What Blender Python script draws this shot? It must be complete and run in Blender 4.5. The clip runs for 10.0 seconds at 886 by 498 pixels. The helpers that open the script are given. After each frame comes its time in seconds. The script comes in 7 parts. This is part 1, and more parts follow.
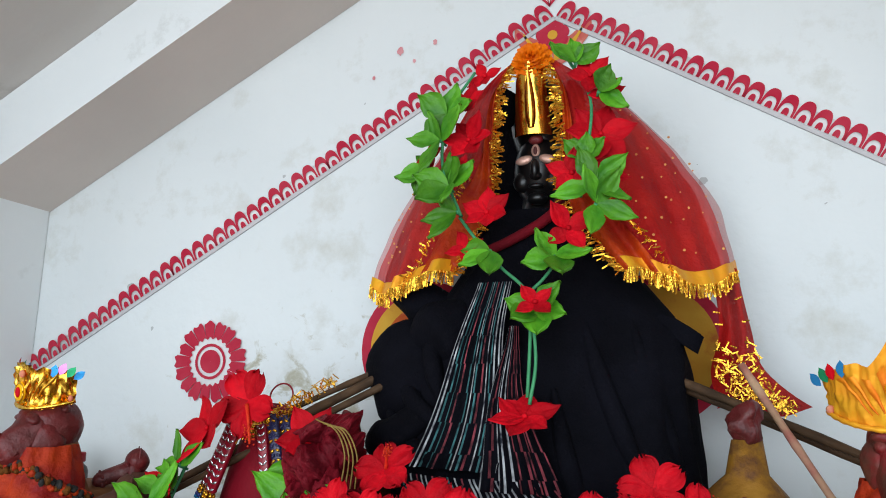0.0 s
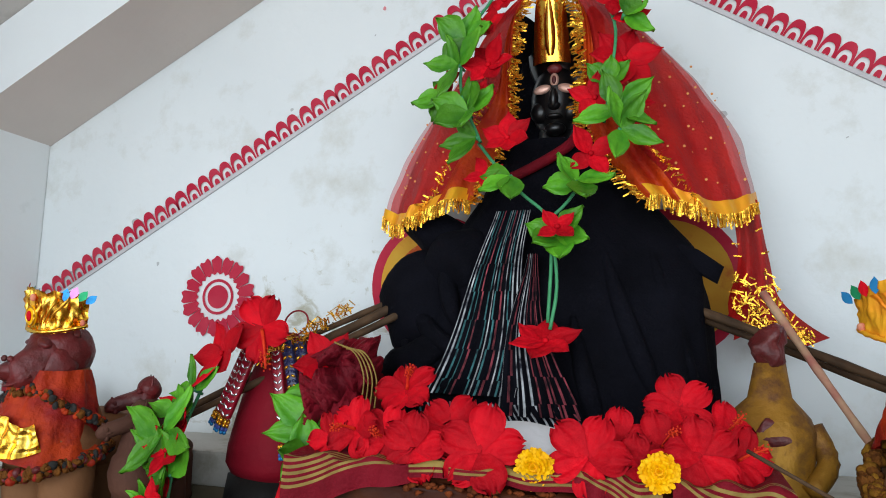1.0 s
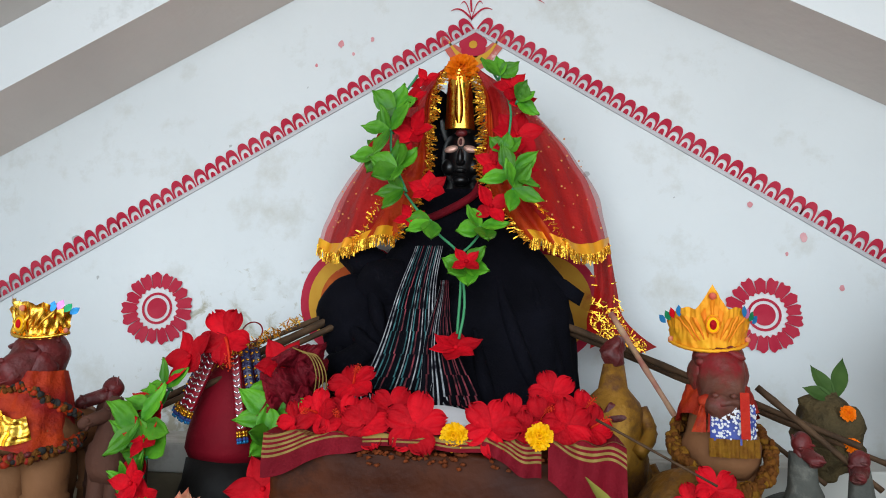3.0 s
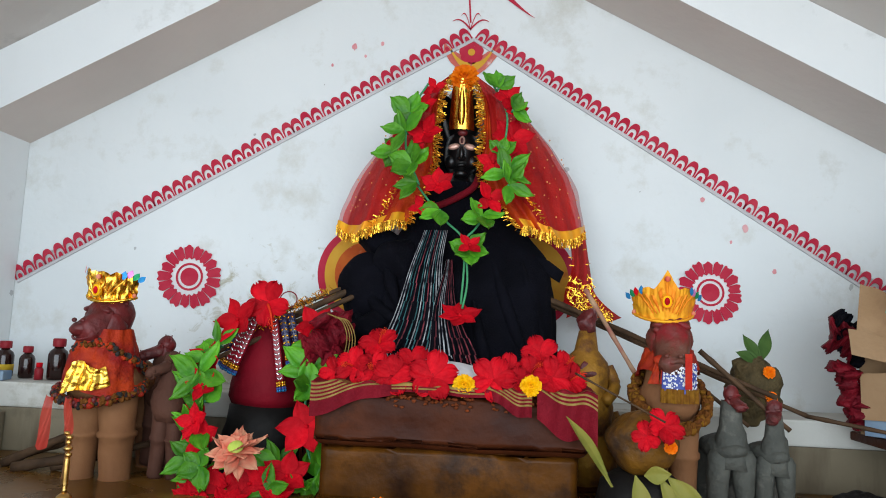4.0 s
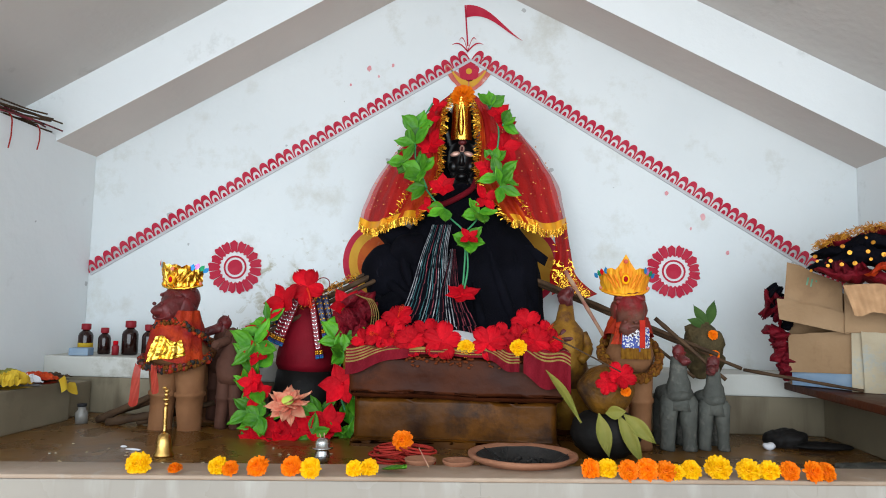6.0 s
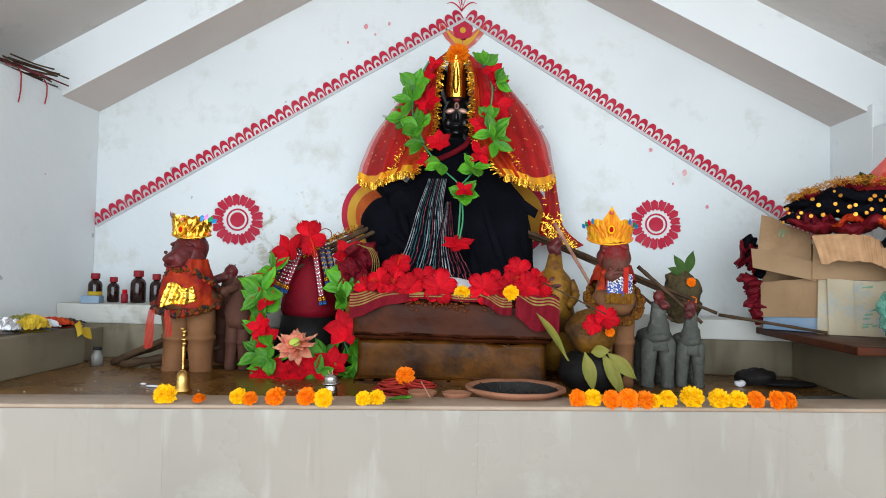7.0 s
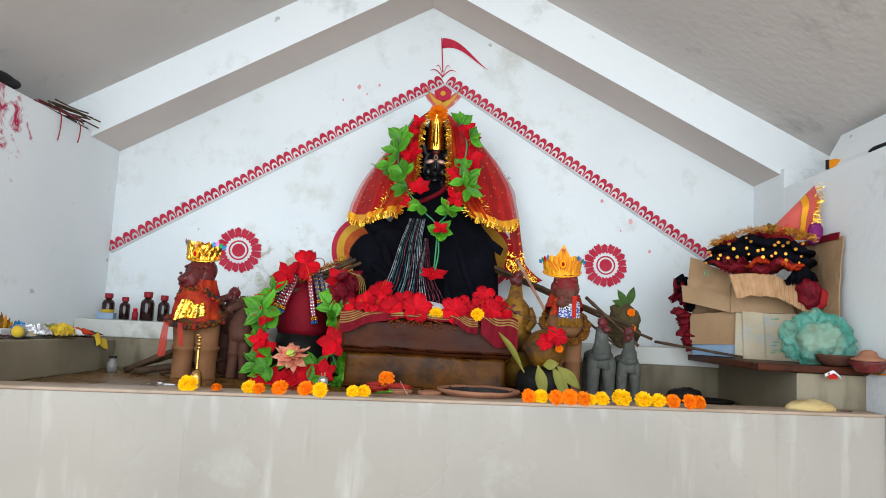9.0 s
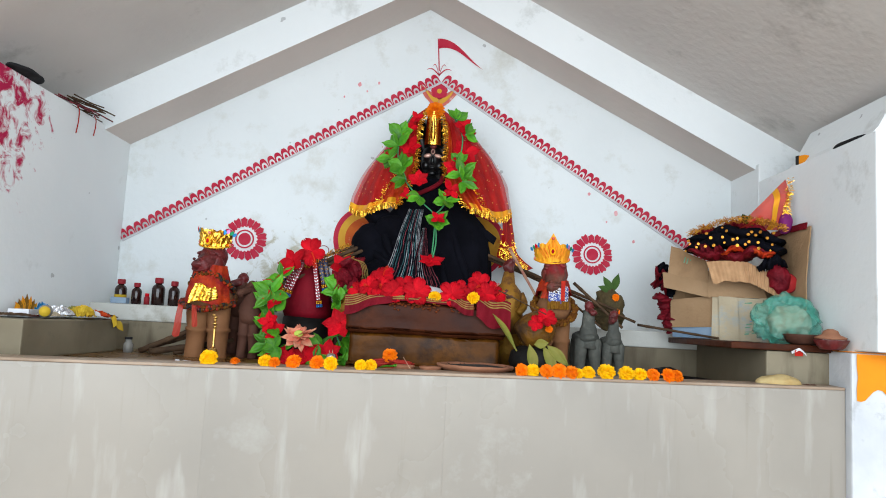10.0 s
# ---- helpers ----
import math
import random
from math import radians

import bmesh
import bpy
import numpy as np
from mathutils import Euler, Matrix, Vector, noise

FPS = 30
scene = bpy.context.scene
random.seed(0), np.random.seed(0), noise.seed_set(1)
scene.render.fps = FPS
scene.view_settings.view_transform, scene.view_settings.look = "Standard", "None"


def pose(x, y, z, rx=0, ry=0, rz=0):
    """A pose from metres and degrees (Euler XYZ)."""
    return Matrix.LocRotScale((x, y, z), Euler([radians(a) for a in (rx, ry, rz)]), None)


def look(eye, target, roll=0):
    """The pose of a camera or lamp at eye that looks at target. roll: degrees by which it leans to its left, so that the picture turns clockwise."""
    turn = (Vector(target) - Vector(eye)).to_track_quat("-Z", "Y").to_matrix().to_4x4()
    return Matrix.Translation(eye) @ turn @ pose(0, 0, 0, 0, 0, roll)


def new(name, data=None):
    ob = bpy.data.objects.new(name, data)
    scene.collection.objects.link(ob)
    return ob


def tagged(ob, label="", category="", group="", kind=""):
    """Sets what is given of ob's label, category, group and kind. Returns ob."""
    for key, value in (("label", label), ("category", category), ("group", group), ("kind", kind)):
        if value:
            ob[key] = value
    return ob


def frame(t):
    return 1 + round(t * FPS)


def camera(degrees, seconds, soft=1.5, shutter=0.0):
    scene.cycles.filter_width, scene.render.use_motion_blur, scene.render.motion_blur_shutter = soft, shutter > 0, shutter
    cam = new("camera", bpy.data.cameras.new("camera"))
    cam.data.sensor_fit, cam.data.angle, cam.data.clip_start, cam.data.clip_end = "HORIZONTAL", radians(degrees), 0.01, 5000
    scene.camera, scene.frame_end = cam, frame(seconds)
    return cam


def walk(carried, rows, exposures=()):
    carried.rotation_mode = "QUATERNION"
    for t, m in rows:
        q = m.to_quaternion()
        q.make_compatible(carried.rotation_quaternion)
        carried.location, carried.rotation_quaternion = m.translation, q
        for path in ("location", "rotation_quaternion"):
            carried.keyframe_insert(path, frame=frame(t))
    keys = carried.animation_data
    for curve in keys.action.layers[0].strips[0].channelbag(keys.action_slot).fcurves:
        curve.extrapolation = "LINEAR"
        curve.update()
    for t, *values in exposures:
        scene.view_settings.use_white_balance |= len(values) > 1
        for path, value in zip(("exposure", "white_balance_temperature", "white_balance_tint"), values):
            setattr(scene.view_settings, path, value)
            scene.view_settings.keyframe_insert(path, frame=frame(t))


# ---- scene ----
cam = camera(64.0, 10.0, 1.0)
PATH = [
    (0, (0.233, -1.436, 1.628), (-0.364, 0.436, 2.002), 0.8),
    (0.5, (0.204, -1.427, 1.595), (-0.493, 0.417, 1.933), 0.5),
    (1, (0.186, -1.422, 1.576), (-0.394, 0.474, 1.841), 1.3),
    (1.5, (0.191, -1.442, 1.547), (-0.358, 0.473, 1.731), 1.1),
    (2, (0.202, -1.553, 1.553), (-0.213, 0.383, 1.839), 1.5),
    (2.2, (0.187, -1.586, 1.558), (-0.142, 0.359, 1.889), 2.0),
    (3.3, (0.141, -1.868, 1.564), (-0.053, 0.102, 1.848), 1.7),
    (3.5, (0.121, -1.955, 1.568), (-0.033, 0.021, 1.835), 2.1),
    (4, (0.088, -2.053, 1.555), (-0.037, -0.069, 1.774), 2.4),
    (4.5, (0.057, -2.161, 1.523), (-0.021, -0.169, 1.678), 2.3),
    (5, (0.075, -2.23, 1.527), (0.059, -0.237, 1.695), 2.6),
    (5.2, (0.09, -2.251, 1.536), (-0.004, -0.263, 1.731), 2.3),
    (6.3, (0.121, -2.487, 1.528), (-0.025, -0.497, 1.672), 1.2),
    (6.5, (0.104, -2.501, 1.521), (-0.001, -0.505, 1.609), 0.6),
    (7, (0.092, -2.554, 1.5), (-0.007, -0.557, 1.563), 1.3),
    (7.5, (0.104, -2.65, 1.429), (0.012, -0.656, 1.555), 2.2),
    (8, (0.094, -2.756, 1.426), (0.051, -0.769, 1.649), 2.9),
    (8.5, (0.084, -2.848, 1.416), (0.056, -0.858, 1.614), 2.9),
    (9, (0.098, -2.905, 1.406), (0.067, -0.917, 1.62), 2.9),
    (9.5, (0.083, -2.953, 1.342), (0.059, -0.963, 1.544), 3.1),
    (10, (0.063, -3.067, 1.355), (0.069, -1.078, 1.562), 3.0),
]
walk(cam, [(t, look(eye, target, roll)) for t, eye, target, roll in PATH],
     [(0, -0.14), (2, -0.22), (4, -0.16), (5.2, -0.12), (6.5, -0.05), (8, 0.0), (10, -0.02)])

# ---- light ----
world = bpy.data.worlds.new("sky")
scene.world = world
world.use_nodes = True
wn = world.node_tree.nodes
sky = wn.new("ShaderNodeTexSky")
sky.sky_type, sky.sun_disc = "NISHITA", False
sky.sun_elevation, sky.sun_rotation = radians(50), radians(200)
sky.dust_density = 3.0
world.node_tree.links.new(sky.outputs[0], wn["Background"].inputs[0])
wn["Background"].inputs[1].default_value = 0.12
sun = new("sun", bpy.data.lights.new("sun", "SUN"))
sun.data.energy, sun.data.angle, sun.data.color = 1.2, radians(12), (1.0, 0.96, 0.9)
sun.matrix_world = look((-1.2, -3.4, 4.0), (0, 0, 0))
# unseen area lamp added behind the camera, standing in for daylight from the front
day = new("daylight_stand_in", bpy.data.lights.new("daylight_stand_in", "AREA"))
day.data.shape, day.data.size, day.data.size_y = "RECTANGLE", 6.2, 2.5
day.data.energy, day.data.color = 262, (0.80, 0.908, 1.0)
day.matrix_world = look((0, -4.85, 1.95), (0, 0, 1.8))


# ---- small helpers ----
def link(tree, a, b):
    tree.links.new(a, b)


def mat(name, c1, c2=None, scale=8.0, rough=0.6, metal=0.0, bump=0.15, bscale=60.0, vary=0.0, spec=0.16, sheen=0.0, alpha=1.0,
        trans=0.0, spread=0.0, detail=6.0, dirt=None, dirt_scale=3.0, dirt_at=0.58):
    """A procedural surface: two noise scales of colour, fine relief, and gloss that varies."""
    m = bpy.data.materials.new(name)
    m.use_nodes = True
    t = m.node_tree
    n = t.nodes
    b = n["Principled BSDF"]
    tc = n.new("ShaderNodeTexCoord")
    no = n.new("ShaderNodeTexNoise")
    no.inputs["Scale"].default_value, no.inputs["Detail"].default_value = scale, detail
    link(t, tc.outputs["Object"], no.inputs["Vector"])
    ramp = n.new("ShaderNodeValToRGB")
    ramp.color_ramp.elements[0].position, ramp.color_ramp.elements[1].position = 0.32, 0.68
    ramp.color_ramp.elements[0].color = (*c1, 1)
    ramp.color_ramp.elements[1].color = (*(c2 or [v * 0.8 for v in c1]), 1)
    link(t, no.outputs["Fac"], ramp.inputs[0])
    col = ramp.outputs[0]
    if dirt:
        dn = n.new("ShaderNodeTexNoise")
        dn.inputs["Scale"].default_value, dn.inputs["Detail"].default_value, dn.inputs["Roughness"].default_value = dirt_scale, 9, 0.68
        link(t, tc.outputs["Object"], dn.inputs["Vector"])
        dr = n.new("ShaderNodeValToRGB")
        dr.color_ramp.elements[0].position, dr.color_ramp.elements[1].position = dirt_at, dirt_at + 0.16
        link(t, dn.outputs["Fac"], dr.inputs[0])
        mx = n.new("ShaderNodeMixRGB")
        link(t, dr.outputs[0], mx.inputs[0])
        link(t, col, mx.inputs[1])
        mx.inputs[2].default_value = (*dirt, 1)
        col = mx.outputs[0]
    if vary:
        oi = n.new("ShaderNodeObjectInfo")
        hs = n.new("ShaderNodeHueSaturation")
        mr = n.new("ShaderNodeMapRange")
        mr.inputs[3].default_value, mr.inputs[4].default_value = 1 - vary, 1 + vary
        link(t, oi.outputs["Random"], mr.inputs[0])
        link(t, mr.outputs[0], hs.inputs["Value"])
        link(t, col, hs.inputs["Color"])
        col = hs.outputs[0]
    link(t, col, b.inputs["Base Color"])
    rr = n.new("ShaderNodeMapRange")
    rr.inputs[3].default_value, rr.inputs[4].default_value = max(0.02, rough - 0.12 - spread), min(1, rough + 0.12 + spread)
    link(t, no.outputs["Fac"], rr.inputs[0])
    link(t, rr.outputs[0], b.inputs["Roughness"])
    b.inputs["Metallic"].default_value = metal
    b.inputs["Specular IOR Level"].default_value = spec
    b.inputs["Alpha"].default_value = alpha
    b.inputs["Transmission Weight"].default_value = trans
    if sheen:
        b.inputs["Sheen Weight"].default_value = sheen
    if bump:
        fn = n.new("ShaderNodeTexNoise")
        fn.inputs["Scale"].default_value, fn.inputs["Detail"].default_value = bscale, 5
        link(t, tc.outputs["Object"], fn.inputs["Vector"])
        bp = n.new("ShaderNodeBump")
        bp.inputs["Strength"].default_value, bp.inputs["Distance"].default_value = bump, 0.01
        link(t, fn.outputs["Fac"], bp.inputs["Height"])
        link(t, bp.outputs[0], b.inputs["Normal"])
    return m


def mesh_object(name, bm, material, smooth=True):
    me = bpy.data.meshes.new(name)
    bmesh.ops.recalc_face_normals(bm, faces=bm.faces)
    bm.to_mesh(me)
    bm.free()
    for f in me.polygons:
        f.use_smooth = smooth
    for m in material if isinstance(material, (list, tuple)) else [material]:
        me.materials.append(m)
    return new(name, me)


def part(name, bm, material, parent, label="", smooth=True):
    ob = mesh_object(name, bm, material, smooth)
    ob.parent = parent
    if label:
        ob["label"] = label
    return ob


def thing(name, label, category, m=None, group="", kind=""):
    ob = new(name)
    ob.empty_display_size = 0.02
    if m is not None:
        ob.matrix_world = m
        ob.matrix_basis = m
    return tagged(ob, label, category, group, kind)


def single(name, bm, material, label, category, m=None, group="", kind="", smooth=True):
    ob = mesh_object(name, bm, material, smooth)
    if m is not None:
        ob.matrix_basis = m
    return tagged(ob, label, category, group, kind)


def bm_new():
    return bmesh.new()


def box(bm, x0, x1, y0, y1, z0, z1, bevel=0.0, mi=0):
    r = bmesh.ops.create_cube(bm, size=1)
    vs = r["verts"]
    for v in vs:
        v.co = Vector(((x0 + x1) / 2 + v.co.x * (x1 - x0), (y0 + y1) / 2 + v.co.y * (y1 - y0), (z0 + z1) / 2 + v.co.z * (z1 - z0)))
    fs = {f for v in vs for f in v.link_faces}
    for f in fs:
        f.material_index = mi
    if bevel:
        es = {e for v in vs for e in v.link_edges}
        bmesh.ops.bevel(bm, geom=list(es), offset=bevel, segments=2, affect="EDGES", profile=0.6)
    return bm


def surf(bm, f, nu, nv, wrap=False, mi=0):
    """A sheet of quads over f(u, v), u and v from 0 to 1."""
    cols = nu if wrap else nu + 1
    g = [[bm.verts.new(f(i / nu, j / nv)) for j in range(nv + 1)] for i in range(cols)]
    for i in range(nu):
        a, b = g[i], g[(i + 1) % cols]
        for j in range(nv):
            fc = bm.faces.new((a[j], b[j], b[j + 1], a[j + 1]))
            fc.material_index = mi
    return g


def lathe(bm, prof, seg=28, m=None, wob=0.0, squash=1.0, mi=0, seed=0.0):
    """Turns a profile of (radius, height) round z. wob: unevenness of a hand-made thing."""
    m = m or Matrix()
    rings = []
    for r, z in prof:
        ring = []
        for i in range(seg):
            a = 2 * math.pi * i / seg
            p = Vector((r * math.cos(a), r * math.sin(a) * squash, z))
            if wob:
                p += wob * noise.noise_vector(p * 22 + Vector((seed, seed * 2, 0)))
            ring.append(bm.verts.new(m @ p))
        rings.append(ring)
    for a, b in zip(rings, rings[1:]):
        for i in range(seg):
            f = bm.faces.new((a[i], a[(i + 1) % seg], b[(i + 1) % seg], b[i]))
            f.material_index = mi
    for ring in (rings[0], rings[-1]):
        f = bm.faces.new(ring)
        f.material_index = mi
    return bm


def tube(bm, pts, r, seg=8, mi=0):
    """A round rod along pts; r a number or one radius a point."""
    pts = [Vector(p) for p in pts]
    rs = r if isinstance(r, (list, tuple)) else [r] * len(pts)
    rings = []
    for i, p in enumerate(pts):
        d = (pts[min(i + 1, len(pts) - 1)] - pts[max(i - 1, 0)]).normalized()
        q = d.to_track_quat("Z", "Y")
        rings.append([bm.verts.new(p + q @ Vector((rs[i] * math.cos(2 * math.pi * k / seg), rs[i] * math.sin(2 * math.pi * k / seg), 0))) for k in range(seg)])
    for a, b in zip(rings, rings[1:]):
        for k in range(seg):
            f = bm.faces.new((a[k], a[(k + 1) % seg], b[(k + 1) % seg], b[k]))
            f.material_index = mi
    for ring in (rings[0], rings[-1]):
        f = bm.faces.new(ring)
        f.material_index = mi
    return bm


def ball(bm, c, rx, ry, rz, seg=20, rings=12, wob=0.0, mi=0, freq=20.0, turn=None):
    q = turn or Matrix()

    def f(u, v):
        a, e = 2 * math.pi * u, math.pi * (v - 0.5) * 0.998
        p = Vector((rx * math.cos(a) * math.cos(e), ry * math.sin(a) * math.cos(e), rz * math.sin(e)))
        if wob:
            p += wob * noise.noise_vector((p + Vector(c)) * freq)
        return Vector(c) + (q @ p)
    surf(bm, f, seg, rings, wrap=True, mi=mi)
    return bm


def bez(pts, n=16):
    """A smooth line through pts (Catmull-Rom)."""
    pts = [Vector(p) for p in pts]
    p = [2 * pts[0] - pts[1], *pts, 2 * pts[-1] - pts[-2]]
    out = []
    for i in range(1, len(p) - 2):
        for k in range(n):
            t = k / n
            a, b, c, d = p[i - 1:i + 3]
            out.append(0.5 * (2 * b + (c - a) * t + (2 * a - 5 * b + 4 * c - d) * t * t + (3 * b - a - 3 * c + d) * t ** 3))
    return out + [pts[-1]]


def folded_layer(c, length, depth, height, seed, droop=0.0):
    """A folded cloth lying along x: rounded front fold, wavy length, soft ends."""
    bm = bm_new()

    def f(u, v):
        a = 2 * math.pi * u
        ca, sa = math.cos(a), math.sin(a)
        w = (v - 0.5) * 2
        end = max(0.02, 1 - abs(w) ** 5)
        y = depth * 0.5 * math.copysign(abs(ca) ** 0.6, ca) * (0.85 + 0.15 * end)
        z = height * 0.5 * math.copysign(abs(sa) ** 0.8, sa) * end
        p = Vector((length * 0.5 * w, y, z))
        p.z += 0.009 * math.sin(3.4 * w + seed) + 0.006 * math.sin(9 * w + 2 * seed) - droop * w * w
        p.y += 0.012 * math.sin(5 * w + seed * 3) + 0.006 * math.sin(14 * w + seed)
        crease = 1 - 2 * abs(noise.noise(Vector((w * 7 + seed, ca * 1.2, sa * 2.2))))
        return Vector(c) + p + Vector((0, -0.3, 1)) * 0.009 * crease * end + 0.004 * noise.noise_vector(p * 40 + Vector((seed, 0, 0)))
    surf(bm, f, 40, 60, wrap=True)
    return bm


def scale_from_camera(k, since):
    """Scales things made since then deeper about a camera position, to fit its view."""
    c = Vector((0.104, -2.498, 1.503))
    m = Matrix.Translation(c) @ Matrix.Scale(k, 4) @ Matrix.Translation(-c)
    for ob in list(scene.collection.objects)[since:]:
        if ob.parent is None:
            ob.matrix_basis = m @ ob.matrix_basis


def shift(d, since):
    """Moves the things made since then by d."""
    for ob in list(scene.collection.objects)[since:]:
        if ob.parent is None:
            ob.matrix_basis = Matrix.Translation(d) @ ob.matrix_basis


def count():
    return len(scene.collection.objects)


# ---- materials ----
M = {}
M["wall"] = mat("whitewashed_plaster", (0.82, 0.84, 0.84), (0.76, 0.79, 0.795), 1.6, 0.85, bump=0.22, bscale=26, dirt=(0.52, 0.53, 0.51), dirt_scale=3.6, dirt_at=0.56)


def specks(m, scale, size, colour, amount=0.6, stain=None):
    """Adds small dark marks, and one patch of thrown colour round a place, to a plaster."""
    t = m.node_tree
    n = t.nodes
    b = n["Principled BSDF"]
    src = b.inputs["Base Color"].links[0].from_socket
    tc = n.new("ShaderNodeTexCoord")
    warp = n.new("ShaderNodeTexNoise")
    warp.inputs["Scale"].default_value = 40
    link(t, tc.outputs["Object"], warp.inputs["Vector"])
    mixv = n.new("ShaderNodeMixRGB")
    mixv.inputs[0].default_value = 0.025
    link(t, tc.outputs["Object"], mixv.inputs[1])
    link(t, warp.outputs["Color"], mixv.inputs[2])
    vo = n.new("ShaderNodeTexVoronoi")
    vo.inputs["Scale"].default_value = scale
    link(t, mixv.outputs[0], vo.inputs["Vector"])
    sep = n.new("ShaderNodeSeparateColor")
    link(t, vo.outputs["Color"], sep.inputs[0])
    lim = n.new("ShaderNodeMath")
    lim.operation = "MULTIPLY"
    lim.inputs[1].default_value = size
    link(t, sep.outputs[0], lim.inputs[0])
    lt = n.new("ShaderNodeMath")
    lt.operation = "LESS_THAN"
    link(t, vo.outputs["Distance"], lt.inputs[0])
    link(t, lim.outputs[0], lt.inputs[1])
    am = n.new("ShaderNodeMath")
    am.operation = "MULTIPLY"
    am.inputs[1].default_value = amount
    link(t, lt.outputs[0], am.inputs[0])
    mx = n.new("ShaderNodeMixRGB")
    link(t, am.outputs[0], mx.inputs[0])
    link(t, src, mx.inputs[1])
    mx.inputs[2].default_value = (*colour, 1)
    out = mx.outputs[0]
    if stain:
        place, radius, tint = stain
        mp = n.new("ShaderNodeVectorMath")
        mp.operation = "DISTANCE"
        link(t, tc.outputs["Object"], mp.inputs[0])
        mp.inputs[1].default_value = place
        fall = n.new("ShaderNodeMapRange")
        fall.inputs[1].default_value, fall.inputs[2].default_value = radius, radius * 0.1
        fall.inputs[3].default_value, fall.inputs[4].default_value = -0.3, 0.16
        link(t, mp.outputs["Value"], fall.inputs[0])
        sn = n.new("ShaderNodeTexNoise")
        sn.inputs["Scale"].default_value, sn.inputs["Detail"].default_value, sn.inputs["Roughness"].default_value = 17, 7, 0.66
        sn.inputs["Distortion"].default_value = 0.8
        link(t, tc.outputs["Object"], sn.inputs["Vector"])
        ad = n.new("ShaderNodeMath")
        link(t, sn.outputs["Fac"], ad.inputs[0])
        link(t, fall.outputs[0], ad.inputs[1])
        rp = n.new("ShaderNodeValToRGB")
        rp.color_ramp.elements[0].position, rp.color_ramp.elements[1].position = 0.55, 0.68
        link(t, ad.outputs[0], rp.inputs[0])
        m2 = n.new("ShaderNodeMixRGB")
        link(t, rp.outputs[0], m2.inputs[0])
        link(t, out, m2.inputs[1])
        m2.inputs[2].default_value = (*tint, 1)
        out = m2.outputs[0]
    link(t, out, b.inputs["Base Color"])
    return m


M["wall_north"] = specks(mat("stained_gable_plaster", (0.76, 0.79, 0.79), (0.69, 0.725, 0.73), 1.6, 0.85, bump=0.22, bscale=26, dirt=(0.6, 0.605, 0.565), dirt_scale=5.0, dirt_at=0.54),
                         9, 0.085, (0.28, 0.28, 0.27), stain=((-0.55, 0.0, 1.42), 0.7, (0.46, 0.44, 0.35)))
specks(M["wall"], 7, 0.1, (0.3, 0.3, 0.3))
M["wall_west"] = specks(mat("powder_splashed_plaster", (0.82, 0.84, 0.84), (0.76, 0.79, 0.795), 1.6, 0.85, bump=0.22, bscale=26, dirt=(0.56, 0.57, 0.55), dirt_scale=2.6),
                        7, 0.1, (0.3, 0.3, 0.3), stain=((-1.325, -0.95, 2.0), 0.68, (0.45, 0.015, 0.07)))
M["shelf_plaster"] = specks(mat("grimy_shelf_plaster", (0.6, 0.6, 0.56), (0.48, 0.47, 0.42), 3.0, 0.85, bump=0.25, bscale=30, dirt=(0.3, 0.27, 0.2), dirt_scale=5, dirt_at=0.54), 9, 0.1, (0.2, 0.18, 0.15))
M["pillar"] = specks(mat("weathered_whitewash", (0.66, 0.67, 0.68), (0.5, 0.52, 0.55), 5.0, 0.85, bump=0.3, bscale=30, dirt=(0.32, 0.33, 0.34), dirt_scale=7, dirt_at=0.55), 9, 0.1, (0.25, 0.24, 0.23))
M["slab"] = mat("grey_plaster", (0.67, 0.635, 0.6), (0.58, 0.55, 0.52), 1.3, 0.9, bump=0.25, bscale=30, dirt=(0.42, 0.4, 0.37), dirt_scale=4)
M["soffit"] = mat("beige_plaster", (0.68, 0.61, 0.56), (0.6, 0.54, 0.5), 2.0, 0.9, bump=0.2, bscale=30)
M["tile"] = mat("pale_stone_tile", (0.345, 0.31, 0.265), (0.285, 0.258, 0.222), 2.2, 0.3, bump=0.04, bscale=14, vary=0.03, spread=0.12, spec=0.35, dirt=(0.4, 0.38, 0.34), dirt_scale=3.2, dirt_at=0.6)


def streaks(m, colour, amount, fx, fz, lo):
    """Adds streaks of one colour, long in z, to a surface."""
    t = m.node_tree
    n = t.nodes
    b = n["Principled BSDF"]
    src = b.inputs["Base Color"].links[0].from_socket
    tc = n.new("ShaderNodeTexCoord")
    mp = n.new("ShaderNodeMapping")
    mp.inputs["Scale"].default_value = (fx, 1.0, fz)
    link(t, tc.outputs["Object"], mp.inputs["Vector"])
    no = n.new("ShaderNodeTexNoise")
    no.inputs["Scale"].default_value, no.inputs["Detail"].default_value = 1.0, 5
    link(t, mp.outputs[0], no.inputs["Vector"])
    rp = n.new("ShaderNodeMapRange")
    rp.inputs[1].default_value, rp.inputs[2].default_value, rp.inputs[4].default_value = lo, lo + 0.16, amount
    link(t, no.outputs["Fac"], rp.inputs[0])
    mx = n.new("ShaderNodeMixRGB")
    link(t, rp.outputs[0], mx.inputs[0])
    link(t, src, mx.inputs[1])
    mx.inputs[2].default_value = (*colour, 1)
    link(t, mx.outputs[0], b.inputs["Base Color"])
    return m


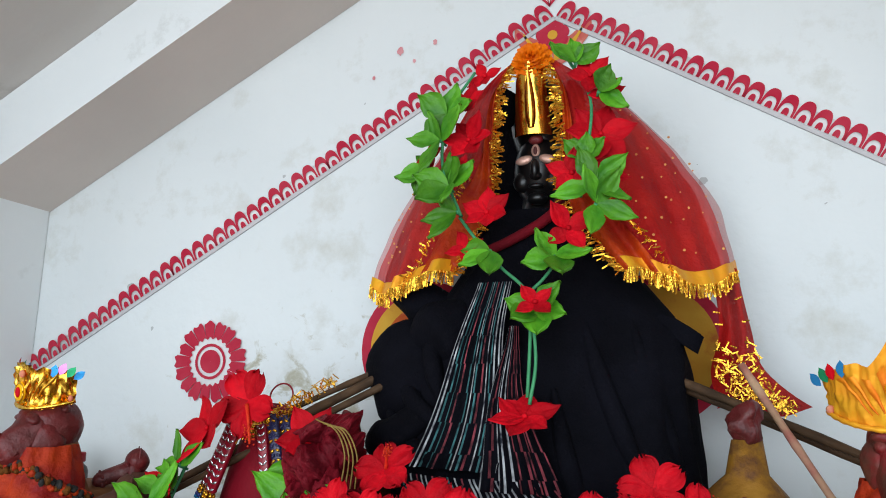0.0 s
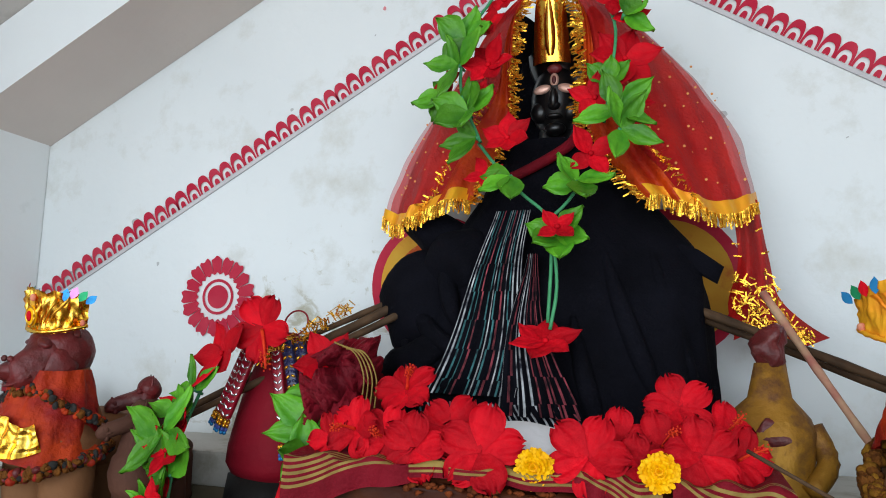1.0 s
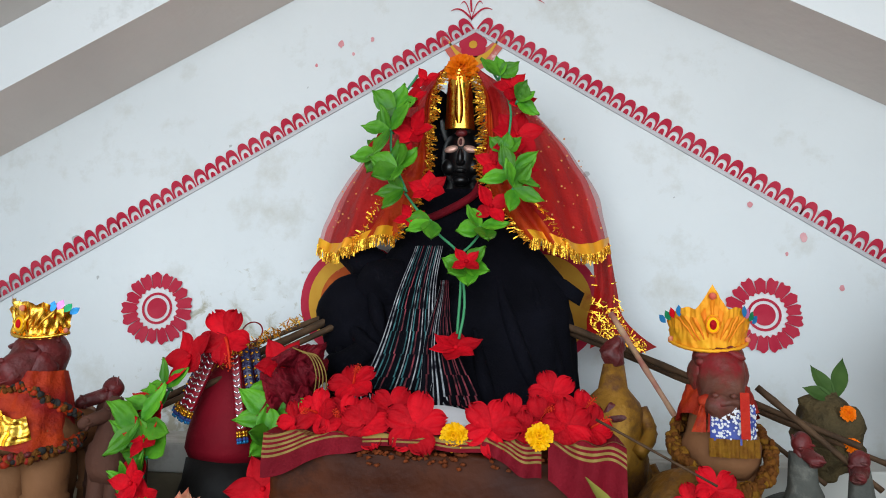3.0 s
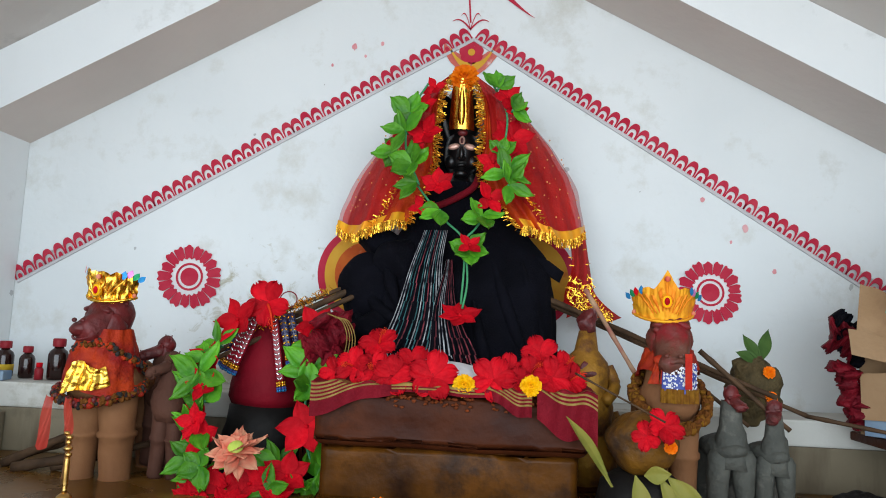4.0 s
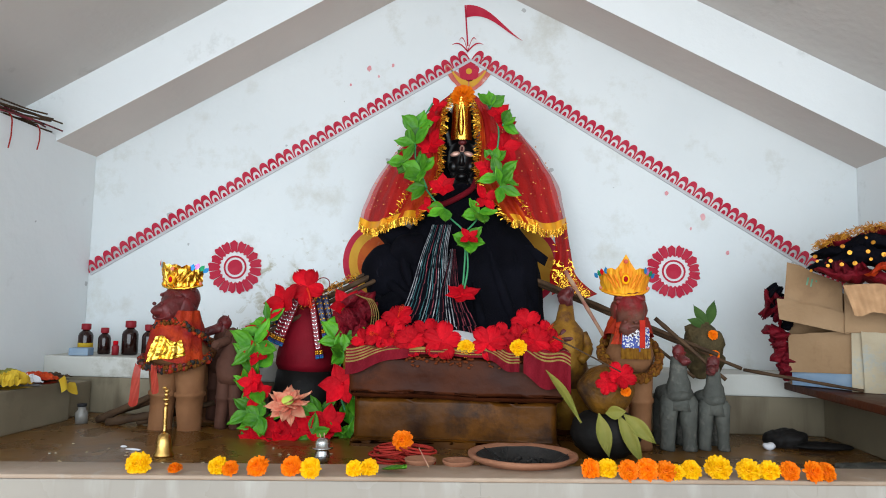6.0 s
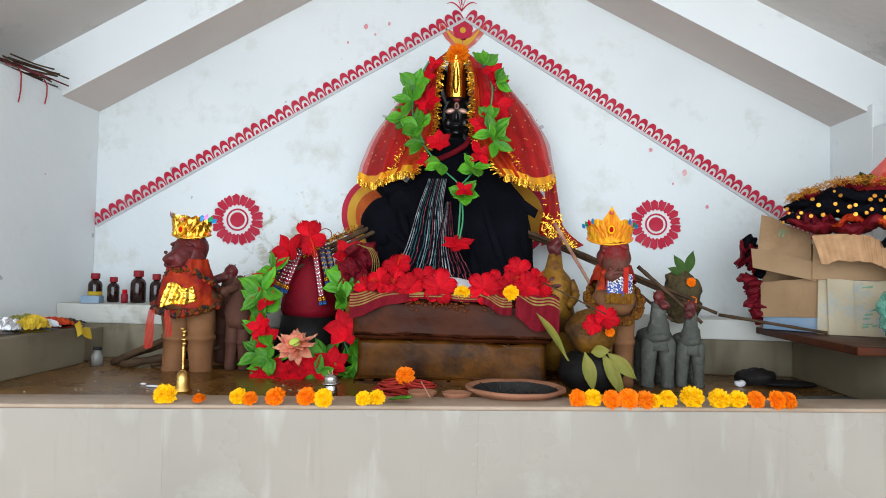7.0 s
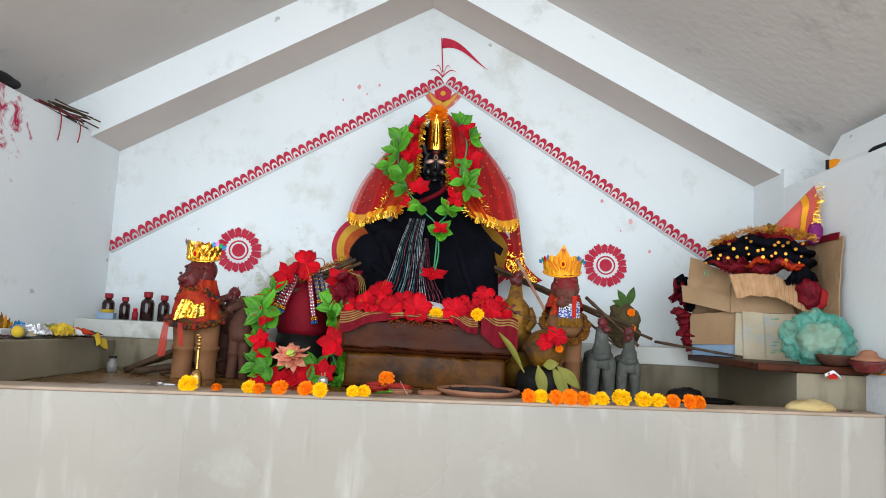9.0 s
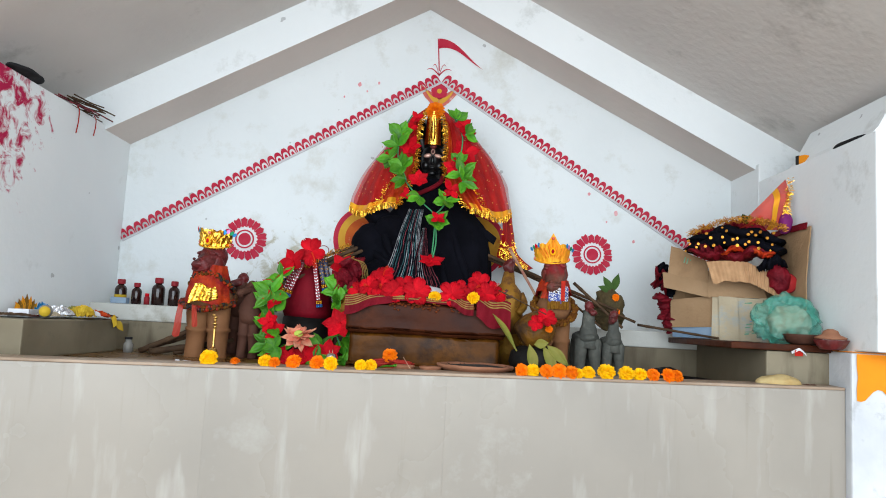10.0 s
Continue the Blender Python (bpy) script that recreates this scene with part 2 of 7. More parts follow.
streaks(M["tile"], (0.52, 0.5, 0.46), 0.55, 13.0, 2.6, 0.56)
streaks(M["tile"], (0.2, 0.17, 0.13), 0.35, 34.0, 2.0, 0.6)
M["ledge"] = mat("ledge_stone", (0.25, 0.212, 0.145), (0.155, 0.125, 0.08), 3.0, 0.5, bump=0.1, bscale=20, dirt=(0.13, 0.11, 0.075), dirt_scale=5)
streaks(M["ledge"], (0.07, 0.05, 0.03), 0.6, 16.0, 3.0, 0.54)
M["kerb"] = mat("worn_kerb_stone", (0.4, 0.3, 0.225), (0.27, 0.19, 0.13), 6.0, 0.45, bump=0.15, bscale=40, dirt=(0.42, 0.38, 0.33), dirt_scale=8)
M["floor"] = mat("wet_stained_stone", (0.085, 0.034, 0.006), (0.2, 0.092, 0.016), 5.0, 0.26, bump=0.08, bscale=22, spread=0.16, spec=0.4, dirt=(0.05, 0.028, 0.014), dirt_scale=6, dirt_at=0.55)
M["ground"] = mat("swept_earth", (0.36, 0.3, 0.24), (0.27, 0.23, 0.18), 1.0, 0.9, bump=0.3, bscale=20)
M["red_paint"] = mat("red_wall_paint", (0.44, 0.012, 0.04), (0.5, 0.04, 0.07), 14, 0.75, bump=0.1, bscale=80)
M["pink_paint"] = mat("thin_red_paint", (0.66, 0.25, 0.27), (0.74, 0.42, 0.43), 14, 0.75, bump=0.1, bscale=80)
M["white_paint"] = mat("white_paint", (0.78, 0.77, 0.76), (0.7, 0.68, 0.68), 9, 0.8, bump=0.1)
# this grey paints the shade along the border's lower edge
M["shade_line"] = mat("shaded_plaster_edge", (0.6, 0.58, 0.59), (0.48, 0.47, 0.48), 9, 0.9)
M["yellow_paint"] = mat("yellow_wall_paint", (0.66, 0.37, 0.045), (0.6, 0.27, 0.03), 12, 0.75, dirt=(0.5, 0.14, 0.03), dirt_scale=14, dirt_at=0.56)
M["halo_core"] = mat("rubbed_orange_paint", (0.56, 0.13, 0.02), (0.45, 0.05, 0.02), 16, 0.75, dirt=(0.7, 0.38, 0.16), dirt_scale=16, dirt_at=0.54)
M["smudge"] = mat("smudged_red_paint", (0.52, 0.08, 0.07), (0.6, 0.2, 0.15), 22, 0.75, dirt=(0.74, 0.55, 0.5), dirt_scale=30, dirt_at=0.57)
M["orange_paint"] = mat("orange_wall_paint", (0.85, 0.3, 0.01), (0.75, 0.24, 0.01), 6, 0.55)
M["black_cloth"] = mat("black_cotton", (0.0026, 0.0026, 0.0042), (0.0055, 0.0055, 0.009), 12, 0.92, bump=0.3, bscale=220, spec=0.06)
M["black_stone"] = mat("polished_black_stone", (0.004, 0.004, 0.0045), (0.007, 0.0065, 0.0065), 10, 0.33, bump=0.05, bscale=40, spec=0.5)
M["gold"] = mat("gold_foil", (0.95, 0.6, 0.1), (0.85, 0.45, 0.05), 20, 0.33, metal=1.0, bump=0.3, bscale=50)
M["veil"] = mat("sheer_red_net", (0.3, 0.004, 0.006), (0.46, 0.014, 0.009), 13, 0.7, bump=0.4, bscale=160, spec=0.12, alpha=0.97)
M["veil_rim"] = mat("sheer_red_net_edge", (0.5, 0.02, 0.025), (0.55, 0.03, 0.03), 9, 0.7, bump=0.2, bscale=160, alpha=0.5)
M["orange_veil"] = mat("orange_satin", (0.52, 0.055, 0.004), (0.33, 0.012, 0.004), 22, 0.5, bump=0.5, bscale=90, spec=0.2)
M["red_flower"] = mat("red_fabric_petal", (0.58, 0.002, 0.01), (0.38, 0.0015, 0.008), 30, 0.65, bump=0.3, bscale=110, vary=0.28, spec=0.12)
M["leaf"] = mat("green_fabric_leaf", (0.024, 0.15, 0.007), (0.095, 0.31, 0.014), 26, 0.45, spec=0.3, bump=0.25, bscale=90, vary=0.35)
M["stem"] = mat("green_plastic_stem", (0.06, 0.3, 0.13), (0.04, 0.22, 0.09), 30, 0.4)
M["pedestal"] = mat("oiled_brown_stone", (0.028, 0.0065, 0.003), (0.075, 0.019, 0.006), 7.5, 0.42, bump=0.3, bscale=26, dirt=(0.02, 0.008, 0.005), dirt_scale=7, spread=0.1, spec=0.1)
M["pedestal_low"] = mat("oiled_ochre_stone", (0.018, 0.006, 0.002), (0.15, 0.052, 0.005), 8.0, 0.34, bump=0.28, bscale=20, dirt=(0.016, 0.007, 0.004), dirt_scale=9, dirt_at=0.52, spec=0.12)
M["bark"] = mat("dry_bamboo", (0.1, 0.055, 0.028), (0.045, 0.026, 0.015), 25, 0.7, bump=0.3, bscale=60)
M["bark_pale"] = mat("pale_bamboo", (0.5, 0.33, 0.2), (0.4, 0.14, 0.11), 30, 0.6, bump=0.2)
M["terracotta"] = mat("terracotta", (0.25, 0.115, 0.05), (0.16, 0.066, 0.028), 9, 0.75, bump=0.3, bscale=40, dirt=(0.09, 0.036, 0.018), dirt_scale=9)
M["dark_clay"] = mat("sooty_terracotta", (0.1, 0.042, 0.027), (0.06, 0.024, 0.016), 10, 0.75, bump=0.35, bscale=40, dirt=(0.05, 0.03, 0.02), dirt_scale=9)
M["grey_clay"] = mat("grey_black_clay", (0.1, 0.1, 0.085), (0.055, 0.057, 0.05), 14, 0.75, bump=0.7, bscale=45, dirt=(0.2, 0.19, 0.16), dirt_scale=11, dirt_at=0.54)
M["vermilion"] = mat("caked_vermilion", (0.15, 0.012, 0.013), (0.06, 0.012, 0.011), 26, 0.5, bump=0.6, bscale=44, dirt=(0.2, 0.1, 0.085), dirt_scale=24, dirt_at=0.56, spec=0.4)
M["face_red"] = mat("worn_red_face_clay", (0.14, 0.05, 0.03), (0.075, 0.024, 0.018), 12, 0.5, bump=0.5, bscale=44, dirt=(0.2, 0.006, 0.01), dirt_scale=9, dirt_at=0.46, spec=0.3)
M["tinsel_dull"] = mat("dull_gold_tinsel", (0.7, 0.34, 0.04), (0.42, 0.14, 0.02), 60, 0.35, metal=0.7, bump=0.3, bscale=120)
M["green_cloth"] = mat("dull_green_cloth", (0.07, 0.1, 0.015), (0.03, 0.05, 0.01), 20, 0.7, bump=0.3, bscale=120)
M["fan_red"] = mat("thin_red_cloth", (0.42, 0.02, 0.02), (0.34, 0.014, 0.016), 14, 0.6, alpha=0.9)
M["spangle"] = mat("dull_gold_spangle", (0.6, 0.27, 0.07), (0.5, 0.16, 0.05), 30, 0.5, metal=0.2)
M["cone_red"] = mat("crimson_powder_coat", (0.21, 0.003, 0.012), (0.15, 0.003, 0.01), 10, 0.7, bump=0.25, bscale=60, dirt=(0.14, 0.01, 0.015), dirt_scale=9)
M["black_pot"] = mat("black_stone_base", (0.006, 0.0055, 0.005), (0.014, 0.012, 0.011), 10, 0.6, bump=0.25, bscale=40)
M["gold_paint"] = mat("flaking_gold_paint", (0.36, 0.18, 0.022), (0.22, 0.095, 0.014), 12, 0.5, bump=0.5, bscale=40, dirt=(0.1, 0.04, 0.022), dirt_scale=17, dirt_at=0.48, metal=0.25)
M["foil_yellow"] = mat("printed_yellow_foil", (0.8, 0.4, 0.02), (0.85, 0.3, 0.02), 25, 0.4, bump=0.25, bscale=60, metal=0.25)
M["brown_glass"] = mat("brown_bottle_glass", (0.022, 0.007, 0.005), (0.014, 0.005, 0.004), 10, 0.12, bump=0.0, spec=0.5)
M["clear_glass"] = mat("cloudy_glass", (0.3, 0.29, 0.26), (0.22, 0.21, 0.19), 10, 0.2, alpha=0.75, spec=0.5)
M["cap"] = mat("red_bottle_cap", (0.3, 0.02, 0.03), (0.22, 0.015, 0.02), 10, 0.45)
M["label_yellow"] = mat("yellow_paper_label", (0.55, 0.38, 0.03), (0.5, 0.3, 0.02), 20, 0.6)
M["card"] = mat("brown_cardboard", (0.37, 0.235, 0.13), (0.29, 0.175, 0.09), 7, 0.85, bump=0.2, bscale=90, dirt=(0.25, 0.15, 0.085), dirt_scale=7, dirt_at=0.54, vary=0.09)
M["card_pale"] = mat("pale_cardboard", (0.5, 0.42, 0.29), (0.42, 0.34, 0.23), 6, 0.85, bump=0.15, bscale=90, dirt=(0.3, 0.36, 0.37), dirt_scale=11, dirt_at=0.54)
M["card_blue"] = mat("blue_printed_card", (0.16, 0.27, 0.42), (0.3, 0.38, 0.46), 9, 0.7, bump=0.1)
M["ink_green"] = mat("green_print", (0.08, 0.25, 0.13), (0.2, 0.36, 0.25), 20, 0.7)
M["bag"] = mat("green_plastic_film", (0.05, 0.36, 0.26), (0.16, 0.5, 0.4), 14, 0.24, bump=0.9, bscale=30, alpha=0.42, spec=0.5)
M["brass"] = mat("tarnished_brass", (0.62, 0.38, 0.12), (0.45, 0.25, 0.07), 20, 0.3, metal=1.0, bump=0.1)
M["steel"] = mat("steel", (0.6, 0.6, 0.58), (0.42, 0.42, 0.4), 20, 0.25, metal=1.0, bump=0.1)
M["clay_rim"] = mat("pink_fired_clay", (0.33, 0.15, 0.085), (0.24, 0.1, 0.055), 14, 0.75, bump=0.25, bscale=60)
M["soot"] = mat("soot_and_ash", (0.012, 0.011, 0.01), (0.035, 0.032, 0.03), 14, 0.9, bump=0.4, bscale=60)
M["thread_red"] = mat("red_thread", (0.4, 0.03, 0.02), (0.3, 0.02, 0.015), 40, 0.7, bump=0.4, bscale=200)
M["marigold_y"] = mat("yellow_marigold_petal", (0.9, 0.5, 0.0), (0.86, 0.4, 0.0), 30, 0.6, vary=0.08)
M["marigold_o"] = mat("orange_marigold_petal", (0.88, 0.2, 0.0), (0.8, 0.14, 0.0), 30, 0.6, vary=0.1)
M["maroon_cloth"] = mat("maroon_cotton", (0.2, 0.004, 0.013), (0.13, 0.004, 0.01), 12, 0.8, bump=0.3, bscale=180)
M["olive_thread"] = mat("olive_gold_thread", (0.3, 0.2, 0.05), (0.2, 0.13, 0.035), 40, 0.6)
M["white_thread"] = mat("white_thread", (0.62, 0.64, 0.66), (0.02, 0.02, 0.03), 55, 0.8)
M["teal_thread"] = mat("teal_thread", (0.06, 0.2, 0.21), (0.01, 0.02, 0.025), 55, 0.8)
M["red_thread"] = mat("dull_red_thread", (0.34, 0.06, 0.08), (0.02, 0.01, 0.012), 55, 0.8)
M["red_cloth"] = mat("bright_red_cloth", (0.5, 0.03, 0.006), (0.36, 0.008, 0.005), 12, 0.6, bump=0.3, bscale=150)
M["dried"] = mat("dried_marigolds", (0.1, 0.03, 0.006), (0.17, 0.06, 0.008), 60, 0.85, bump=0.8, bscale=120)
M["white_paper"] = mat("white_cloth", (0.7, 0.7, 0.72), (0.62, 0.62, 0.64), 9, 0.8)
M["foil_silver"] = mat("crumpled_silver_foil", (0.75, 0.75, 0.77), (0.6, 0.6, 0.63), 20, 0.25, metal=0.9, bump=0.8, bscale=40)
M["blue_bead"] = mat("blue_sequins", (0.06, 0.09, 0.35), (0.05, 0.07, 0.26), 30, 0.35)
M["jewel_green"] = mat("green_foil", (0.02, 0.3, 0.12), None, 20, 0.3, metal=0.4)
M["jewel_blue"] = mat("blue_foil", (0.03, 0.25, 0.55), None, 20, 0.3, metal=0.4)
M["jewel_pink"] = mat("pink_foil", (0.7, 0.25, 0.55), None, 20, 0.3, metal=0.4)
M["lotus"] = mat("salmon_paper_petal", (0.55, 0.06, 0.035), (0.66, 0.3, 0.18), 30, 0.6, bump=0.2, vary=0.15)
M["lime"] = mat("lime_flower_heart", (0.42, 0.55, 0.05), (0.5, 0.6, 0.15), 20, 0.6)
M["dry_leaf"] = mat("yellowing_leaf", (0.24, 0.21, 0.04), (0.16, 0.17, 0.03), 14, 0.5, bump=0.2)
M["coconut"] = mat("brown_husk", (0.2, 0.085, 0.01), (0.05, 0.022, 0.008), 12, 0.45, bump=0.7, bscale=40, dirt=(0.035, 0.02, 0.014), dirt_scale=12, dirt_at=0.5)
M["copper_eye"] = mat("pale_copper", (0.72, 0.45, 0.36), (0.62, 0.36, 0.28), 20, 0.4, metal=0.5)
M["rubber"] = mat("black_rubber", (0.02, 0.02, 0.022), None, 20, 0.7)
M["sponge"] = mat("yellowed_bread", (0.55, 0.42, 0.2), (0.45, 0.3, 0.12), 16, 0.8, bump=0.5, bscale=60)
M["purple"] = mat("purple_cloth", (0.22, 0.02, 0.16), None, 20, 0.6)
M["tinsel"] = mat("gold_tinsel", (0.95, 0.55, 0.06), (0.8, 0.36, 0.03), 60, 0.25, metal=0.85, bump=0.3, bscale=120)
M["foil_orange"] = mat("printed_orange_foil", (0.75, 0.16, 0.01), (0.8, 0.26, 0.01), 25, 0.4, bump=0.25, bscale=60, metal=0.2)
M["dried_gold"] = mat("old_gold_blossoms", (0.24, 0.11, 0.008), (0.14, 0.05, 0.006), 60, 0.8, bump=0.6, bscale=120)

M["gold_bright"] = mat("crinkled_gold_foil", (1.0, 0.66, 0.1), (0.9, 0.42, 0.03), 40, 0.24, metal=1.0, bump=0.3, bscale=40)
M["scarf"] = mat("red_orange_scarf", (0.2, 0.006, 0.008), (0.44, 0.04, 0.006), 20, 0.6, bump=0.4, bscale=110, dirt=(0.12, 0.006, 0.008), dirt_scale=14, dirt_at=0.55)
M["ribbon"] = mat("sheer_red_ribbon", (0.45, 0.05, 0.03), (0.4, 0.03, 0.02), 12, 0.6, bump=0.2, alpha=0.85)
M["crimson"] = mat("crimson_cloth", (0.2, 0.004, 0.012), (0.09, 0.003, 0.008), 16, 0.65, bump=0.4, bscale=120)
M["gold_plate"] = mat("beaten_gold_plate", (1.0, 0.62, 0.1), (0.92, 0.5, 0.06), 20, 0.2, metal=1.0, bump=0.08, bscale=60)
M["veil_thin"] = mat("thin_red_net", (0.38, 0.008, 0.01), (0.5, 0.018, 0.014), 13, 0.7, bump=0.3, bscale=160, spec=0.12, alpha=0.85)
M["foil_sleeve"] = mat("glossy_crimson_card", (0.3, 0.006, 0.02), (0.24, 0.005, 0.016), 40, 0.3, bump=0.2, bscale=60, spec=0.45)
M["bead_navy"] = mat("navy_beads", (0.012, 0.014, 0.06), (0.03, 0.03, 0.1), 40, 0.3, spec=0.5)

# ---- structure ----
HALF, BEAM, DROP = 1.325, 0.24, 0.176
PEAK_X, PEAK, EAVE_W, EAVE_E = -0.04, 2.753, 2.064, 2.041  # underside of the gable beam: ridge and both eaves
TOP, FRONT = 1.187, -1.035  # the altar floor lies a little below its kerb
SKEW = 0.088  # turns the altar front against the back wall to fit the camera's view
RISE_W, RISE_E = (PEAK - EAVE_W) / (HALF + PEAK_X), (PEAK - EAVE_E) / (HALF - PEAK_X)


def slope(x, up=0.0):
    """Height of the beam's underside at x, or of a line above it."""
    return PEAK + up - (RISE_E * (x - PEAK_X) if x > PEAK_X else RISE_W * (PEAK_X - x))


bm = bm_new()
bmesh.ops.create_grid(bm, x_segments=2, y_segments=2, size=400)
single("ground", bm, M["ground"], "bare swept earth in front of the shrine", "ground", kind="structure")


def skewed(bm):
    for v in bm.verts:
        if v.co.y < -0.8:
            v.co.y += SKEW * v.co.x
    return bm


def prism(bm, poly, y0, y1, mi=0):
    """A wall slice: poly in x and z, between two planes of y."""
    a = [bm.verts.new((x, y0, z)) for x, z in poly]
    b = [bm.verts.new((x, y1, z)) for x, z in poly]
    n = len(poly)
    fs = [bm.faces.new(a), bm.faces.new(b)] + [bm.faces.new((a[i], a[(i + 1) % n], b[(i + 1) % n], b[i])) for i in range(n)]
    for f in fs:
        f.material_index = mi
    return bm


bm = prism(bm_new(), [(-1.6, 0), (1.6, 0), (1.6, slope(1.6, DROP)), (PEAK_X, PEAK + DROP), (-1.6, slope(-1.6, DROP))], 0, 0.2)
single("wall_north", bm, M["wall_north"], "whitewashed gable wall with faint grey stains", "wall", kind="structure", smooth=False)
bm = box(bm_new(), -1.575, -HALF, FRONT, 0, 0, 2.085, 0.006)
wall_w = single("wall_west", bm, M["wall_west"], "whitewashed side wall splashed with red powder", "wall", kind="structure", smooth=False)
bm = box(bm_new(), HALF, 1.575, FRONT, -BEAM - 0.03, 1.336, 1.986, 0.006)
box(bm, HALF, 1.575, -BEAM - 0.03, 0, 1.336, 2.06, 0.004)
box(bm, HALF, 1.575, -0.91, 0, 0, 1.338)
wall_e = single("wall_east", bm, M["wall"], "whitewashed side wall with scuffs", "wall", kind="structure", smooth=False)

# gable beam: white faces, beige underside
bm = prism(bm_new(), [(-1.6, slope(-1.6)), (PEAK_X, PEAK), (1.6, slope(1.6)), (1.6, slope(1.6, DROP)), (PEAK_X, PEAK + DROP), (-1.6, slope(-1.6, DROP))], -BEAM, -0.001)
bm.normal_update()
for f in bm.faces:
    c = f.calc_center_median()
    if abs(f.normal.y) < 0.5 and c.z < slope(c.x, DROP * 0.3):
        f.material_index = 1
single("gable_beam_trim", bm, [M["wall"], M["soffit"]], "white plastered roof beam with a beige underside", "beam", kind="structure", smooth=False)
# roof slab
S1 = DROP + 0.001
bm = prism(bm_new(), [(-2.0, slope(-2.0, S1)), (PEAK_X, PEAK + S1), (2.0, slope(2.0, S1)), (2.0, slope(2.0, S1 + 0.12)), (PEAK_X, PEAK + S1 + 0.12), (-2.0, slope(-2.0, S1 + 0.12))], -1.75, 0.3)
single("ceiling", bm, M["slab"], "sloping grey plastered concrete roof slab", "ceiling", kind="structure", smooth=False)

# platform core, floor, kerb
bm = box(bm_new(), -HALF, 1.295, FRONT + 0.012, 0, 0, TOP - 0.02)
platform = single("platform", skewed(bm), M["ledge"], "raised altar platform faced with pale stone tiles", "platform", kind="structure", smooth=False)
bm = box(bm_new(), -HALF, HALF, -0.93, 0, TOP - 0.01, TOP, 0.0)
single("floor", skewed(bm), M["floor"], "wet brown stained stone altar floor", "floor", kind="structure", smooth=False)
bm = box(bm_new(), -HALF, 1.295, FRONT - 0.003, -0.925, 1.204, 1.213, 0.003)
for v in bm.verts:
    v.co.z += 0.0095 * v.co.x
    v.co += 0.0015 * noise.noise_vector(v.co * 9)
single("kerb_trim", skewed(bm), M["kerb"], "worn stone kerb along the altar edge", "kerb", kind="structure")
for x0, x1 in ((-1.325, -1.21), (-1.21, -0.56), (-0.56, 0.1), (0.1, 0.755), (0.755, 1.295)):
    for z0, z1 in ((0.0, 0.56), (0.56, 1.2035)):
        bm = box(bm_new(), x0 + 0.00008, x1 - 0.00008, FRONT, FRONT + 0.012, z0 + 0.00008, z1 - 0.00008, 0.00012)
        for v in bm.verts:
            v.co.z += 0.0095 * v.co.x * (v.co.z / 1.2035)
        part("tile", skewed(bm), M["tile"], platform, smooth=False)

# back ledge and side ledges
bm = box(bm_new(), -HALF, HALF, -0.22, 0, TOP, 1.30, 0.004)
single("back_ledge_trim", bm, M["ledge"], "low stone ledge along the back wall", "ledge", kind="structure", smooth=False)
bm = box(bm_new(), -HALF, HALF, -0.225, 0, 1.3, 1.365, 0.006)
single("shelf_trim", bm, M["shelf_plaster"], "white plastered shelf on the back ledge", "shelf", kind="structure", smooth=False)
bm = box(bm_new(), -HALF, -1.135, -0.99, -0.375, TOP, 1.303, 0.005)
box(bm, -HALF, -1.158, -0.372, -0.228, TOP, 1.29, 0.004)
single("ledge_west_trim", bm, M["ledge"], "low stone side ledge covered with clutter", "ledge", kind="structure", smooth=False)
bm = box(bm_new(), 1.1, HALF, -0.83, -0.228, TOP, 1.322, 0.005)
single("ledge_east_trim", bm, M["ledge"], "low stone side ledge under cardboard boxes", "ledge", kind="structure", smooth=False)
bm = box(bm_new(), 0.985, HALF, -0.84, -0.23, 1.324, 1.345, 0.004)
single("shelf_slab_trim", bm, M["pedestal"], "dark stone shelf slab on the side ledge", "shelf", kind="structure", smooth=False)
# end pillar beside the platform, with an orange painted patch
bm = box(bm_new(), 1.297, 1.64, FRONT - 0.03, -0.925, 0, 1.33, 0.008)
pillar = single("pillar_trim", skewed(bm), M["pillar"], "whitewashed low pillar with orange paint on top", "pillar", kind="structure", smooth=False)


def drip(u, v):
    low = 1.19 + 0.02 * math.sin(9 * u) - 0.03 * noise.noise(Vector((u * 6, 0.3, 0)))
    return Vector((1.312 + 0.32 * u + 0.012 * v * noise.noise(Vector((u * 4, v * 5, 1))), FRONT - 0.033, 1.327 + (low - 1.327) * v))


bm = bm_new()
surf(bm, drip, 24, 4)
part("paint_patch", skewed(bm), M["orange_paint"], pillar, "orange paint patch")
bm = box(bm_new(), 1.302, 1.636, FRONT - 0.028, -0.93, 1.331, 1.333)
part("paint_top", skewed(bm), M["orange_paint"], pillar, "orange paint patch")
# white wedge added for the bright glow between wall and roof, east side
bm = prism(bm_new(), [(HALF + 0.01, 1.987), (1.57, 1.987), (1.57, 2.06), (1.42, 2.13), (HALF + 0.03, 2.01)], -1.0, -BEAM - 0.25)
single("eave_fillet_trim", bm, M["wall"], "white wedge standing in for the bright glow under the eave", "trim", kind="structure", smooth=False)

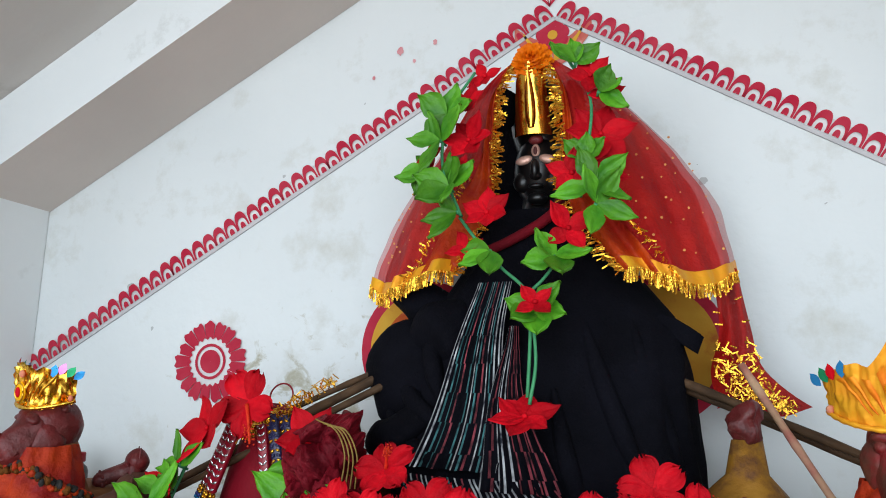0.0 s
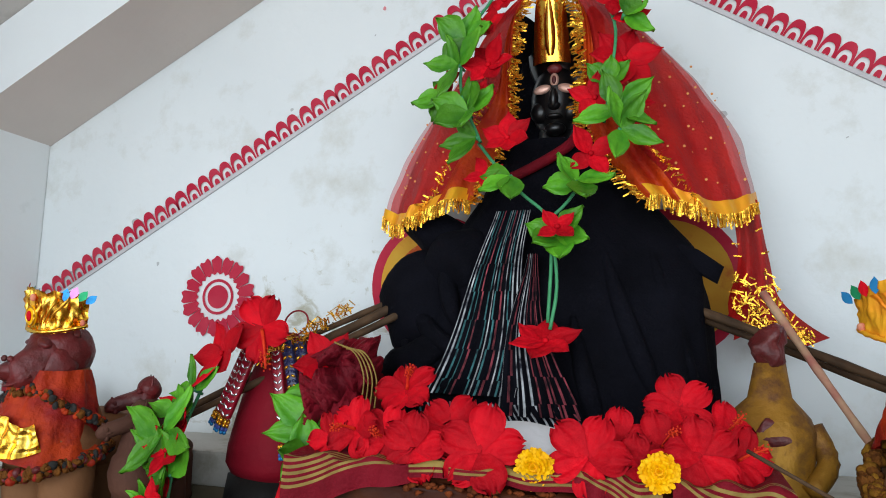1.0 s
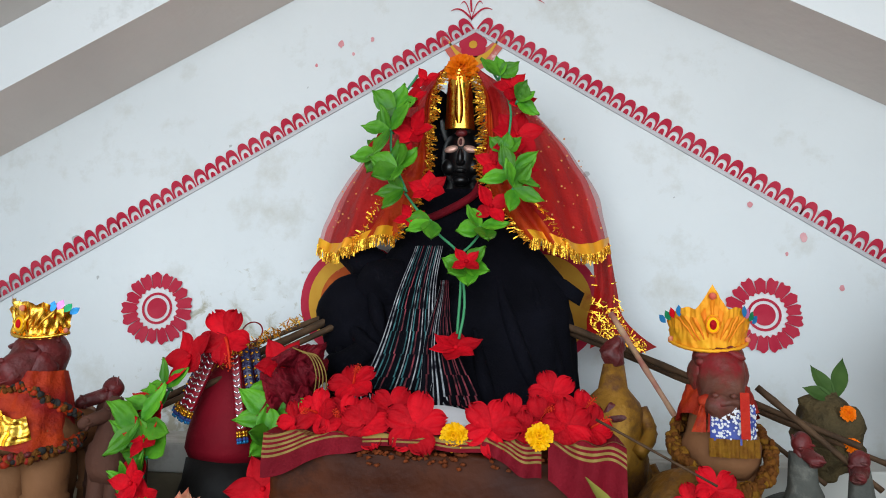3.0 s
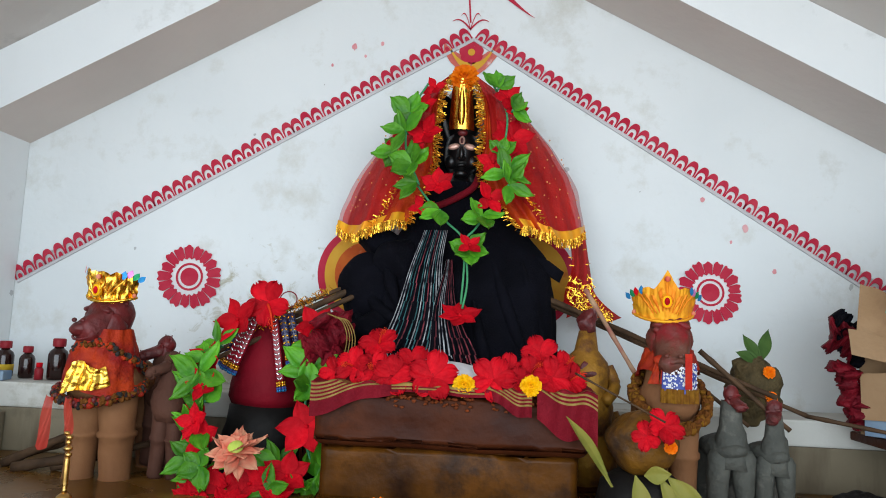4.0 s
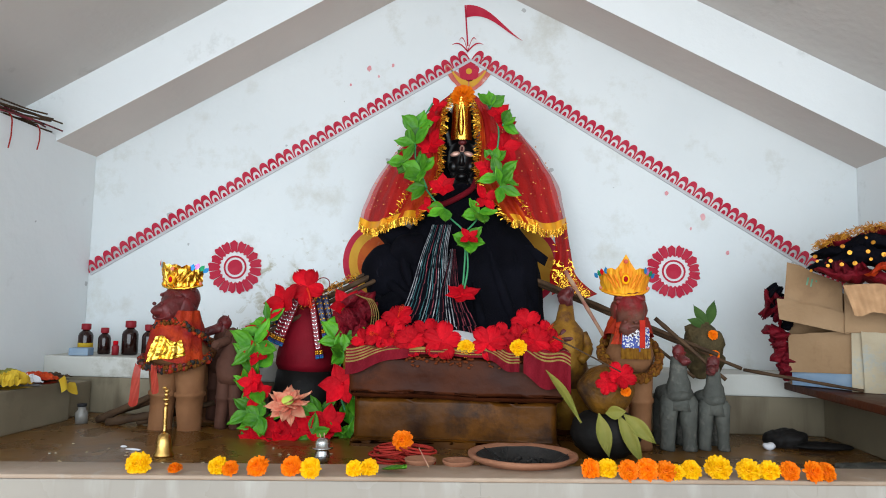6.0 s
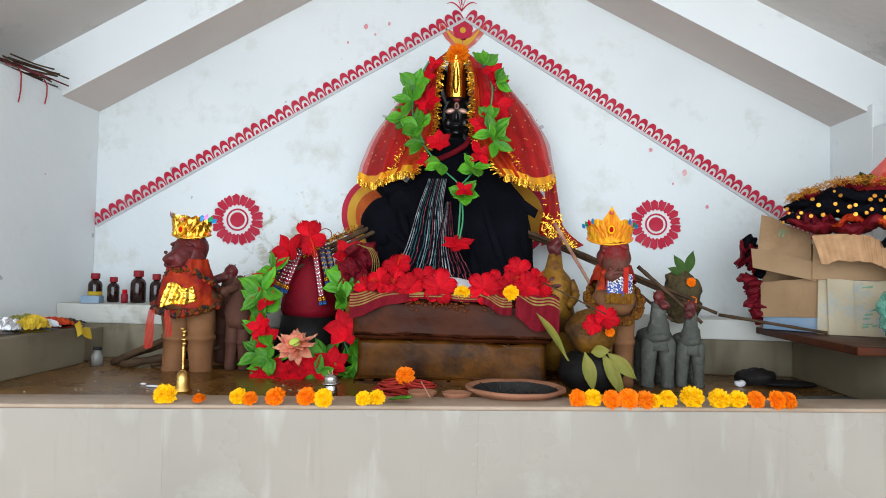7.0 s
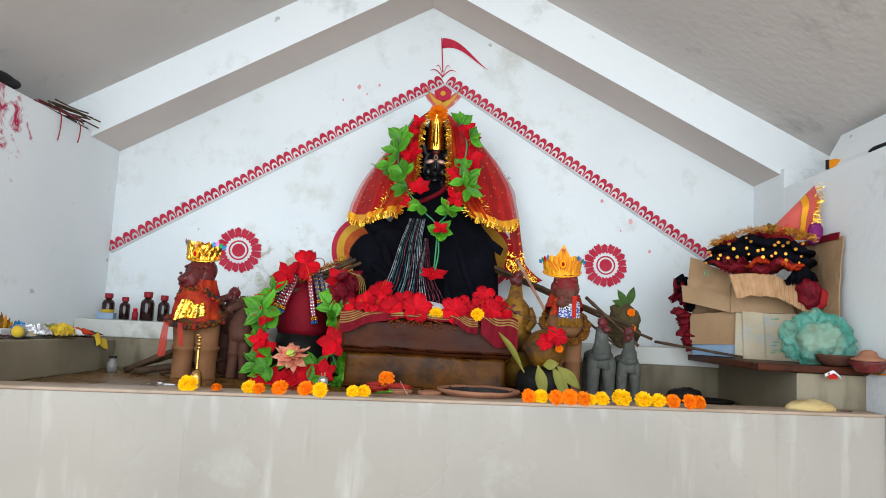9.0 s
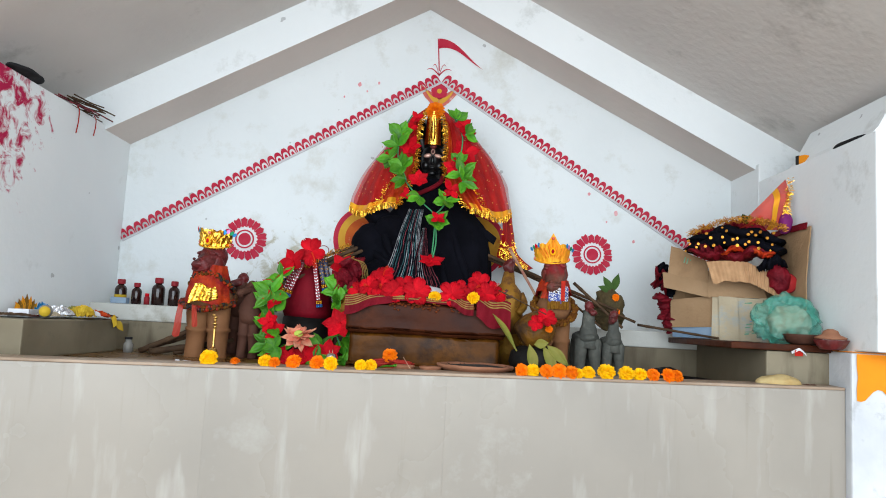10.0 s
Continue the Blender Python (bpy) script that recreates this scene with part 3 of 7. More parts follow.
# unseen hall round the camera, added to shape light: floor, walls, ceiling, open end
bm = box(bm_new(), -3.4, 3.4, -4.9, FRONT - 0.16, 0.0, 0.012)
single("hall_floor", bm, M["kerb"], "pale stone floor of an added hall, out of view", "floor", kind="structure", smooth=False)
for x in (-3.5, 3.4):
    bm = box(bm_new(), x, x + 0.1, -4.9, 0.0, 0, 3.6)
    single("hall_wall", bm, M["wall"], "plain white wall of an added hall, out of view", "wall", kind="structure", smooth=False)
bm = box(bm_new(), -3.5, 3.5, -4.9, 0.3, 3.6, 3.7)
single("hall_ceiling", bm, M["wall"], "plain white ceiling of an added hall, out of view", "ceiling", kind="structure", smooth=False)
bm = box(bm_new(), -3.5, 3.5, 0.2, 0.3, 0, 3.6)
single("hall_back_wall", bm, M["wall"], "plain white wall added behind the shrine, out of view", "wall", kind="structure", smooth=False)


# ---- painted decoration ----
def ring2d(bm, y, cx, cz, r0, r1, a0=0, a1=2 * math.pi, n=24, sx=1.0, mi=0, depth=0.002):
    """A flat painted ring or disc on the back wall, a paint film thick."""
    inner = max(r0, 1e-4)

    def f(u, v):
        a = a0 + (a1 - a0) * u
        r = inner + (r1 - inner) * v
        return Vector((cx + sx * r * math.cos(a), y, cz + r * math.sin(a)))
    surf(bm, f, n, 2, mi=mi)
    return bm


def rosette(cx, cz, r):
    t = thing("painted_rosette", "red and white painted flower rosette on the wall", "wall painting", pose(cx, -0.002, cz), group="painted rosettes")
    part("ground_coat", ring2d(bm_new(), 0, 0, 0, 0, r * 0.68), M["white_paint"], t, "white centre")
    part("inner_disc", ring2d(bm_new(), -0.002, 0, 0, 0, r * 0.29), M["red_paint"], t)
    part("inner_ring", ring2d(bm_new(), -0.002, 0, 0, r * 0.37, r * 0.44), M["red_paint"], t)
    for i in range(17):
        a = 2 * math.pi * (i + 0.5) / 17
        w = 2 * math.pi / 17 * random.uniform(0.455, 0.48)
        rr = r * random.uniform(0.94, 1.03)

        def f(u, v, a=a, w=w, rr=rr):
            s = (u - 0.5) * 2
            ra = r * (0.58 + 0.035 * math.sin(40 * a + 9 * u)) + (rr - r * 0.58 - 0.05 * r * abs(s) ** 7) * v
            wv = w * (1.06 - 0.12 * v)
            return Vector((ra * math.cos(a + s * wv), -0.0025, ra * math.sin(a + s * wv)))
        bm = bm_new()
        surf(bm, f, 6, 3)
        part("petal", bm, M["red_paint"], t)


rosette(-0.79, 1.672, 0.094)
rosette(0.722, 1.684, 0.089)


def border(x0, z0, x1, z1, count):
    """A painted row of scallops above a thin line in shade grey, from one end to the other."""
    d = Vector((x1 - x0, 0, z1 - z0))
    length = d.length
    ang = math.atan2(d.z, d.x)
    t = thing("painted_border", "red and white scalloped border painted along the gable", "wall painting", pose(x0, 0, z0, 0, -math.degrees(ang), 0), group="painted borders")
    part("line", box(bm_new(), 0, length, -0.005, -0.0005, -0.005, 0.004, 0.001), M["shade_line"], t, "thin plaster line with its shade painted grey")
    part("band", box(bm_new(), 0, length, -0.0025, -0.0005, 0.004, 0.036), M["white_paint"], t)
    step = length / count
    for i in range(count):
        c = (i + 0.5) * step
        h = random.uniform(0.95, 1.05)
        lean = random.uniform(-0.002, 0.002)

        def arch(w0, h0, w1, h1, y):
            """From an inner arch of half-width w0 and height h0 out to a larger one."""
            def f(u, v):
                a = math.pi * u
                w, q = w0 + (w1 - w0) * v, h0 + (h1 - h0) * v
                return Vector((c + lean + w * math.copysign(abs(math.cos(a)) ** 0.8, math.cos(a)), y, 0.005 + q * h * math.sin(a) ** 0.75))
            return f
        bm = bm_new()
        surf(bm, arch(step * 0.37, 0.025, step * 0.5, 0.043, -0.0045), 14, 1)
        part("scallop", bm, M["red_paint"], t)
        bm = bm_new()
        surf(bm, arch(step * 0.02, 0.002, step * 0.19, 0.015, -0.0046), 8, 1)
        part("inner_scallop", bm, M["red_paint"], t)
    return t


border(-1.318, 1.638, 0.026, 2.418, 46)
border(0.026, 2.418, 1.315, 1.603, 46)

# painted flag, emblem and halo discs
flag = thing("painted_flag", "red painted pennant on a thin pole above the border", "wall painting", pose(0.014, -0.003, 2.47))
bm = bm_new()
surf(bm, lambda u, v: Vector((-0.012 * v + (u - 0.5) * 0.005, 0, 0.15 * v)), 1, 8)
part("pole", bm, M["red_paint"], flag)
bm = bm_new()
surf(bm, lambda u, v: Vector((-0.008 + 0.2 * u, 0, 0.15 - 0.12 * u ** 1.3 + 0.012 * math.sin(5 * u) - (0.046 * (1 - u) ** 1.1 + 0.001) * v)), 16, 2)
part("pennant", bm, M["red_paint"], flag)
for s in (-1, 1):
    for k, (dx, dz) in enumerate(((0.055, 0.03), (0.03, 0.05))):
        bm = bm_new()
        surf(bm, lambda u, v, s=s, dx=dx, dz=dz: Vector((s * dx * u, 0, -0.02 + dz * math.sin(2.2 * u) + (v - 0.5) * 0.009 * (1 - u * 0.8))), 10, 1)
        part("curl", bm, M["red_paint"], flag)
emb = thing("painted_emblem", "red flower and yellow crescent painted above the idol", "wall painting", pose(0.02, -0.003, 2.335))
bm = bm_new()
for k in range(7):
    a = 2 * math.pi * k / 7 + 0.3
    ring2d(bm, -0.0004 * k, 0.021 * math.cos(a), 0.042 + 0.021 * math.sin(a), 0, 0.0165, n=12)
part("flower", bm, M["red_paint"], emb)
part("flower_heart", ring2d(bm_new(), -0.0034, 0, 0.042, 0, 0.011, n=12), M["yellow_paint"], emb, "yellow centre")
for s in (-1, 1):
    bm = bm_new()
    surf(bm, lambda u, v, s=s: Vector((s * (0.002 + 0.062 * u), -0.002, -0.004 + 0.055 * u * u + (v - 0.5) * 0.03 * (1 - 0.7 * u))), 10, 2)
    part("crescent_horn", bm, M["yellow_paint"], emb, "yellow crescent horn")
    bm = bm_new()
    surf(bm, lambda u, v, s=s: Vector((s * (0.0 + 0.084 * u), -0.0005, 0.0 + 0.06 * u * u + (v - 0.5) * (0.07 + 0.012 * noise.noise(Vector((u * 6, v, s)))) * (1 - 0.55 * u))), 14, 3)
    part("red_smudge", bm, M["smudge"], emb, "thin red smudge")
for s, cx in ((-1, -0.262), (1, 0.2)):
    h = thing("painted_halo", "red, yellow and orange painted disc behind the idol", "wall painting", pose(cx, -0.002, 1.7), group="painted halos")
    part("outer_ring", ring2d(bm_new(), 0, 0, 0, 0.124, 0.145, n=40), M["red_paint"], h)
    part("middle_ring", ring2d(bm_new(), 0, 0, 0, 0.094, 0.124, n=40), M["yellow_paint"], h, "yellow ring")
    part("core", ring2d(bm_new(), 0, 0, 0, 0, 0.094, n=40), M["yellow_paint"] if s > 0 else M["halo_core"], h)

bm = bm_new()
rs = random.Random(41)
for x, z, r in ((-0.335, 2.389, 0.008), (-0.3, 2.36, 0.004), (-0.25, 2.4, 0.005), (0.82, 1.87, 0.009), (0.9, 1.75, 0.006), (0.7, 1.95, 0.006), (-0.4, 2.33, 0.004), (0.78, 1.83, 0.004)):
    def blot(u, v):
        a = 2 * math.pi * u
        rr = r * v * (1 + 0.4 * noise.noise(Vector((math.cos(a) * 2 + x * 9, math.sin(a) * 2, z * 9))))
        return Vector((x + rr * math.cos(a), -0.0025, z + rr * math.sin(a) * 1.3))
    surf(bm, blot, 12, 2)
tagged(single("paint_spots", bm, M["pink_paint"], "small pink paint spots thrown on the gable wall", "paint"), kind="stuff")


# ---- flowers and leaves: shared meshes ----
def shared(name, bm, material):
    ob = mesh_object(name, bm, material)
    me = ob.data
    bpy.data.objects.remove(ob)
    return me


def put(name, me, parent, m, label=""):
    ob = new(name, me)
    ob.parent = parent
    ob.matrix_basis = m
    if label:
        ob["label"] = label
    return ob


def grid_petal(length, width, tip=0.3, cup=0.25, ruffle=0.0, waist=0.35, nu=8, nv=9, ridge=0.0, saw=0.0):
    """A petal or leaf along +x that lies on xy and curls up; tip 0 is round, 1 is sharp."""
    bm = bmesh.new()

    def f(u, v):
        s = (u - 0.5) * 2
        base = math.sin(math.pi * min(1, v ** waist * 0.5 + v * 0.5)) ** (0.55 + 0.6 * tip) if v < 1 else 0
        w = max(base, 0.06 if v < 1 else 0.002) * width * 0.5
        if saw:
            w *= 1 + saw * ((v * 9) % 1 - 0.5)
        z = cup * length * v * v + ridge * abs(s) * w
        z += ruffle * length * v * math.sin(s * 7 + v * 5)
        return Vector((length * v - 0.12 * length * (1 - tip) * s * s * v * v, s * w, z))
    surf(bm, f, nu, nv)
    return bm


def ruffled_petal(length, width, cup, ruffle, seed):
    """A broad hibiscus petal along +x: narrow foot, wide round lobed end with a wavy margin."""
    bm = bmesh.new()

    def f(u, v):
        s = (u - 0.5) * 2
        w = 0.16 + 0.84 * math.sin(math.pi / 2 * min(1, v / 0.66)) ** 1.2
        if v > 0.66:
            w *= math.sqrt(max(0.0, 1 - ((v - 0.66) / 0.36) ** 2.6))
        w *= width * 0.5
        z = cup * length * v ** 1.6 * (1 - 0.5 * v) + 0.1 * abs(s) * w + ruffle * length * v * v * (math.sin(s * 6.5 + seed) * 0.6 + math.sin(s * 13 + seed * 2) * 0.35) - 0.16 * length * max(0, v - 0.6)
        z += 0.012 * length * math.cos(s * 22) * v
        return Vector((length * v * (1 + 0.05 * math.sin(s * 9 + seed) * v + 0.045 * math.sin(s * 24 + seed) * v ** 4), s * w, z))
    surf(bm, f, 16, 11)
    return bm


ME = {}
ME["hib_petal"] = shared("hibiscus_petal", ruffled_petal(0.053, 0.044, 0.26, 0.1, 0.7), M["red_flower"])
ME["hib_petal_b"] = shared("hibiscus_petal_b", ruffled_petal(0.051, 0.042, 0.16, 0.12, 2.9), M["red_flower"])
bm = bmesh.new()
tube(bm, bez([(0, 0, 0.004), (0.004, -0.004, 0.028), (0.0, -0.02, 0.056)], 4), [0.003, 0.0026, 0.0024, 0.0022, 0.002, 0.002, 0.002, 0.002, 0.0015], 6)
for k in range(26):
    a, z = k * 2.4, 0.034 + 0.024 * k / 26
    ball(bm, (0.002 + 0.006 * math.cos(a), -0.008 - 0.5 * (z - 0.034) + 0.006 * math.sin(a), z), 0.0015, 0.0015, 0.0015, 5, 4)
ME["stamen"] = shared("stamen", bm, mat("red_orange_stamen", (0.6, 0.012, 0.01), (0.7, 0.06, 0.012), 80, 0.6))
ME["star_petal"] = shared("star_petal", grid_petal(0.054, 0.035, 0.75, 0.16, 0.035, 0.75, 8, 9, ridge=0.14), M["red_flower"])
ME["leaflet"] = shared("leaflet", grid_petal(0.068, 0.035, 0.7, 0.14, 0.05, 0.85, 8, 12, ridge=0.22, saw=0.12), M["leaf"])
ME["broad_leaf"] = shared("broad_leaf", grid_petal(0.058, 0.045, 0.5, 0.2, 0.07, 0.8, 8, 12, ridge=0.22, saw=0.1), M["leaf"])


def marigold_mesh(name, material, r):
    bm = bmesh.new()
    rnd = random.Random(7)
    rows = 7
    for i in range(rows):
        e = math.radians(2 + 84 * i / (rows - 1))
        count = max(5, int(30 * math.cos(e) + 4))
        for k in range(count):
            a = 2 * math.pi * (k + 0.5 * (i % 2)) / count + rnd.uniform(-0.1, 0.1)
            d = Vector((math.cos(a) * math.cos(e), math.sin(a) * math.cos(e), 0.8 * math.sin(e)))
            side = Vector((-math.sin(a), math.cos(a), 0))
            up = d.cross(side)
            w, q = r * rnd.uniform(0.1, 0.155), rnd.uniform(0.88, 1.08)
            p0, p1, p2 = d * r * 0.45, d * r * 0.85 * q, d * r * q + up * r * rnd.uniform(-0.12, 0.1)
            lo = [bm.verts.new(p0 - side * w * 0.4), bm.verts.new(p0 + side * w * 0.4)]
            mi = [bm.verts.new(p1 - side * w), bm.verts.new(p1 + up * r * 0.07), bm.verts.new(p1 + side * w)]
            hi = [bm.verts.new(p2 - side * w * 0.75), bm.verts.new(p2 + d * r * 0.05), bm.verts.new(p2 + side * w * 0.75)]
            for fc in ((lo[0], mi[0], mi[1]), (lo[0], mi[1], lo[1]), (lo[1], mi[1], mi[2]), (mi[0], hi[0], hi[1], mi[1]), (mi[1], hi[1], hi[2], mi[2])):
                bm.faces.new(fc)
    ball(bm, (0, 0, r * 0.12), r * 0.72, r * 0.72, r * 0.5, 12, 8)
    return shared(name, bm, material)


ME["mari_y"] = marigold_mesh("marigold_yellow", M["marigold_y"], 0.03)
ME["mari_o"] = marigold_mesh("marigold_orange", M["marigold_o"], 0.03)
bm = bmesh.new()
lathe(bm, [(0.004, -0.014), (0.009, -0.008), (0.013, 0.004)], 10)
ME["calyx"] = shared("calyx", bm, M["leaf"])

rng = random.Random(11)


def facing(x, y, z, az=0.0, el=20.0, roll=0.0, s=1.0):
    """A pose whose +z looks out towards the viewer's side (-y), turned az degrees to +x and lifted el."""
    return pose(x, y, z) @ pose(0, 0, 0, 90 - el, 0, az) @ pose(0, 0, 0, 0, 0, roll) @ Matrix.Scale(s, 4)


def strip(m):
    return Matrix.LocRotScale(m.translation, m.to_quaternion(), None), m.to_scale()[0]


def hibiscus(m, label="bright red cloth hibiscus flower", group="hibiscus flowers", stamen=True, parent=None, name="hibiscus_flower"):
    base, s = strip(m)
    if parent is None:
        t = thing(name, label, "flower", base, group)
    else:
        t = new("bloom")
        t.parent = parent
        t.matrix_basis = base
    S = Matrix.Scale(s, 4)
    k0 = rng.uniform(0, 72)
    for k in range(5):
        me = ME["hib_petal"] if k % 2 else ME["hib_petal_b"]
        put("petal", me, t, S @ pose(0, 0, 0.001 * k, 0, 0, k0 + 72 * k + rng.uniform(-7, 7)) @ pose(0, 0, 0, rng.uniform(-8, 8), rng.uniform(-14, 2), 0))
    if stamen and rng.random() < 0.5:
        put("stamen", ME["stamen"], t, S @ pose(0, 0, 0, rng.uniform(-25, 25), rng.uniform(-25, 25), 0), "orange-red stamen")
    return t


bm = bmesh.new()
ball(bm, (0, 0, 0.003), 0.0045, 0.0045, 0.0035, 8, 5)
ME["bloom_heart"] = shared("bloom_heart", bm, M["red_flower"])
bm = bmesh.new()
tube(bm, [(0, 0, -0.016), (0, 0, -0.006), (0, 0, 0.002)], [0.0022, 0.0026, 0.0034], 6)
ME["sprig_node"] = shared("sprig_node", bm, M["stem"])


def star_bloom(m, parent, petals=6):
    base, s = strip(m)
    k0 = rng.uniform(0, 60)
    heart = put("bloom", ME["bloom_heart"], parent, base, "red cloth bloom")
    for k in range(petals):
        put("petal", ME["star_petal"], heart, Matrix.Scale(s * rng.uniform(0.9, 1.1), 4) @ pose(0, 0, 0, 0, 0, k0 + 360 / petals * k + rng.uniform(-9, 9)) @ pose(0, 0, 0, rng.uniform(-12, 12), rng.uniform(-20, 8), 0))


def whorl(m, parent, count=5, spread=220, kind="leaflet"):
    base, s = strip(m)
    node = put("leaf_sprig", ME["sprig_node"], parent, base, "green cloth leaf sprig")
    for k in range(count):
        a = (k - (count - 1) / 2) * spread / max(1, count - 1)
        put("leaf", ME[kind], node, Matrix.Scale(s * rng.uniform(0.85, 1.12), 4) @ pose(0, 0, 0.0015 * k, 0, 0, 90 + a + rng.uniform(-10, 10)) @ pose(0, 0, 0, rng.uniform(-28, 28), rng.uniform(-26, 16), 0))


def marigold(x, y, z, kind, s=1.0, el=60, az=0, label=None, group="marigolds on the kerb"):
    colour = "yellow" if kind == "mari_y" else "orange"
    t = thing("marigold_flower", label or f"fresh {colour} marigold head lying on the stone kerb", "flower", pose(x, y, z), group)
    q = facing(0, 0, 0, az, el, rng.uniform(0, 360), s)
    put("bloom", ME[kind], t, q)
    put("calyx", ME["calyx"], t, q, "green calyx")
    return t


# ---- pedestal ----
def rough_block(x0, x1, y0, y1, z0, z1, bev, amp, seed):
    bm = box(bm_new(), x0, x1, y0, y1, z0, z1)
    bmesh.ops.subdivide_edges(bm, edges=bm.edges[:], cuts=9, use_grid_fill=True)
    es = [e for e in bm.edges if len(e.link_faces) == 2 and e.calc_face_angle(0) > 1]
    bmesh.ops.bevel(bm, geom=es, offset=bev, segments=3, affect="EDGES", profile=0.5)
    for v in bm.verts:
        v.co += amp * noise.noise_vector(v.co * 11 + Vector((seed, 0, 0))) + amp * 0.5 * noise.noise_vector(v.co * 34)
    return bm


start = count()
ped = thing("pedestal", "oiled brown stone pedestal in two tiers under the idol", "pedestal", pose(0.02, -0.36, TOP))
part("lower_tier", rough_block(-0.255, 0.262, -0.262, 0.14, 0, 0.139, 0.018, 0.005, 1), M["pedestal_low"], ped, "ochre-stained lower tier")
part("base_course", rough_block(-0.26, 0.268, -0.281, 0.14, -0.006, 0.026, 0.012, 0.004, 3), M["pedestal_low"], ped, "worn base course")
part("upper_tier", rough_block(-0.268, 0.281, -0.275, 0.14, 0.122, 0.243, 0.02, 0.005, 2), M["pedestal"], ped)
PT = TOP + 0.244

# striped maroon cloth over the pedestal's edge
runner = thing("pedestal_cloth", "maroon cotton cloth with olive and gold stripes over the pedestal", "cloth", pose(0.02, -0.36, PT))


def cloth_flap(x0, x1, drop0, drop1, seed, front=-0.288):
    """A flap that lies on the top and hangs over the front edge, with woven stripes."""
    bm = bm_new()

    def f(u, v):
        x = x0 + (x1 - x0) * u
        d = (drop0 + (drop1 - drop0) * u) * (1 + 0.12 * math.sin(7 * u + seed))
        s = v * (0.16 + d)
        wav = 0.006 * math.sin(15 * u + seed + 4 * v) + 0.004 * noise.noise(Vector((u * 5, v * 5, seed)))
        if s < 0.16:
            return Vector((x, front + 0.16 - s, 0.008 + wav * 0.6))
        return Vector((x + 0.01 * (s - 0.16) * math.sin(9 * u), front - 0.006 + wav, 0.008 - (s - 0.16)))
    surf(bm, f, 26, 60)
    for n_, fc in enumerate(bm.faces):
        s = ((n_ % 60) + 0.5) / 60 * (0.16 + max(drop0, drop1))
        if 0.15 < s < 0.2 and int(s * 260) % 2 == 0:
            fc.material_index = 1
    return bm


part("left_flap", cloth_flap(-0.27, -0.11, 0.066, 0.02, 0.4), [M["maroon_cloth"], M["olive_thread"]], runner)
part("centre_flap", cloth_flap(-0.11, 0.075, 0.014, 0.018, 2.0), [M["maroon_cloth"], M["olive_thread"]], runner)
part("fold", cloth_flap(0.075, 0.165, 0.02, 0.058, 3.4), [M["maroon_cloth"], M["olive_thread"]], runner)
part("right_flap", cloth_flap(0.175, 0.29, 0.06, 0.11, 5.1, -0.292), [M["maroon_cloth"], M["olive_thread"]], runner)
bm = bm_new()
surf(bm, lambda u, v: Vector((-0.02 + 0.13 * u + 0.025 * v * (0.5 - u) * 2, -0.57 - 0.065 * v, 1.478 + 0.006 * math.sin(5 * u) - 0.012 * v - 0.034 * v * v * math.sin(math.pi * min(1, u * 1.1)))), 16, 10)
single("white_napkin", bm, M["white_paper"], "folded white cloth among the hibiscus flowers", "cloth")


scale_from_camera(1.018, start)

# ---- the idol and what it wears ----
start = count()
def body_y(x, z):
    """Front of the robe at a height."""
    zs = [1.42, 1.5, 1.58, 1.66, 1.74, 1.8, 1.86, 1.93, 2.0]
    c = -0.2
    wl = float(np.interp(z, zs, [0.27, 0.272, 0.27, 0.245, 0.2, 0.16, 0.115, 0.075, 0.06]))
    wr = float(np.interp(z, zs, [0.275, 0.272, 0.264, 0.252, 0.232, 0.185, 0.125, 0.08, 0.06]))
    dp = float(np.interp(z, zs, [0.23, 0.215, 0.19, 0.165, 0.14, 0.12, 0.1, 0.075, 0.06]))
    w = wl if x < 0 else wr
    k = min(1, abs(x) / w)
    return c - dp * math.sqrt(max(0, 1 - k ** 2.4)), wl, wr, dp


bm = bm_new()


def robe(u, v):
    z = 1.425 + 0.5 * v
    _, wl, wr, dp = body_y(0, z)
    a = 2 * math.pi * u
    ca, sa = math.cos(a), math.sin(a)
    x = (wr if ca > 0 else wl) * math.copysign(abs(ca) ** 0.85, ca)
    y = -0.2 - dp * (math.copysign(abs(sa) ** 0.8, sa) if sa > 0 else 0.55 * sa)
    fold = 0.007 * (1 - v) * math.sin(17 * a + 5 * noise.noise(Vector((ca * 2, sa * 2, z * 5)))) + 0.012 * noise.noise(Vector((x * 9, y * 9, z * 7)))
    return Vector((x + 0.01 + fold * ca, y - fold * sa * 1.3, z))


surf(bm, robe, 90, 40, wrap=True)
cloth = thing("idol_robe", "black cotton robe with ikat stripes draped round the idol", "robe", pose(0, 0, 0))
part("robe_body", bm, M["black_cloth"], cloth)
for cx, cy, cz, rx, ry, rz, tw in ((-0.2, -0.27, 1.63, 0.078, 0.08, 0.1, 20), (-0.19, -0.345, 1.545, 0.075, 0.045, 0.034, 28), (-0.13, -0.31, 1.71, 0.065, 0.05, 0.06, -25), (-0.185, -0.24, 1.755, 0.085, 0.06, 0.05, -28)):
    part("sleeve_gather", ball(bm_new(), (cx, cy, cz), rx, ry, rz, 26, 18, wob=0.016, freq=15, turn=pose(0, 0, 0, 0, -tw, 0)), M["black_cloth"], cloth)
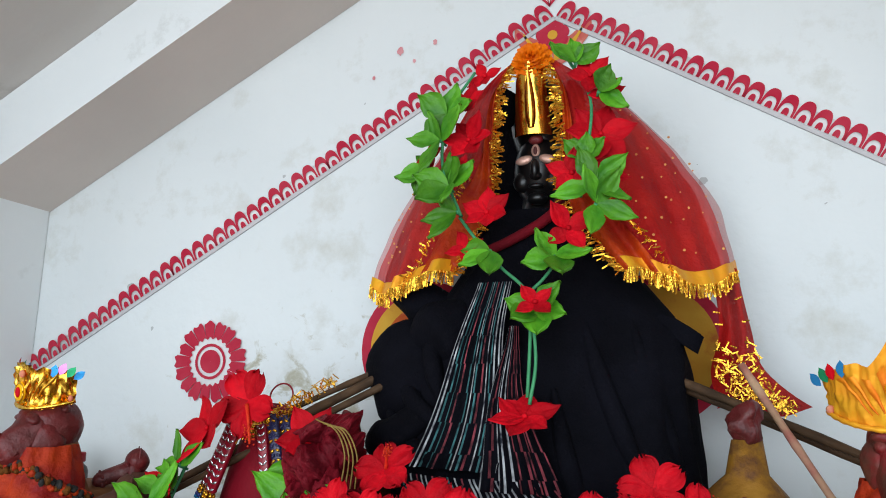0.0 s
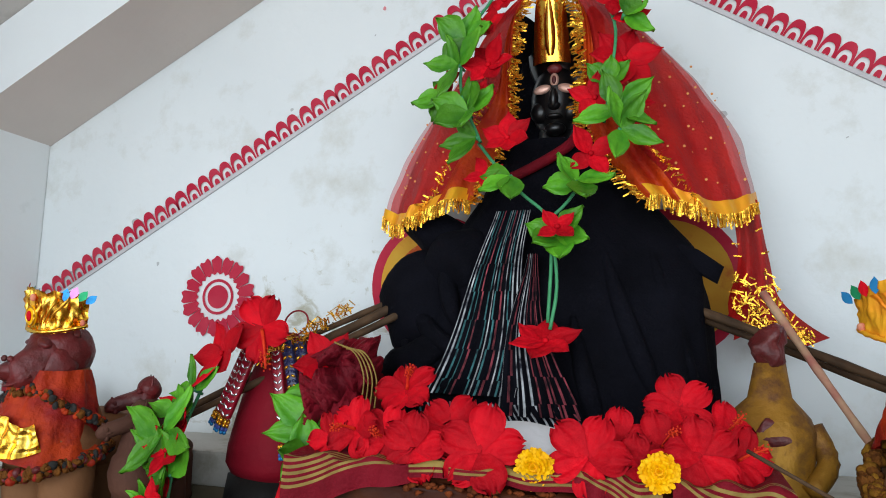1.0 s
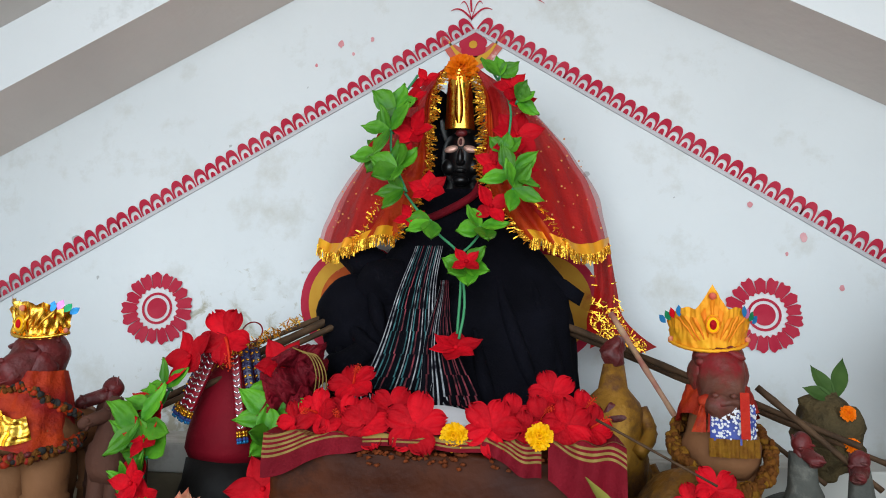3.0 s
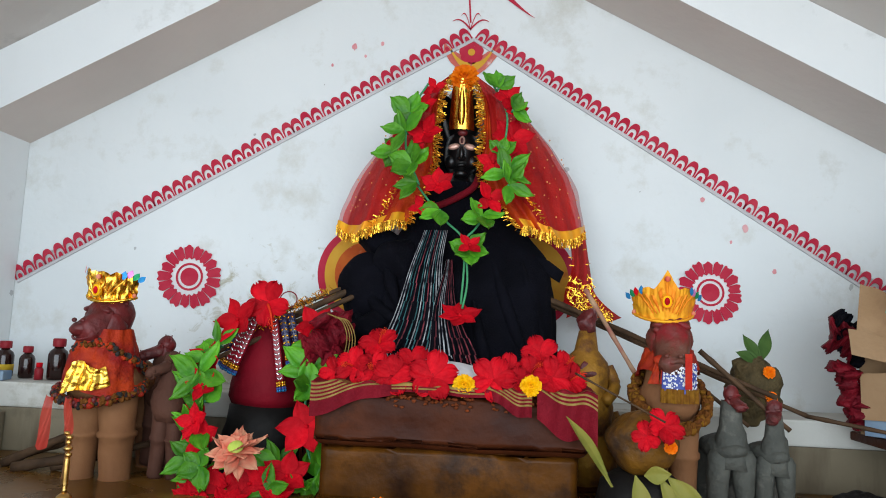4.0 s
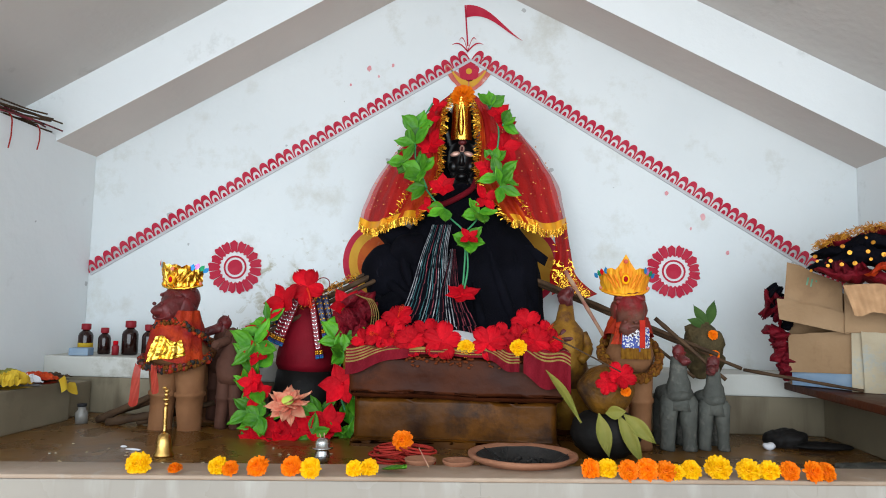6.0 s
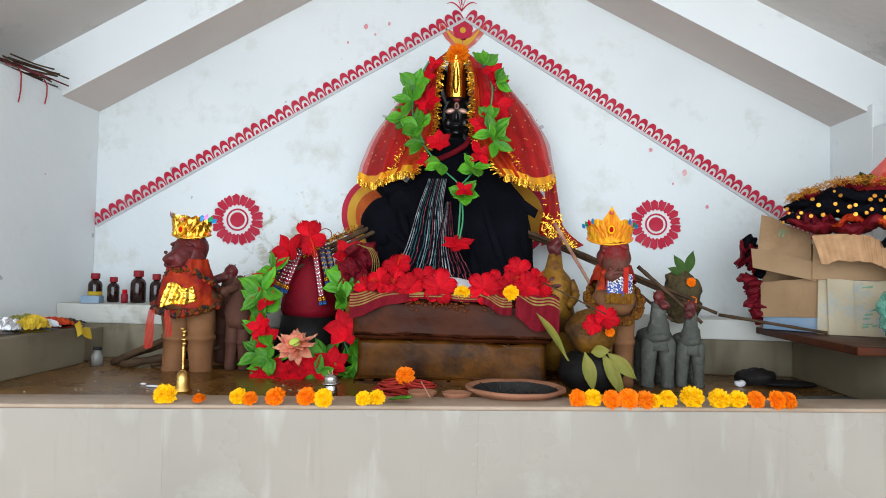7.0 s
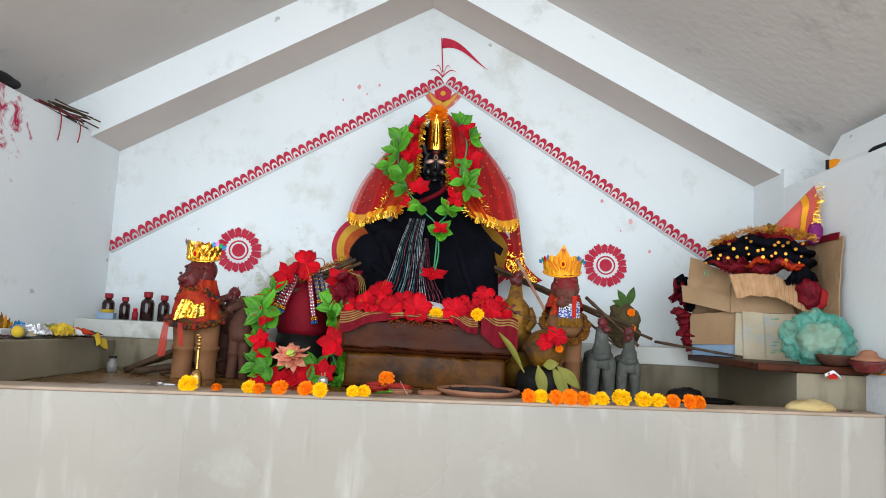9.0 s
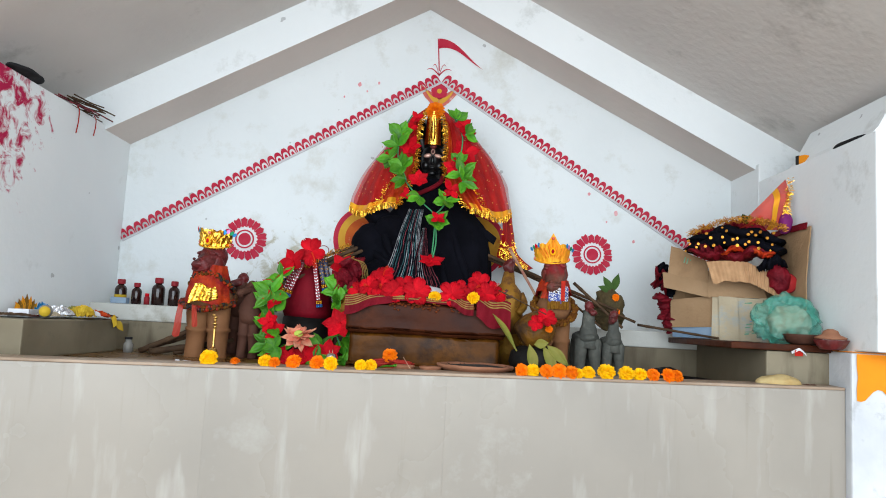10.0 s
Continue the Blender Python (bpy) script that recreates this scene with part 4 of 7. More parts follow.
for k, (x0, z0, x1, z1) in enumerate(((-0.25, 1.6, -0.09, 1.5), (-0.23, 1.66, -0.1, 1.56), (-0.17, 1.76, -0.12, 1.6), (-0.24, 1.56, -0.13, 1.47), (0.09, 1.76, 0.2, 1.46), (0.17, 1.74, 0.24, 1.5), (0.06, 1.62, 0.11, 1.44))):
    pts = []
    for q in range(7):
        x, z = x0 + (x1 - x0) * q / 6, z0 + (z1 - z0) * q / 6 - 0.02 * math.sin(math.pi * q / 6)
        pts.append((x, body_y(x, z)[0] - 0.004, z))
    pts = bez(pts, 4)
    part("drape_fold", tube(bm_new(), pts, [0.003 + 0.013 * math.sin(math.pi * (i + 0.5) / (len(pts) + 1)) for i in range(len(pts))], 10), M["black_cloth"], cloth)
bm = box(bm_new(), -0.095, 0.085, -0.045, 0.05, -0.014, 0.014)
bmesh.ops.subdivide_edges(bm, edges=bm.edges[:], cuts=7, use_grid_fill=True)
for v in bm.verts:
    v.co += 0.008 * noise.noise_vector(v.co * 14) + Vector((0, 0, -0.9 * v.co.x * v.co.x))
    v.co = pose(0.2, -0.245, 1.735, 8, 24, 6) @ v.co
part("right_sleeve", bm, M["black_cloth"], cloth)


def stripe_panel(x_top0, x_top1, x_bot0, x_bot1, z0, z1, cols, seed, off=0.012):
    bm = bm_new()

    def f(u, v):
        z = z0 + (z1 - z0) * v
        a, b = x_top0 + (x_bot0 - x_top0) * v ** 1.3, x_top1 + (x_bot1 - x_top1) * v ** 1.3
        x = a + (b - a) * u + 0.006 * math.sin(6 * v + seed)
        y = body_y(x, z)[0]
        pleat = 0.007 * math.sin(u * 26 + seed) * (0.35 + 0.65 * v)
        return Vector((x, y - off - 0.008 + pleat, z))
    g = surf(bm, f, cols, 26)
    rnd = random.Random(seed)
    kinds = [0] * cols
    i = 1
    while i < cols - 1:
        kinds[i] = rnd.choice((1, 1, 1, 2, 3))
        if kinds[i] in (2, 3) and i + 1 < cols:
            kinds[i + 1] = kinds[i]
            i += 1
        i += rnd.choice((3, 3, 4, 2))
    for n_, fc in enumerate(bm.faces):
        c = n_ // 26
        k = kinds[c]
        if k in (2, 3) and ((n_ % 26) // 4 + c) % 2:
            k = 0
        fc.material_index = k
    return bm


STR = [M["black_cloth"], M["white_thread"], M["red_thread"], M["teal_thread"]]
part("striped_panel", stripe_panel(-0.07, -0.01, -0.165, -0.015, 1.79, 1.5, 46, 3), STR, cloth, "black panel with white, red and teal ikat stripes")
part("striped_panel", stripe_panel(-0.016, 0.0, -0.05, 0.075, 1.715, 1.475, 34, 8, 0.018), STR, cloth, "black panel with white, red and teal ikat stripes")
part("striped_hem", stripe_panel(-0.17, 0.07, -0.185, 0.095, 1.49, 1.432, 80, 5, 0.014), STR, cloth, "striped lower hem")
bm = bm_new()
tube(bm, bez([(-0.075, -0.3, 1.845), (-0.01, -0.315, 1.868), (0.045, -0.3, 1.905), (0.06, -0.25, 1.95)], 8), 0.009, 8)
part("collar_fold", bm, M["maroon_cloth"], cloth, "maroon folded edge at the neck")
bm = bm_new()
surf(bm, lambda u, v: Vector((-0.075 + 0.03 * u - 0.035 * (1 - v) + 0.14 * u * 0 + (0.02 if v > 0.8 else 0) * u, -0.2 - 0.05 * math.sin(math.pi * u), 1.85 + 0.32 * v)), 6, 18)
surf(bm, lambda u, v: Vector((0.062 + 0.035 * u + 0.02 * (1 - v), -0.2 - 0.05 * math.sin(math.pi * u), 1.85 + 0.32 * v)), 6, 18)
part("head_drape", bm, M["black_cloth"], cloth)
part("hood", ball(bm_new(), (0.012, -0.135, 2.02), 0.094, 0.06, 0.21, 28, 20, wob=0.006), M["black_cloth"], cloth)

# the idol: one plain dark mesh with metal eyes
bm = bm_new()
ball(bm, (0.012, -0.18, 2.02), 0.05, 0.06, 0.075, 28, 20)
ball(bm, (0.012, -0.17, 2.12), 0.058, 0.06, 0.1, 24, 16)
ball(bm, (0.012, -0.245, 2.008), 0.0085, 0.012, 0.02, 12, 10)
ball(bm, (0.012, -0.243, 1.996), 0.012, 0.009, 0.008, 12, 8)
ball(bm, (0.012, -0.238, 1.978), 0.015, 0.008, 0.005, 12, 8)
ball(bm, (0.012, -0.225, 1.958), 0.02, 0.014, 0.012, 12, 8)
for s in (-1, 1):
    ball(bm, (0.012 + s * 0.028, -0.217, 1.992), 0.018, 0.016, 0.02, 12, 8)
    ball(bm, (0.012 + s * 0.0215, -0.2375, 2.028), 0.0165, 0.005, 0.0085, 14, 8, mi=1, turn=pose(0, 0, 0, 0, s * 14, 0))
ball(bm, (0.012, -0.236, 2.045), 0.0085, 0.005, 0.013, 12, 8, mi=1)
ball(bm, (0.012, -0.241, 2.044), 0.004, 0.003, 0.008, 10, 6, mi=2)
ball(bm, (0.012, -0.236, 2.066), 0.014, 0.008, 0.01, 12, 8, wob=0.003, mi=2)
lathe(bm, [(0.045, 1.86), (0.04, 1.92), (0.035, 1.97)], 20, pose(0.012, -0.18, 0))
lathe(bm, [(0.16, 1.436), (0.2, 1.5), (0.16, 1.7), (0.06, 1.86)], 20, pose(0.012, -0.2, 0), squash=0.6)
single("idol_statue", bm, [M["black_stone"], M["copper_eye"], M["vermilion"]], "black stone idol bust with pale metal eyes, seated on the pedestal", "statue")

# gold forehead plate
plate = thing("crown_plate", "tall gold plate with a highlight-shaped ridge on the idol's forehead", "ornament", pose(0.009, -0.245, 2.07))
bm = bm_new()


def plate_f(u, v):
    s = (u - 0.5) * 2
    w = 0.034 * (1 - 0.25 * v) * math.sqrt(max(0.0, 1 - max(0, (v - 0.75) / 0.25) ** 2 * 0.8))
    return Vector((w * s, -0.016 * (1 - s * s) - 0.026 * v, 0.128 * v))


surf(bm, plate_f, 16, 20)
part("plate", bm, M["gold_plate"], plate)
# added flame-shaped ridge stands in for the highlight on the plate
bm = bm_new()


def glint_f(u, v):
    s = (u - 0.5) * 2
    w = 0.011 * math.sin(math.pi * min(1, v * 0.9 + 0.1)) ** 0.7 * (1 - 0.5 * v) + 0.001
    return Vector((w * s, -0.0155 - 0.007 * (1 - s * s) - 0.029 * v, 0.01 + 0.1 * v))


surf(bm, glint_f, 8, 16)
part("embossed_flame", bm, M["gold_plate"], plate)

# red veil with gold fringe
veil = thing("red_veil", "sheer red spangled veil with gold fringe over the idol's head", "veil", pose(0, 0, 0))


def curve(pts, v):
    """Point at v along a row of (x, y, z)."""
    k = v * (len(pts) - 1)
    i = min(int(k), len(pts) - 2)
    p = [Vector(q) for q in (pts[max(i - 1, 0)], pts[i], pts[i + 1], pts[min(i + 2, len(pts) - 1)])]
    t = k - i
    return 0.5 * (2 * p[1] + (p[2] - p[0]) * t + (2 * p[0] - 5 * p[1] + 4 * p[2] - p[3]) * t * t + (3 * p[1] - p[0] - 3 * p[2] + p[3]) * t ** 3)


SIDES = {
    -1: dict(inner=[(-0.02, -0.24, 2.222), (-0.048, -0.27, 2.15), (-0.056, -0.275, 2.05), (-0.062, -0.285, 1.94), (-0.115, -0.33, 1.8)],
             outer=[(-0.03, -0.2, 2.228), (-0.118, -0.19, 2.158), (-0.21, -0.18, 2.038), (-0.288, -0.18, 1.915), (-0.314, -0.2, 1.81)]),
    1: dict(inner=[(0.03, -0.24, 2.222), (0.06, -0.27, 2.15), (0.068, -0.275, 2.05), (0.075, -0.285, 1.93), (0.168, -0.33, 1.79)],
            outer=[(0.05, -0.2, 2.228), (0.148, -0.19, 2.158), (0.252, -0.18, 2.045), (0.322, -0.18, 1.935), (0.344, -0.2, 1.815)]),
}


def veil_f(side):
    c = SIDES[side]

    def f(u, v):
        a, b = curve(c["inner"], v), curve(c["outer"], v)
        p = a.lerp(b, u)
        p.y -= 0.055 * math.sin(math.pi * u) * math.sin(math.pi * min(1, v * 0.55 + 0.1)) + 0.012 * math.sin(u * 15 + side) * v + 0.007 * math.sin(u * 31 + 4 * v + side) * v
        p.z += (0.014 * math.sin(u * 5.5 + 0.6) - 0.018 * math.sin(math.pi * u)) * max(0, v - 0.6) * 2.5
        return p + 0.006 * v * noise.noise_vector(p * 18)
    return f


for side in (-1, 1):
    f = veil_f(side)
    bm = bm_new()
    surf(bm, f, 52, 60)
    for n_, fc in enumerate(bm.faces):
        fc.material_index = (2 if n_ // 60 > 48 else 1 if n_ // 60 > 44 else 0) if n_ % 60 > 5 else 0
    fall = part("veil_fall", bm, [M["veil"], M["veil_thin"], M["veil_rim"]], veil)
    bm = bm_new()  # orange lining along the inner edge
    surf(bm, lambda u, v: f(u * (0.11 + 0.36 * max(0, v - 0.55) * 1.6), v) + Vector((0, -0.006 - 0.005 * math.sin(u * 9 + 14 * v), 0)), 12, 60)
    part("lining", bm, M["orange_veil"], fall, "orange satin border")
    bm = bm_new()  # woven gold band along the hem
    surf(bm, lambda u, v: f(u, 0.935 + 0.065 * v) + Vector((0, -0.009, 0)), 30, 4)
    part("gold_band", bm, M["foil_yellow"], fall, "yellow gold hem band")
    bm = bm_new()  # fringe and tinsel: short flat strips
    rnd = random.Random(5 + side)
    for k in range(150):
        u = k / 149
        p = f(u, 1.0) + Vector((0, -0.01, 0.004))
        q = Vector((rnd.uniform(-0.004, 0.004), rnd.uniform(-0.006, 0.003), -rnd.uniform(0.013, 0.026)))
        w = Vector((0.0013, rnd.uniform(-0.001, 0.001), 0))
        bm.faces.new([bm.verts.new(x) for x in (p - w, p + w, p + q + w, p + q - w)])
    for k in range(330):
        v = k / 329
        p = f(0.0, v) + Vector((rnd.uniform(-0.006, 0.006), -0.012, 0))
        q = Vector((-side * rnd.uniform(0.004, 0.02), rnd.uniform(-0.014, 0.004), rnd.uniform(-0.012, 0.006)))
        w = Vector((0.0003, rnd.uniform(-0.001, 0.001), 0.0014))
        bm.faces.new([bm.verts.new(x) for x in (p - w, p + w, p + q + w, p + q - w)])
    for k in range(120):
        v = 0.62 + 0.36 * k / 119
        p = f(0.18 + 0.75 * max(0, v - 0.6), v) + Vector((0, -0.014, rnd.uniform(-0.004, 0.004)))
        q = Vector((rnd.uniform(-0.012, 0.012), rnd.uniform(-0.01, 0), rnd.uniform(-0.012, 0.008)))
        w = Vector((0.0012, 0, 0.001))
        bm.faces.new([bm.verts.new(x) for x in (p - w, p + w, p + q + w, p + q - w)])
    part("fringe", bm, M["tinsel"], fall, "glittering gold tinsel fringe", smooth=False)
    bm = bm_new()  # spangles
    for i in range(7):
        for j in range(9):
            u, v = 0.3 + 0.68 * (i + 0.5 * (j % 2)) / 7, 0.42 + 0.5 * j / 9
            if u < 0.97:
                p = f(u, v) + Vector((0, -0.004, 0))
                bmesh.ops.create_circle(bm, cap_ends=True, segments=7, radius=rnd.uniform(0.0013, 0.0024), matrix=Matrix.Translation(p + Vector((rnd.uniform(-0.014, 0.014), 0, rnd.uniform(-0.014, 0.014)))) @ pose(0, 0, 0, 90, 0, 0))
    tagged(part("spangle_scatter", bm, M["spangle"], fall, "small gold spangles"), kind="stuff")
# tail of the veil with tied sequin edging
bm = bm_new()
TAIL = [(0.322, -0.2, 1.82), (0.335, -0.19, 1.72), (0.335, -0.19, 1.65), (0.37, -0.2, 1.59)]
surf(bm, lambda u, v: curve(TAIL, v) + Vector(((u - 0.5) * (0.04 + 0.1 * v * v), -0.014 * math.sin(9 * u + 4 * v), 0.01 * math.sin(7 * u) * v)), 14, 18)
part("veil_tail", bm, M["veil"], veil)
bm = bm_new()
rnd = random.Random(3)
for k in range(300):
    v = rnd.random() ** 0.3
    p = curve(TAIL, v) + Vector((rnd.uniform(-0.5, 0.5) * (0.045 + 0.045 * v), -0.02, rnd.uniform(-0.01, 0.01)))
    d = Vector((rnd.uniform(-1, 1), rnd.uniform(-0.4, 0.4), rnd.uniform(-1, 1))) * 0.0065
    w = d.cross(Vector((0, 1, 0))).normalized() * 0.0011
    bm.faces.new([bm.verts.new(x) for x in (p - d - w, p + d - w, p + d + w, p - d + w)])
tagged(part("tail_tinsel", bm, M["tinsel"], veil, "tangled gold tinsel", smooth=False), kind="stuff")
marigold(0.012, -0.262, 2.205, "mari_o", 1.25, 12, 0, "orange marigold head tucked above the gold plate", "marigolds on the idol")


# ---- cloth flower garlands ----
def branch(name, label, stems, whorls, blooms, base=(0, 0, 0), group="artificial flower garlands"):
    t = thing(name, label, "garland", pose(*base), group)
    B = Vector(base)
    for pts in stems:
        bm = bm_new()
        tube(bm, bez([Vector(p) - B for p in pts], 6), 0.0028, 6)
        part("stem", bm, M["stem"], t, "green plastic stem")
    for x, y, z, az, el, roll, s, n_, kind in whorls:
        whorl(facing(x - B.x, y - B.y, z - B.z, az, el, roll, s), t, n_, 230 if n_ > 3 else 110, kind)
    for x, y, z, az, el, s, n_ in blooms:
        star_bloom(facing(x - B.x, y - B.y, z - B.z, az, el, 0, s), t, n_)
    return t


scale_from_camera(1.03, start)
branch("flower_garland", "artificial garland with green leaves and red flowers beside the veil",
       [[(-0.08, -0.28, 2.18), (-0.115, -0.31, 2.1), (-0.125, -0.325, 2.0), (-0.085, -0.345, 1.9)]],
       [(-0.12, -0.315, 2.09, -15, 15, 25, 1.0, 4, "broad_leaf"), (-0.128, -0.325, 2.04, -20, 15, 55, 1.05, 4, "leaflet"), (-0.15, -0.32, 1.99, -25, 10, 100, 0.95, 3, "broad_leaf"),
        (-0.105, -0.345, 1.95, -10, 15, 70, 1.1, 5, "broad_leaf"), (-0.09, -0.35, 1.905, -15, 10, 110, 1.0, 3, "leaflet")],
       [(-0.062, -0.275, 2.172, -10, 20, 0.65, 4), (-0.085, -0.305, 2.112, -15, 20, 0.85, 5), (-0.08, -0.315, 2.04, -10, 15, 0.95, 6), (-0.15, -0.305, 2.02, -25, 10, 0.6, 4), (-0.095, -0.325, 1.985, -15, 10, 0.65, 5)], (-0.1, -0.3, 2.0))
branch("flower_garland", "artificial garland with green leaves and red flowers beside the veil",
       [[(0.085, -0.27, 2.19), (0.125, -0.3, 2.1), (0.12, -0.32, 2.0), (0.11, -0.34, 1.92)]],
       [(0.102, -0.3, 2.165, 15, 20, 0, 0.85, 3, "broad_leaf"), (0.14, -0.31, 2.105, 20, 15, -70, 0.9, 3, "broad_leaf"), (0.118, -0.325, 1.99, 10, 10, -10, 0.75, 3, "broad_leaf"),
        (0.132, -0.34, 1.938, 15, 15, -15, 1.0, 4, "leaflet"), (0.134, -0.35, 1.905, 20, 10, -75, 1.1, 4, "leaflet")],
       [(0.125, -0.295, 2.142, 15, 20, 0.8, 5), (0.152, -0.29, 2.11, 20, 20, 0.65, 4), (0.14, -0.3, 2.035, 15, 15, 1.15, 6), (0.095, -0.325, 1.965, 5, 15, 0.8, 5), (0.15, -0.315, 1.96, 15, 10, 0.7, 5)], (0.12, -0.3, 2.0))
branch("flower_garland", "artificial garland with red flowers hanging down the black robe",
       [[(-0.09, -0.335, 1.9), (-0.055, -0.35, 1.855), (-0.015, -0.36, 1.81), (0.03, -0.37, 1.765), (0.034, -0.375, 1.7), (0.03, -0.38, 1.61)],
        [(0.03, -0.37, 1.765), (0.055, -0.365, 1.79), (0.078, -0.355, 1.825)], [(0.038, -0.375, 1.73), (0.043, -0.38, 1.66), (0.034, -0.385, 1.6)]],
       [(-0.03, -0.365, 1.835, -10, 20, 130, 0.95, 3, "broad_leaf"), (0.072, -0.365, 1.822, 10, 25, 150, 0.95, 4, "broad_leaf"), (0.042, -0.375, 1.74, 10, 20, 190, 1.0, 5, "broad_leaf")],
       [(-0.038, -0.355, 1.9, -5, 20, 0.85, 6), (-0.075, -0.345, 1.845, -20, 20, 0.65, 4), (0.09, -0.345, 1.87, 15, 10, 0.9, 4), (0.046, -0.395, 1.748, 5, 45, 0.7, 4), (0.03, -0.4, 1.582, 0, 50, 1.0, 6)], (0.03, -0.37, 1.75))


# ---- hibiscus and marigolds along the pedestal ----
start = count()
for x, y, z, az, el, s in ((-0.175, -0.6, 1.468, -15, 20, 0.9), (-0.13, -0.61, 1.462, -5, 15, 0.9), (-0.092, -0.62, 1.452, 0, 15, 0.95), (-0.055, -0.6, 1.476, 0, 30, 0.95),
                           (-0.01, -0.625, 1.456, 5, 15, 1.15), (0.108, -0.625, 1.456, 0, 20, 1.05), (0.138, -0.6, 1.47, 10, 25, 0.85), (0.185, -0.595, 1.466, 5, 25, 0.9),
                           (0.225, -0.61, 1.462, 10, 15, 0.95), (0.262, -0.59, 1.458, 30, 20, 0.85), (-0.135, -0.53, 1.512, -10, 40, 1.0), (0.206, -0.54, 1.505, 0, 25, 0.95),
                           (0.25, -0.54, 1.478, 20, 25, 0.85), (-0.215, -0.585, 1.452, -30, 15, 0.8), (0.16, -0.62, 1.448, 0, 10, 0.8)):
    hibiscus(facing(x, y - 0.012, z, az, el, rng.uniform(0, 360), s * 0.84), "bright red cloth hibiscus on the maroon pedestal cloth", "hibiscus flowers on the pedestal")
marigold(0.052, -0.645, 1.441, "mari_y", 0.72, 15, 0, "small yellow marigold among hibiscus on the pedestal", "marigolds on the pedestal")
marigold(0.182, -0.648, 1.447, "mari_y", 0.68, 15, 0, "small yellow marigold among hibiscus on the pedestal", "marigolds on the pedestal")
bm = bm_new()
rnd = random.Random(9)
for k in range(90):
    x = rnd.uniform(-0.1, 0.07) if k % 3 else rnd.uniform(0.1, 0.24)
    ball(bm, (x, -0.642 + rnd.uniform(-0.003, 0.003), PT - 0.016 - rnd.random() ** 2 * 0.022), 0.005, 0.002, 0.0028, 5, 4, wob=0.0025, freq=200)
single("fallen_petal_crumbs", bm, mat("orange_brown_petals", (0.2, 0.04, 0.008), (0.1, 0.025, 0.008), 60, 0.8), "crumbled orange petals stuck to the pedestal edge", "petals", kind="stuff")
scale_from_camera(1.018, start)

start = count()

# ---- conical red stone with its offerings ----
cone = thing("conical_stone", "crimson-smeared conical stone on a black base", "sacred stone", pose(-0.405, -0.44, TOP))
bm = bm_new()
lathe(bm, [(0.078, 0.17), (0.088, 0.19), (0.087, 0.22), (0.078, 0.265), (0.064, 0.31), (0.05, 0.35), (0.034, 0.38), (0.012, 0.397)], 32, wob=0.004)
part("cone", bm, M["cone_red"], cone)
bm = bm_new()
lathe(bm, [(0.085, 0.0), (0.1, 0.03), (0.104, 0.09), (0.092, 0.13), (0.083, 0.172)], 32, wob=0.004)
part("base", bm, M["black_pot"], cone, "black stone base")


def bangle_card(m, length, label, dark=False):
    """A flat crimson sleeve of bangles with pressed silver leaves, or a dark string of navy and gold beads, with a beaded end."""
    t = thing("bangle_roll", label, "bangles", m, "bangle rolls")
    bm = box(bm_new(), -0.0085, 0.0085, -0.005, 0.005, 0, length, 0.003)
    part("sleeve", bm, M["bead_navy"] if dark else M["foil_sleeve"], t, "dark beaded string" if dark else "glossy crimson sleeve")
    n_ = int(length / (0.007 if dark else 0.0105))
    for k in range(n_):
        z = (k + 0.5) * length / n_
        bm = bm_new()
        if dark:
            for q in (-1, 1):
                ball(bm, (q * 0.0045, -0.0055, z), 0.0042, 0.0026, 0.0022, 8, 5, turn=pose(0, 0, 0, 0, q * 35, 0))
            part("bead_pair", bm, M["tinsel"] if k % 2 else M["bead_navy"], t)
        else:
            for q in (-1, 1):
                ball(bm, (q * 0.0036, -0.0053, z), 0.0046, 0.0009, 0.0019, 8, 5, turn=pose(0, 0, 0, 0, -q * 42, 0))
            part("silver_leaf", bm, M["foil_silver"], t, "pressed silver leaf pair")
    for z, mm in ((-0.004, "tinsel"), (-0.010, "tinsel"), (-0.016, "blue_bead"), (-0.021, "jewel_blue")):
        bm = bm_new()
        for q in range(7):
            a = q * 2 * math.pi / 7
            ball(bm, (0.0085 * math.cos(a), 0.0055 * math.sin(a), z), 0.0033, 0.0033, 0.0033, 6, 5)
        part("bead_ring", bm, M[mm], t, "blue and gold beads")
    return t


def rod_pose(a, b):
    a, b = Vector(a), Vector(b)
    ez = (b - a).normalized()
    ey = Vector((0, 1, 0)) - ez * ez.y
    ey.normalize()
    return Matrix.Translation(a) @ Matrix((ey.cross(ez), ey, ez)).transposed().to_4x4()


for a, b, dark in (((-0.478, -0.515, 1.458), (-0.428, -0.52, 1.565), False), ((-0.455, -0.535, 1.452), (-0.412, -0.53, 1.565), False), ((-0.497, -0.48, 1.462), (-0.442, -0.5, 1.56), True),
                   ((-0.352, -0.535, 1.42), (-0.378, -0.525, 1.555), False), ((-0.338, -0.53, 1.478), (-0.362, -0.525, 1.57), True), ((-0.322, -0.515, 1.48), (-0.346, -0.515, 1.57), True)):
    bangle_card(rod_pose(a, b), (Vector(b) - Vector(a)).length, "dark string of navy and gold beads hanging from the stone" if dark else "crimson and silver bangle sleeve hanging from the stone", dark)
top = hibiscus(facing(-0.384, -0.556, 1.588, -4, 6, 20, 0.98), "large red cloth hibiscus on top of the conical stone", "hibiscus flowers", stamen=False)
put("stamen", ME["stamen"], top, pose(0, 0, 0.004) @ pose(0, 0, 0, 60, 0, 0) @ Matrix.Scale(1.1, 4), "orange-red stamen")

scale_from_camera(1.075, start)
start = count()


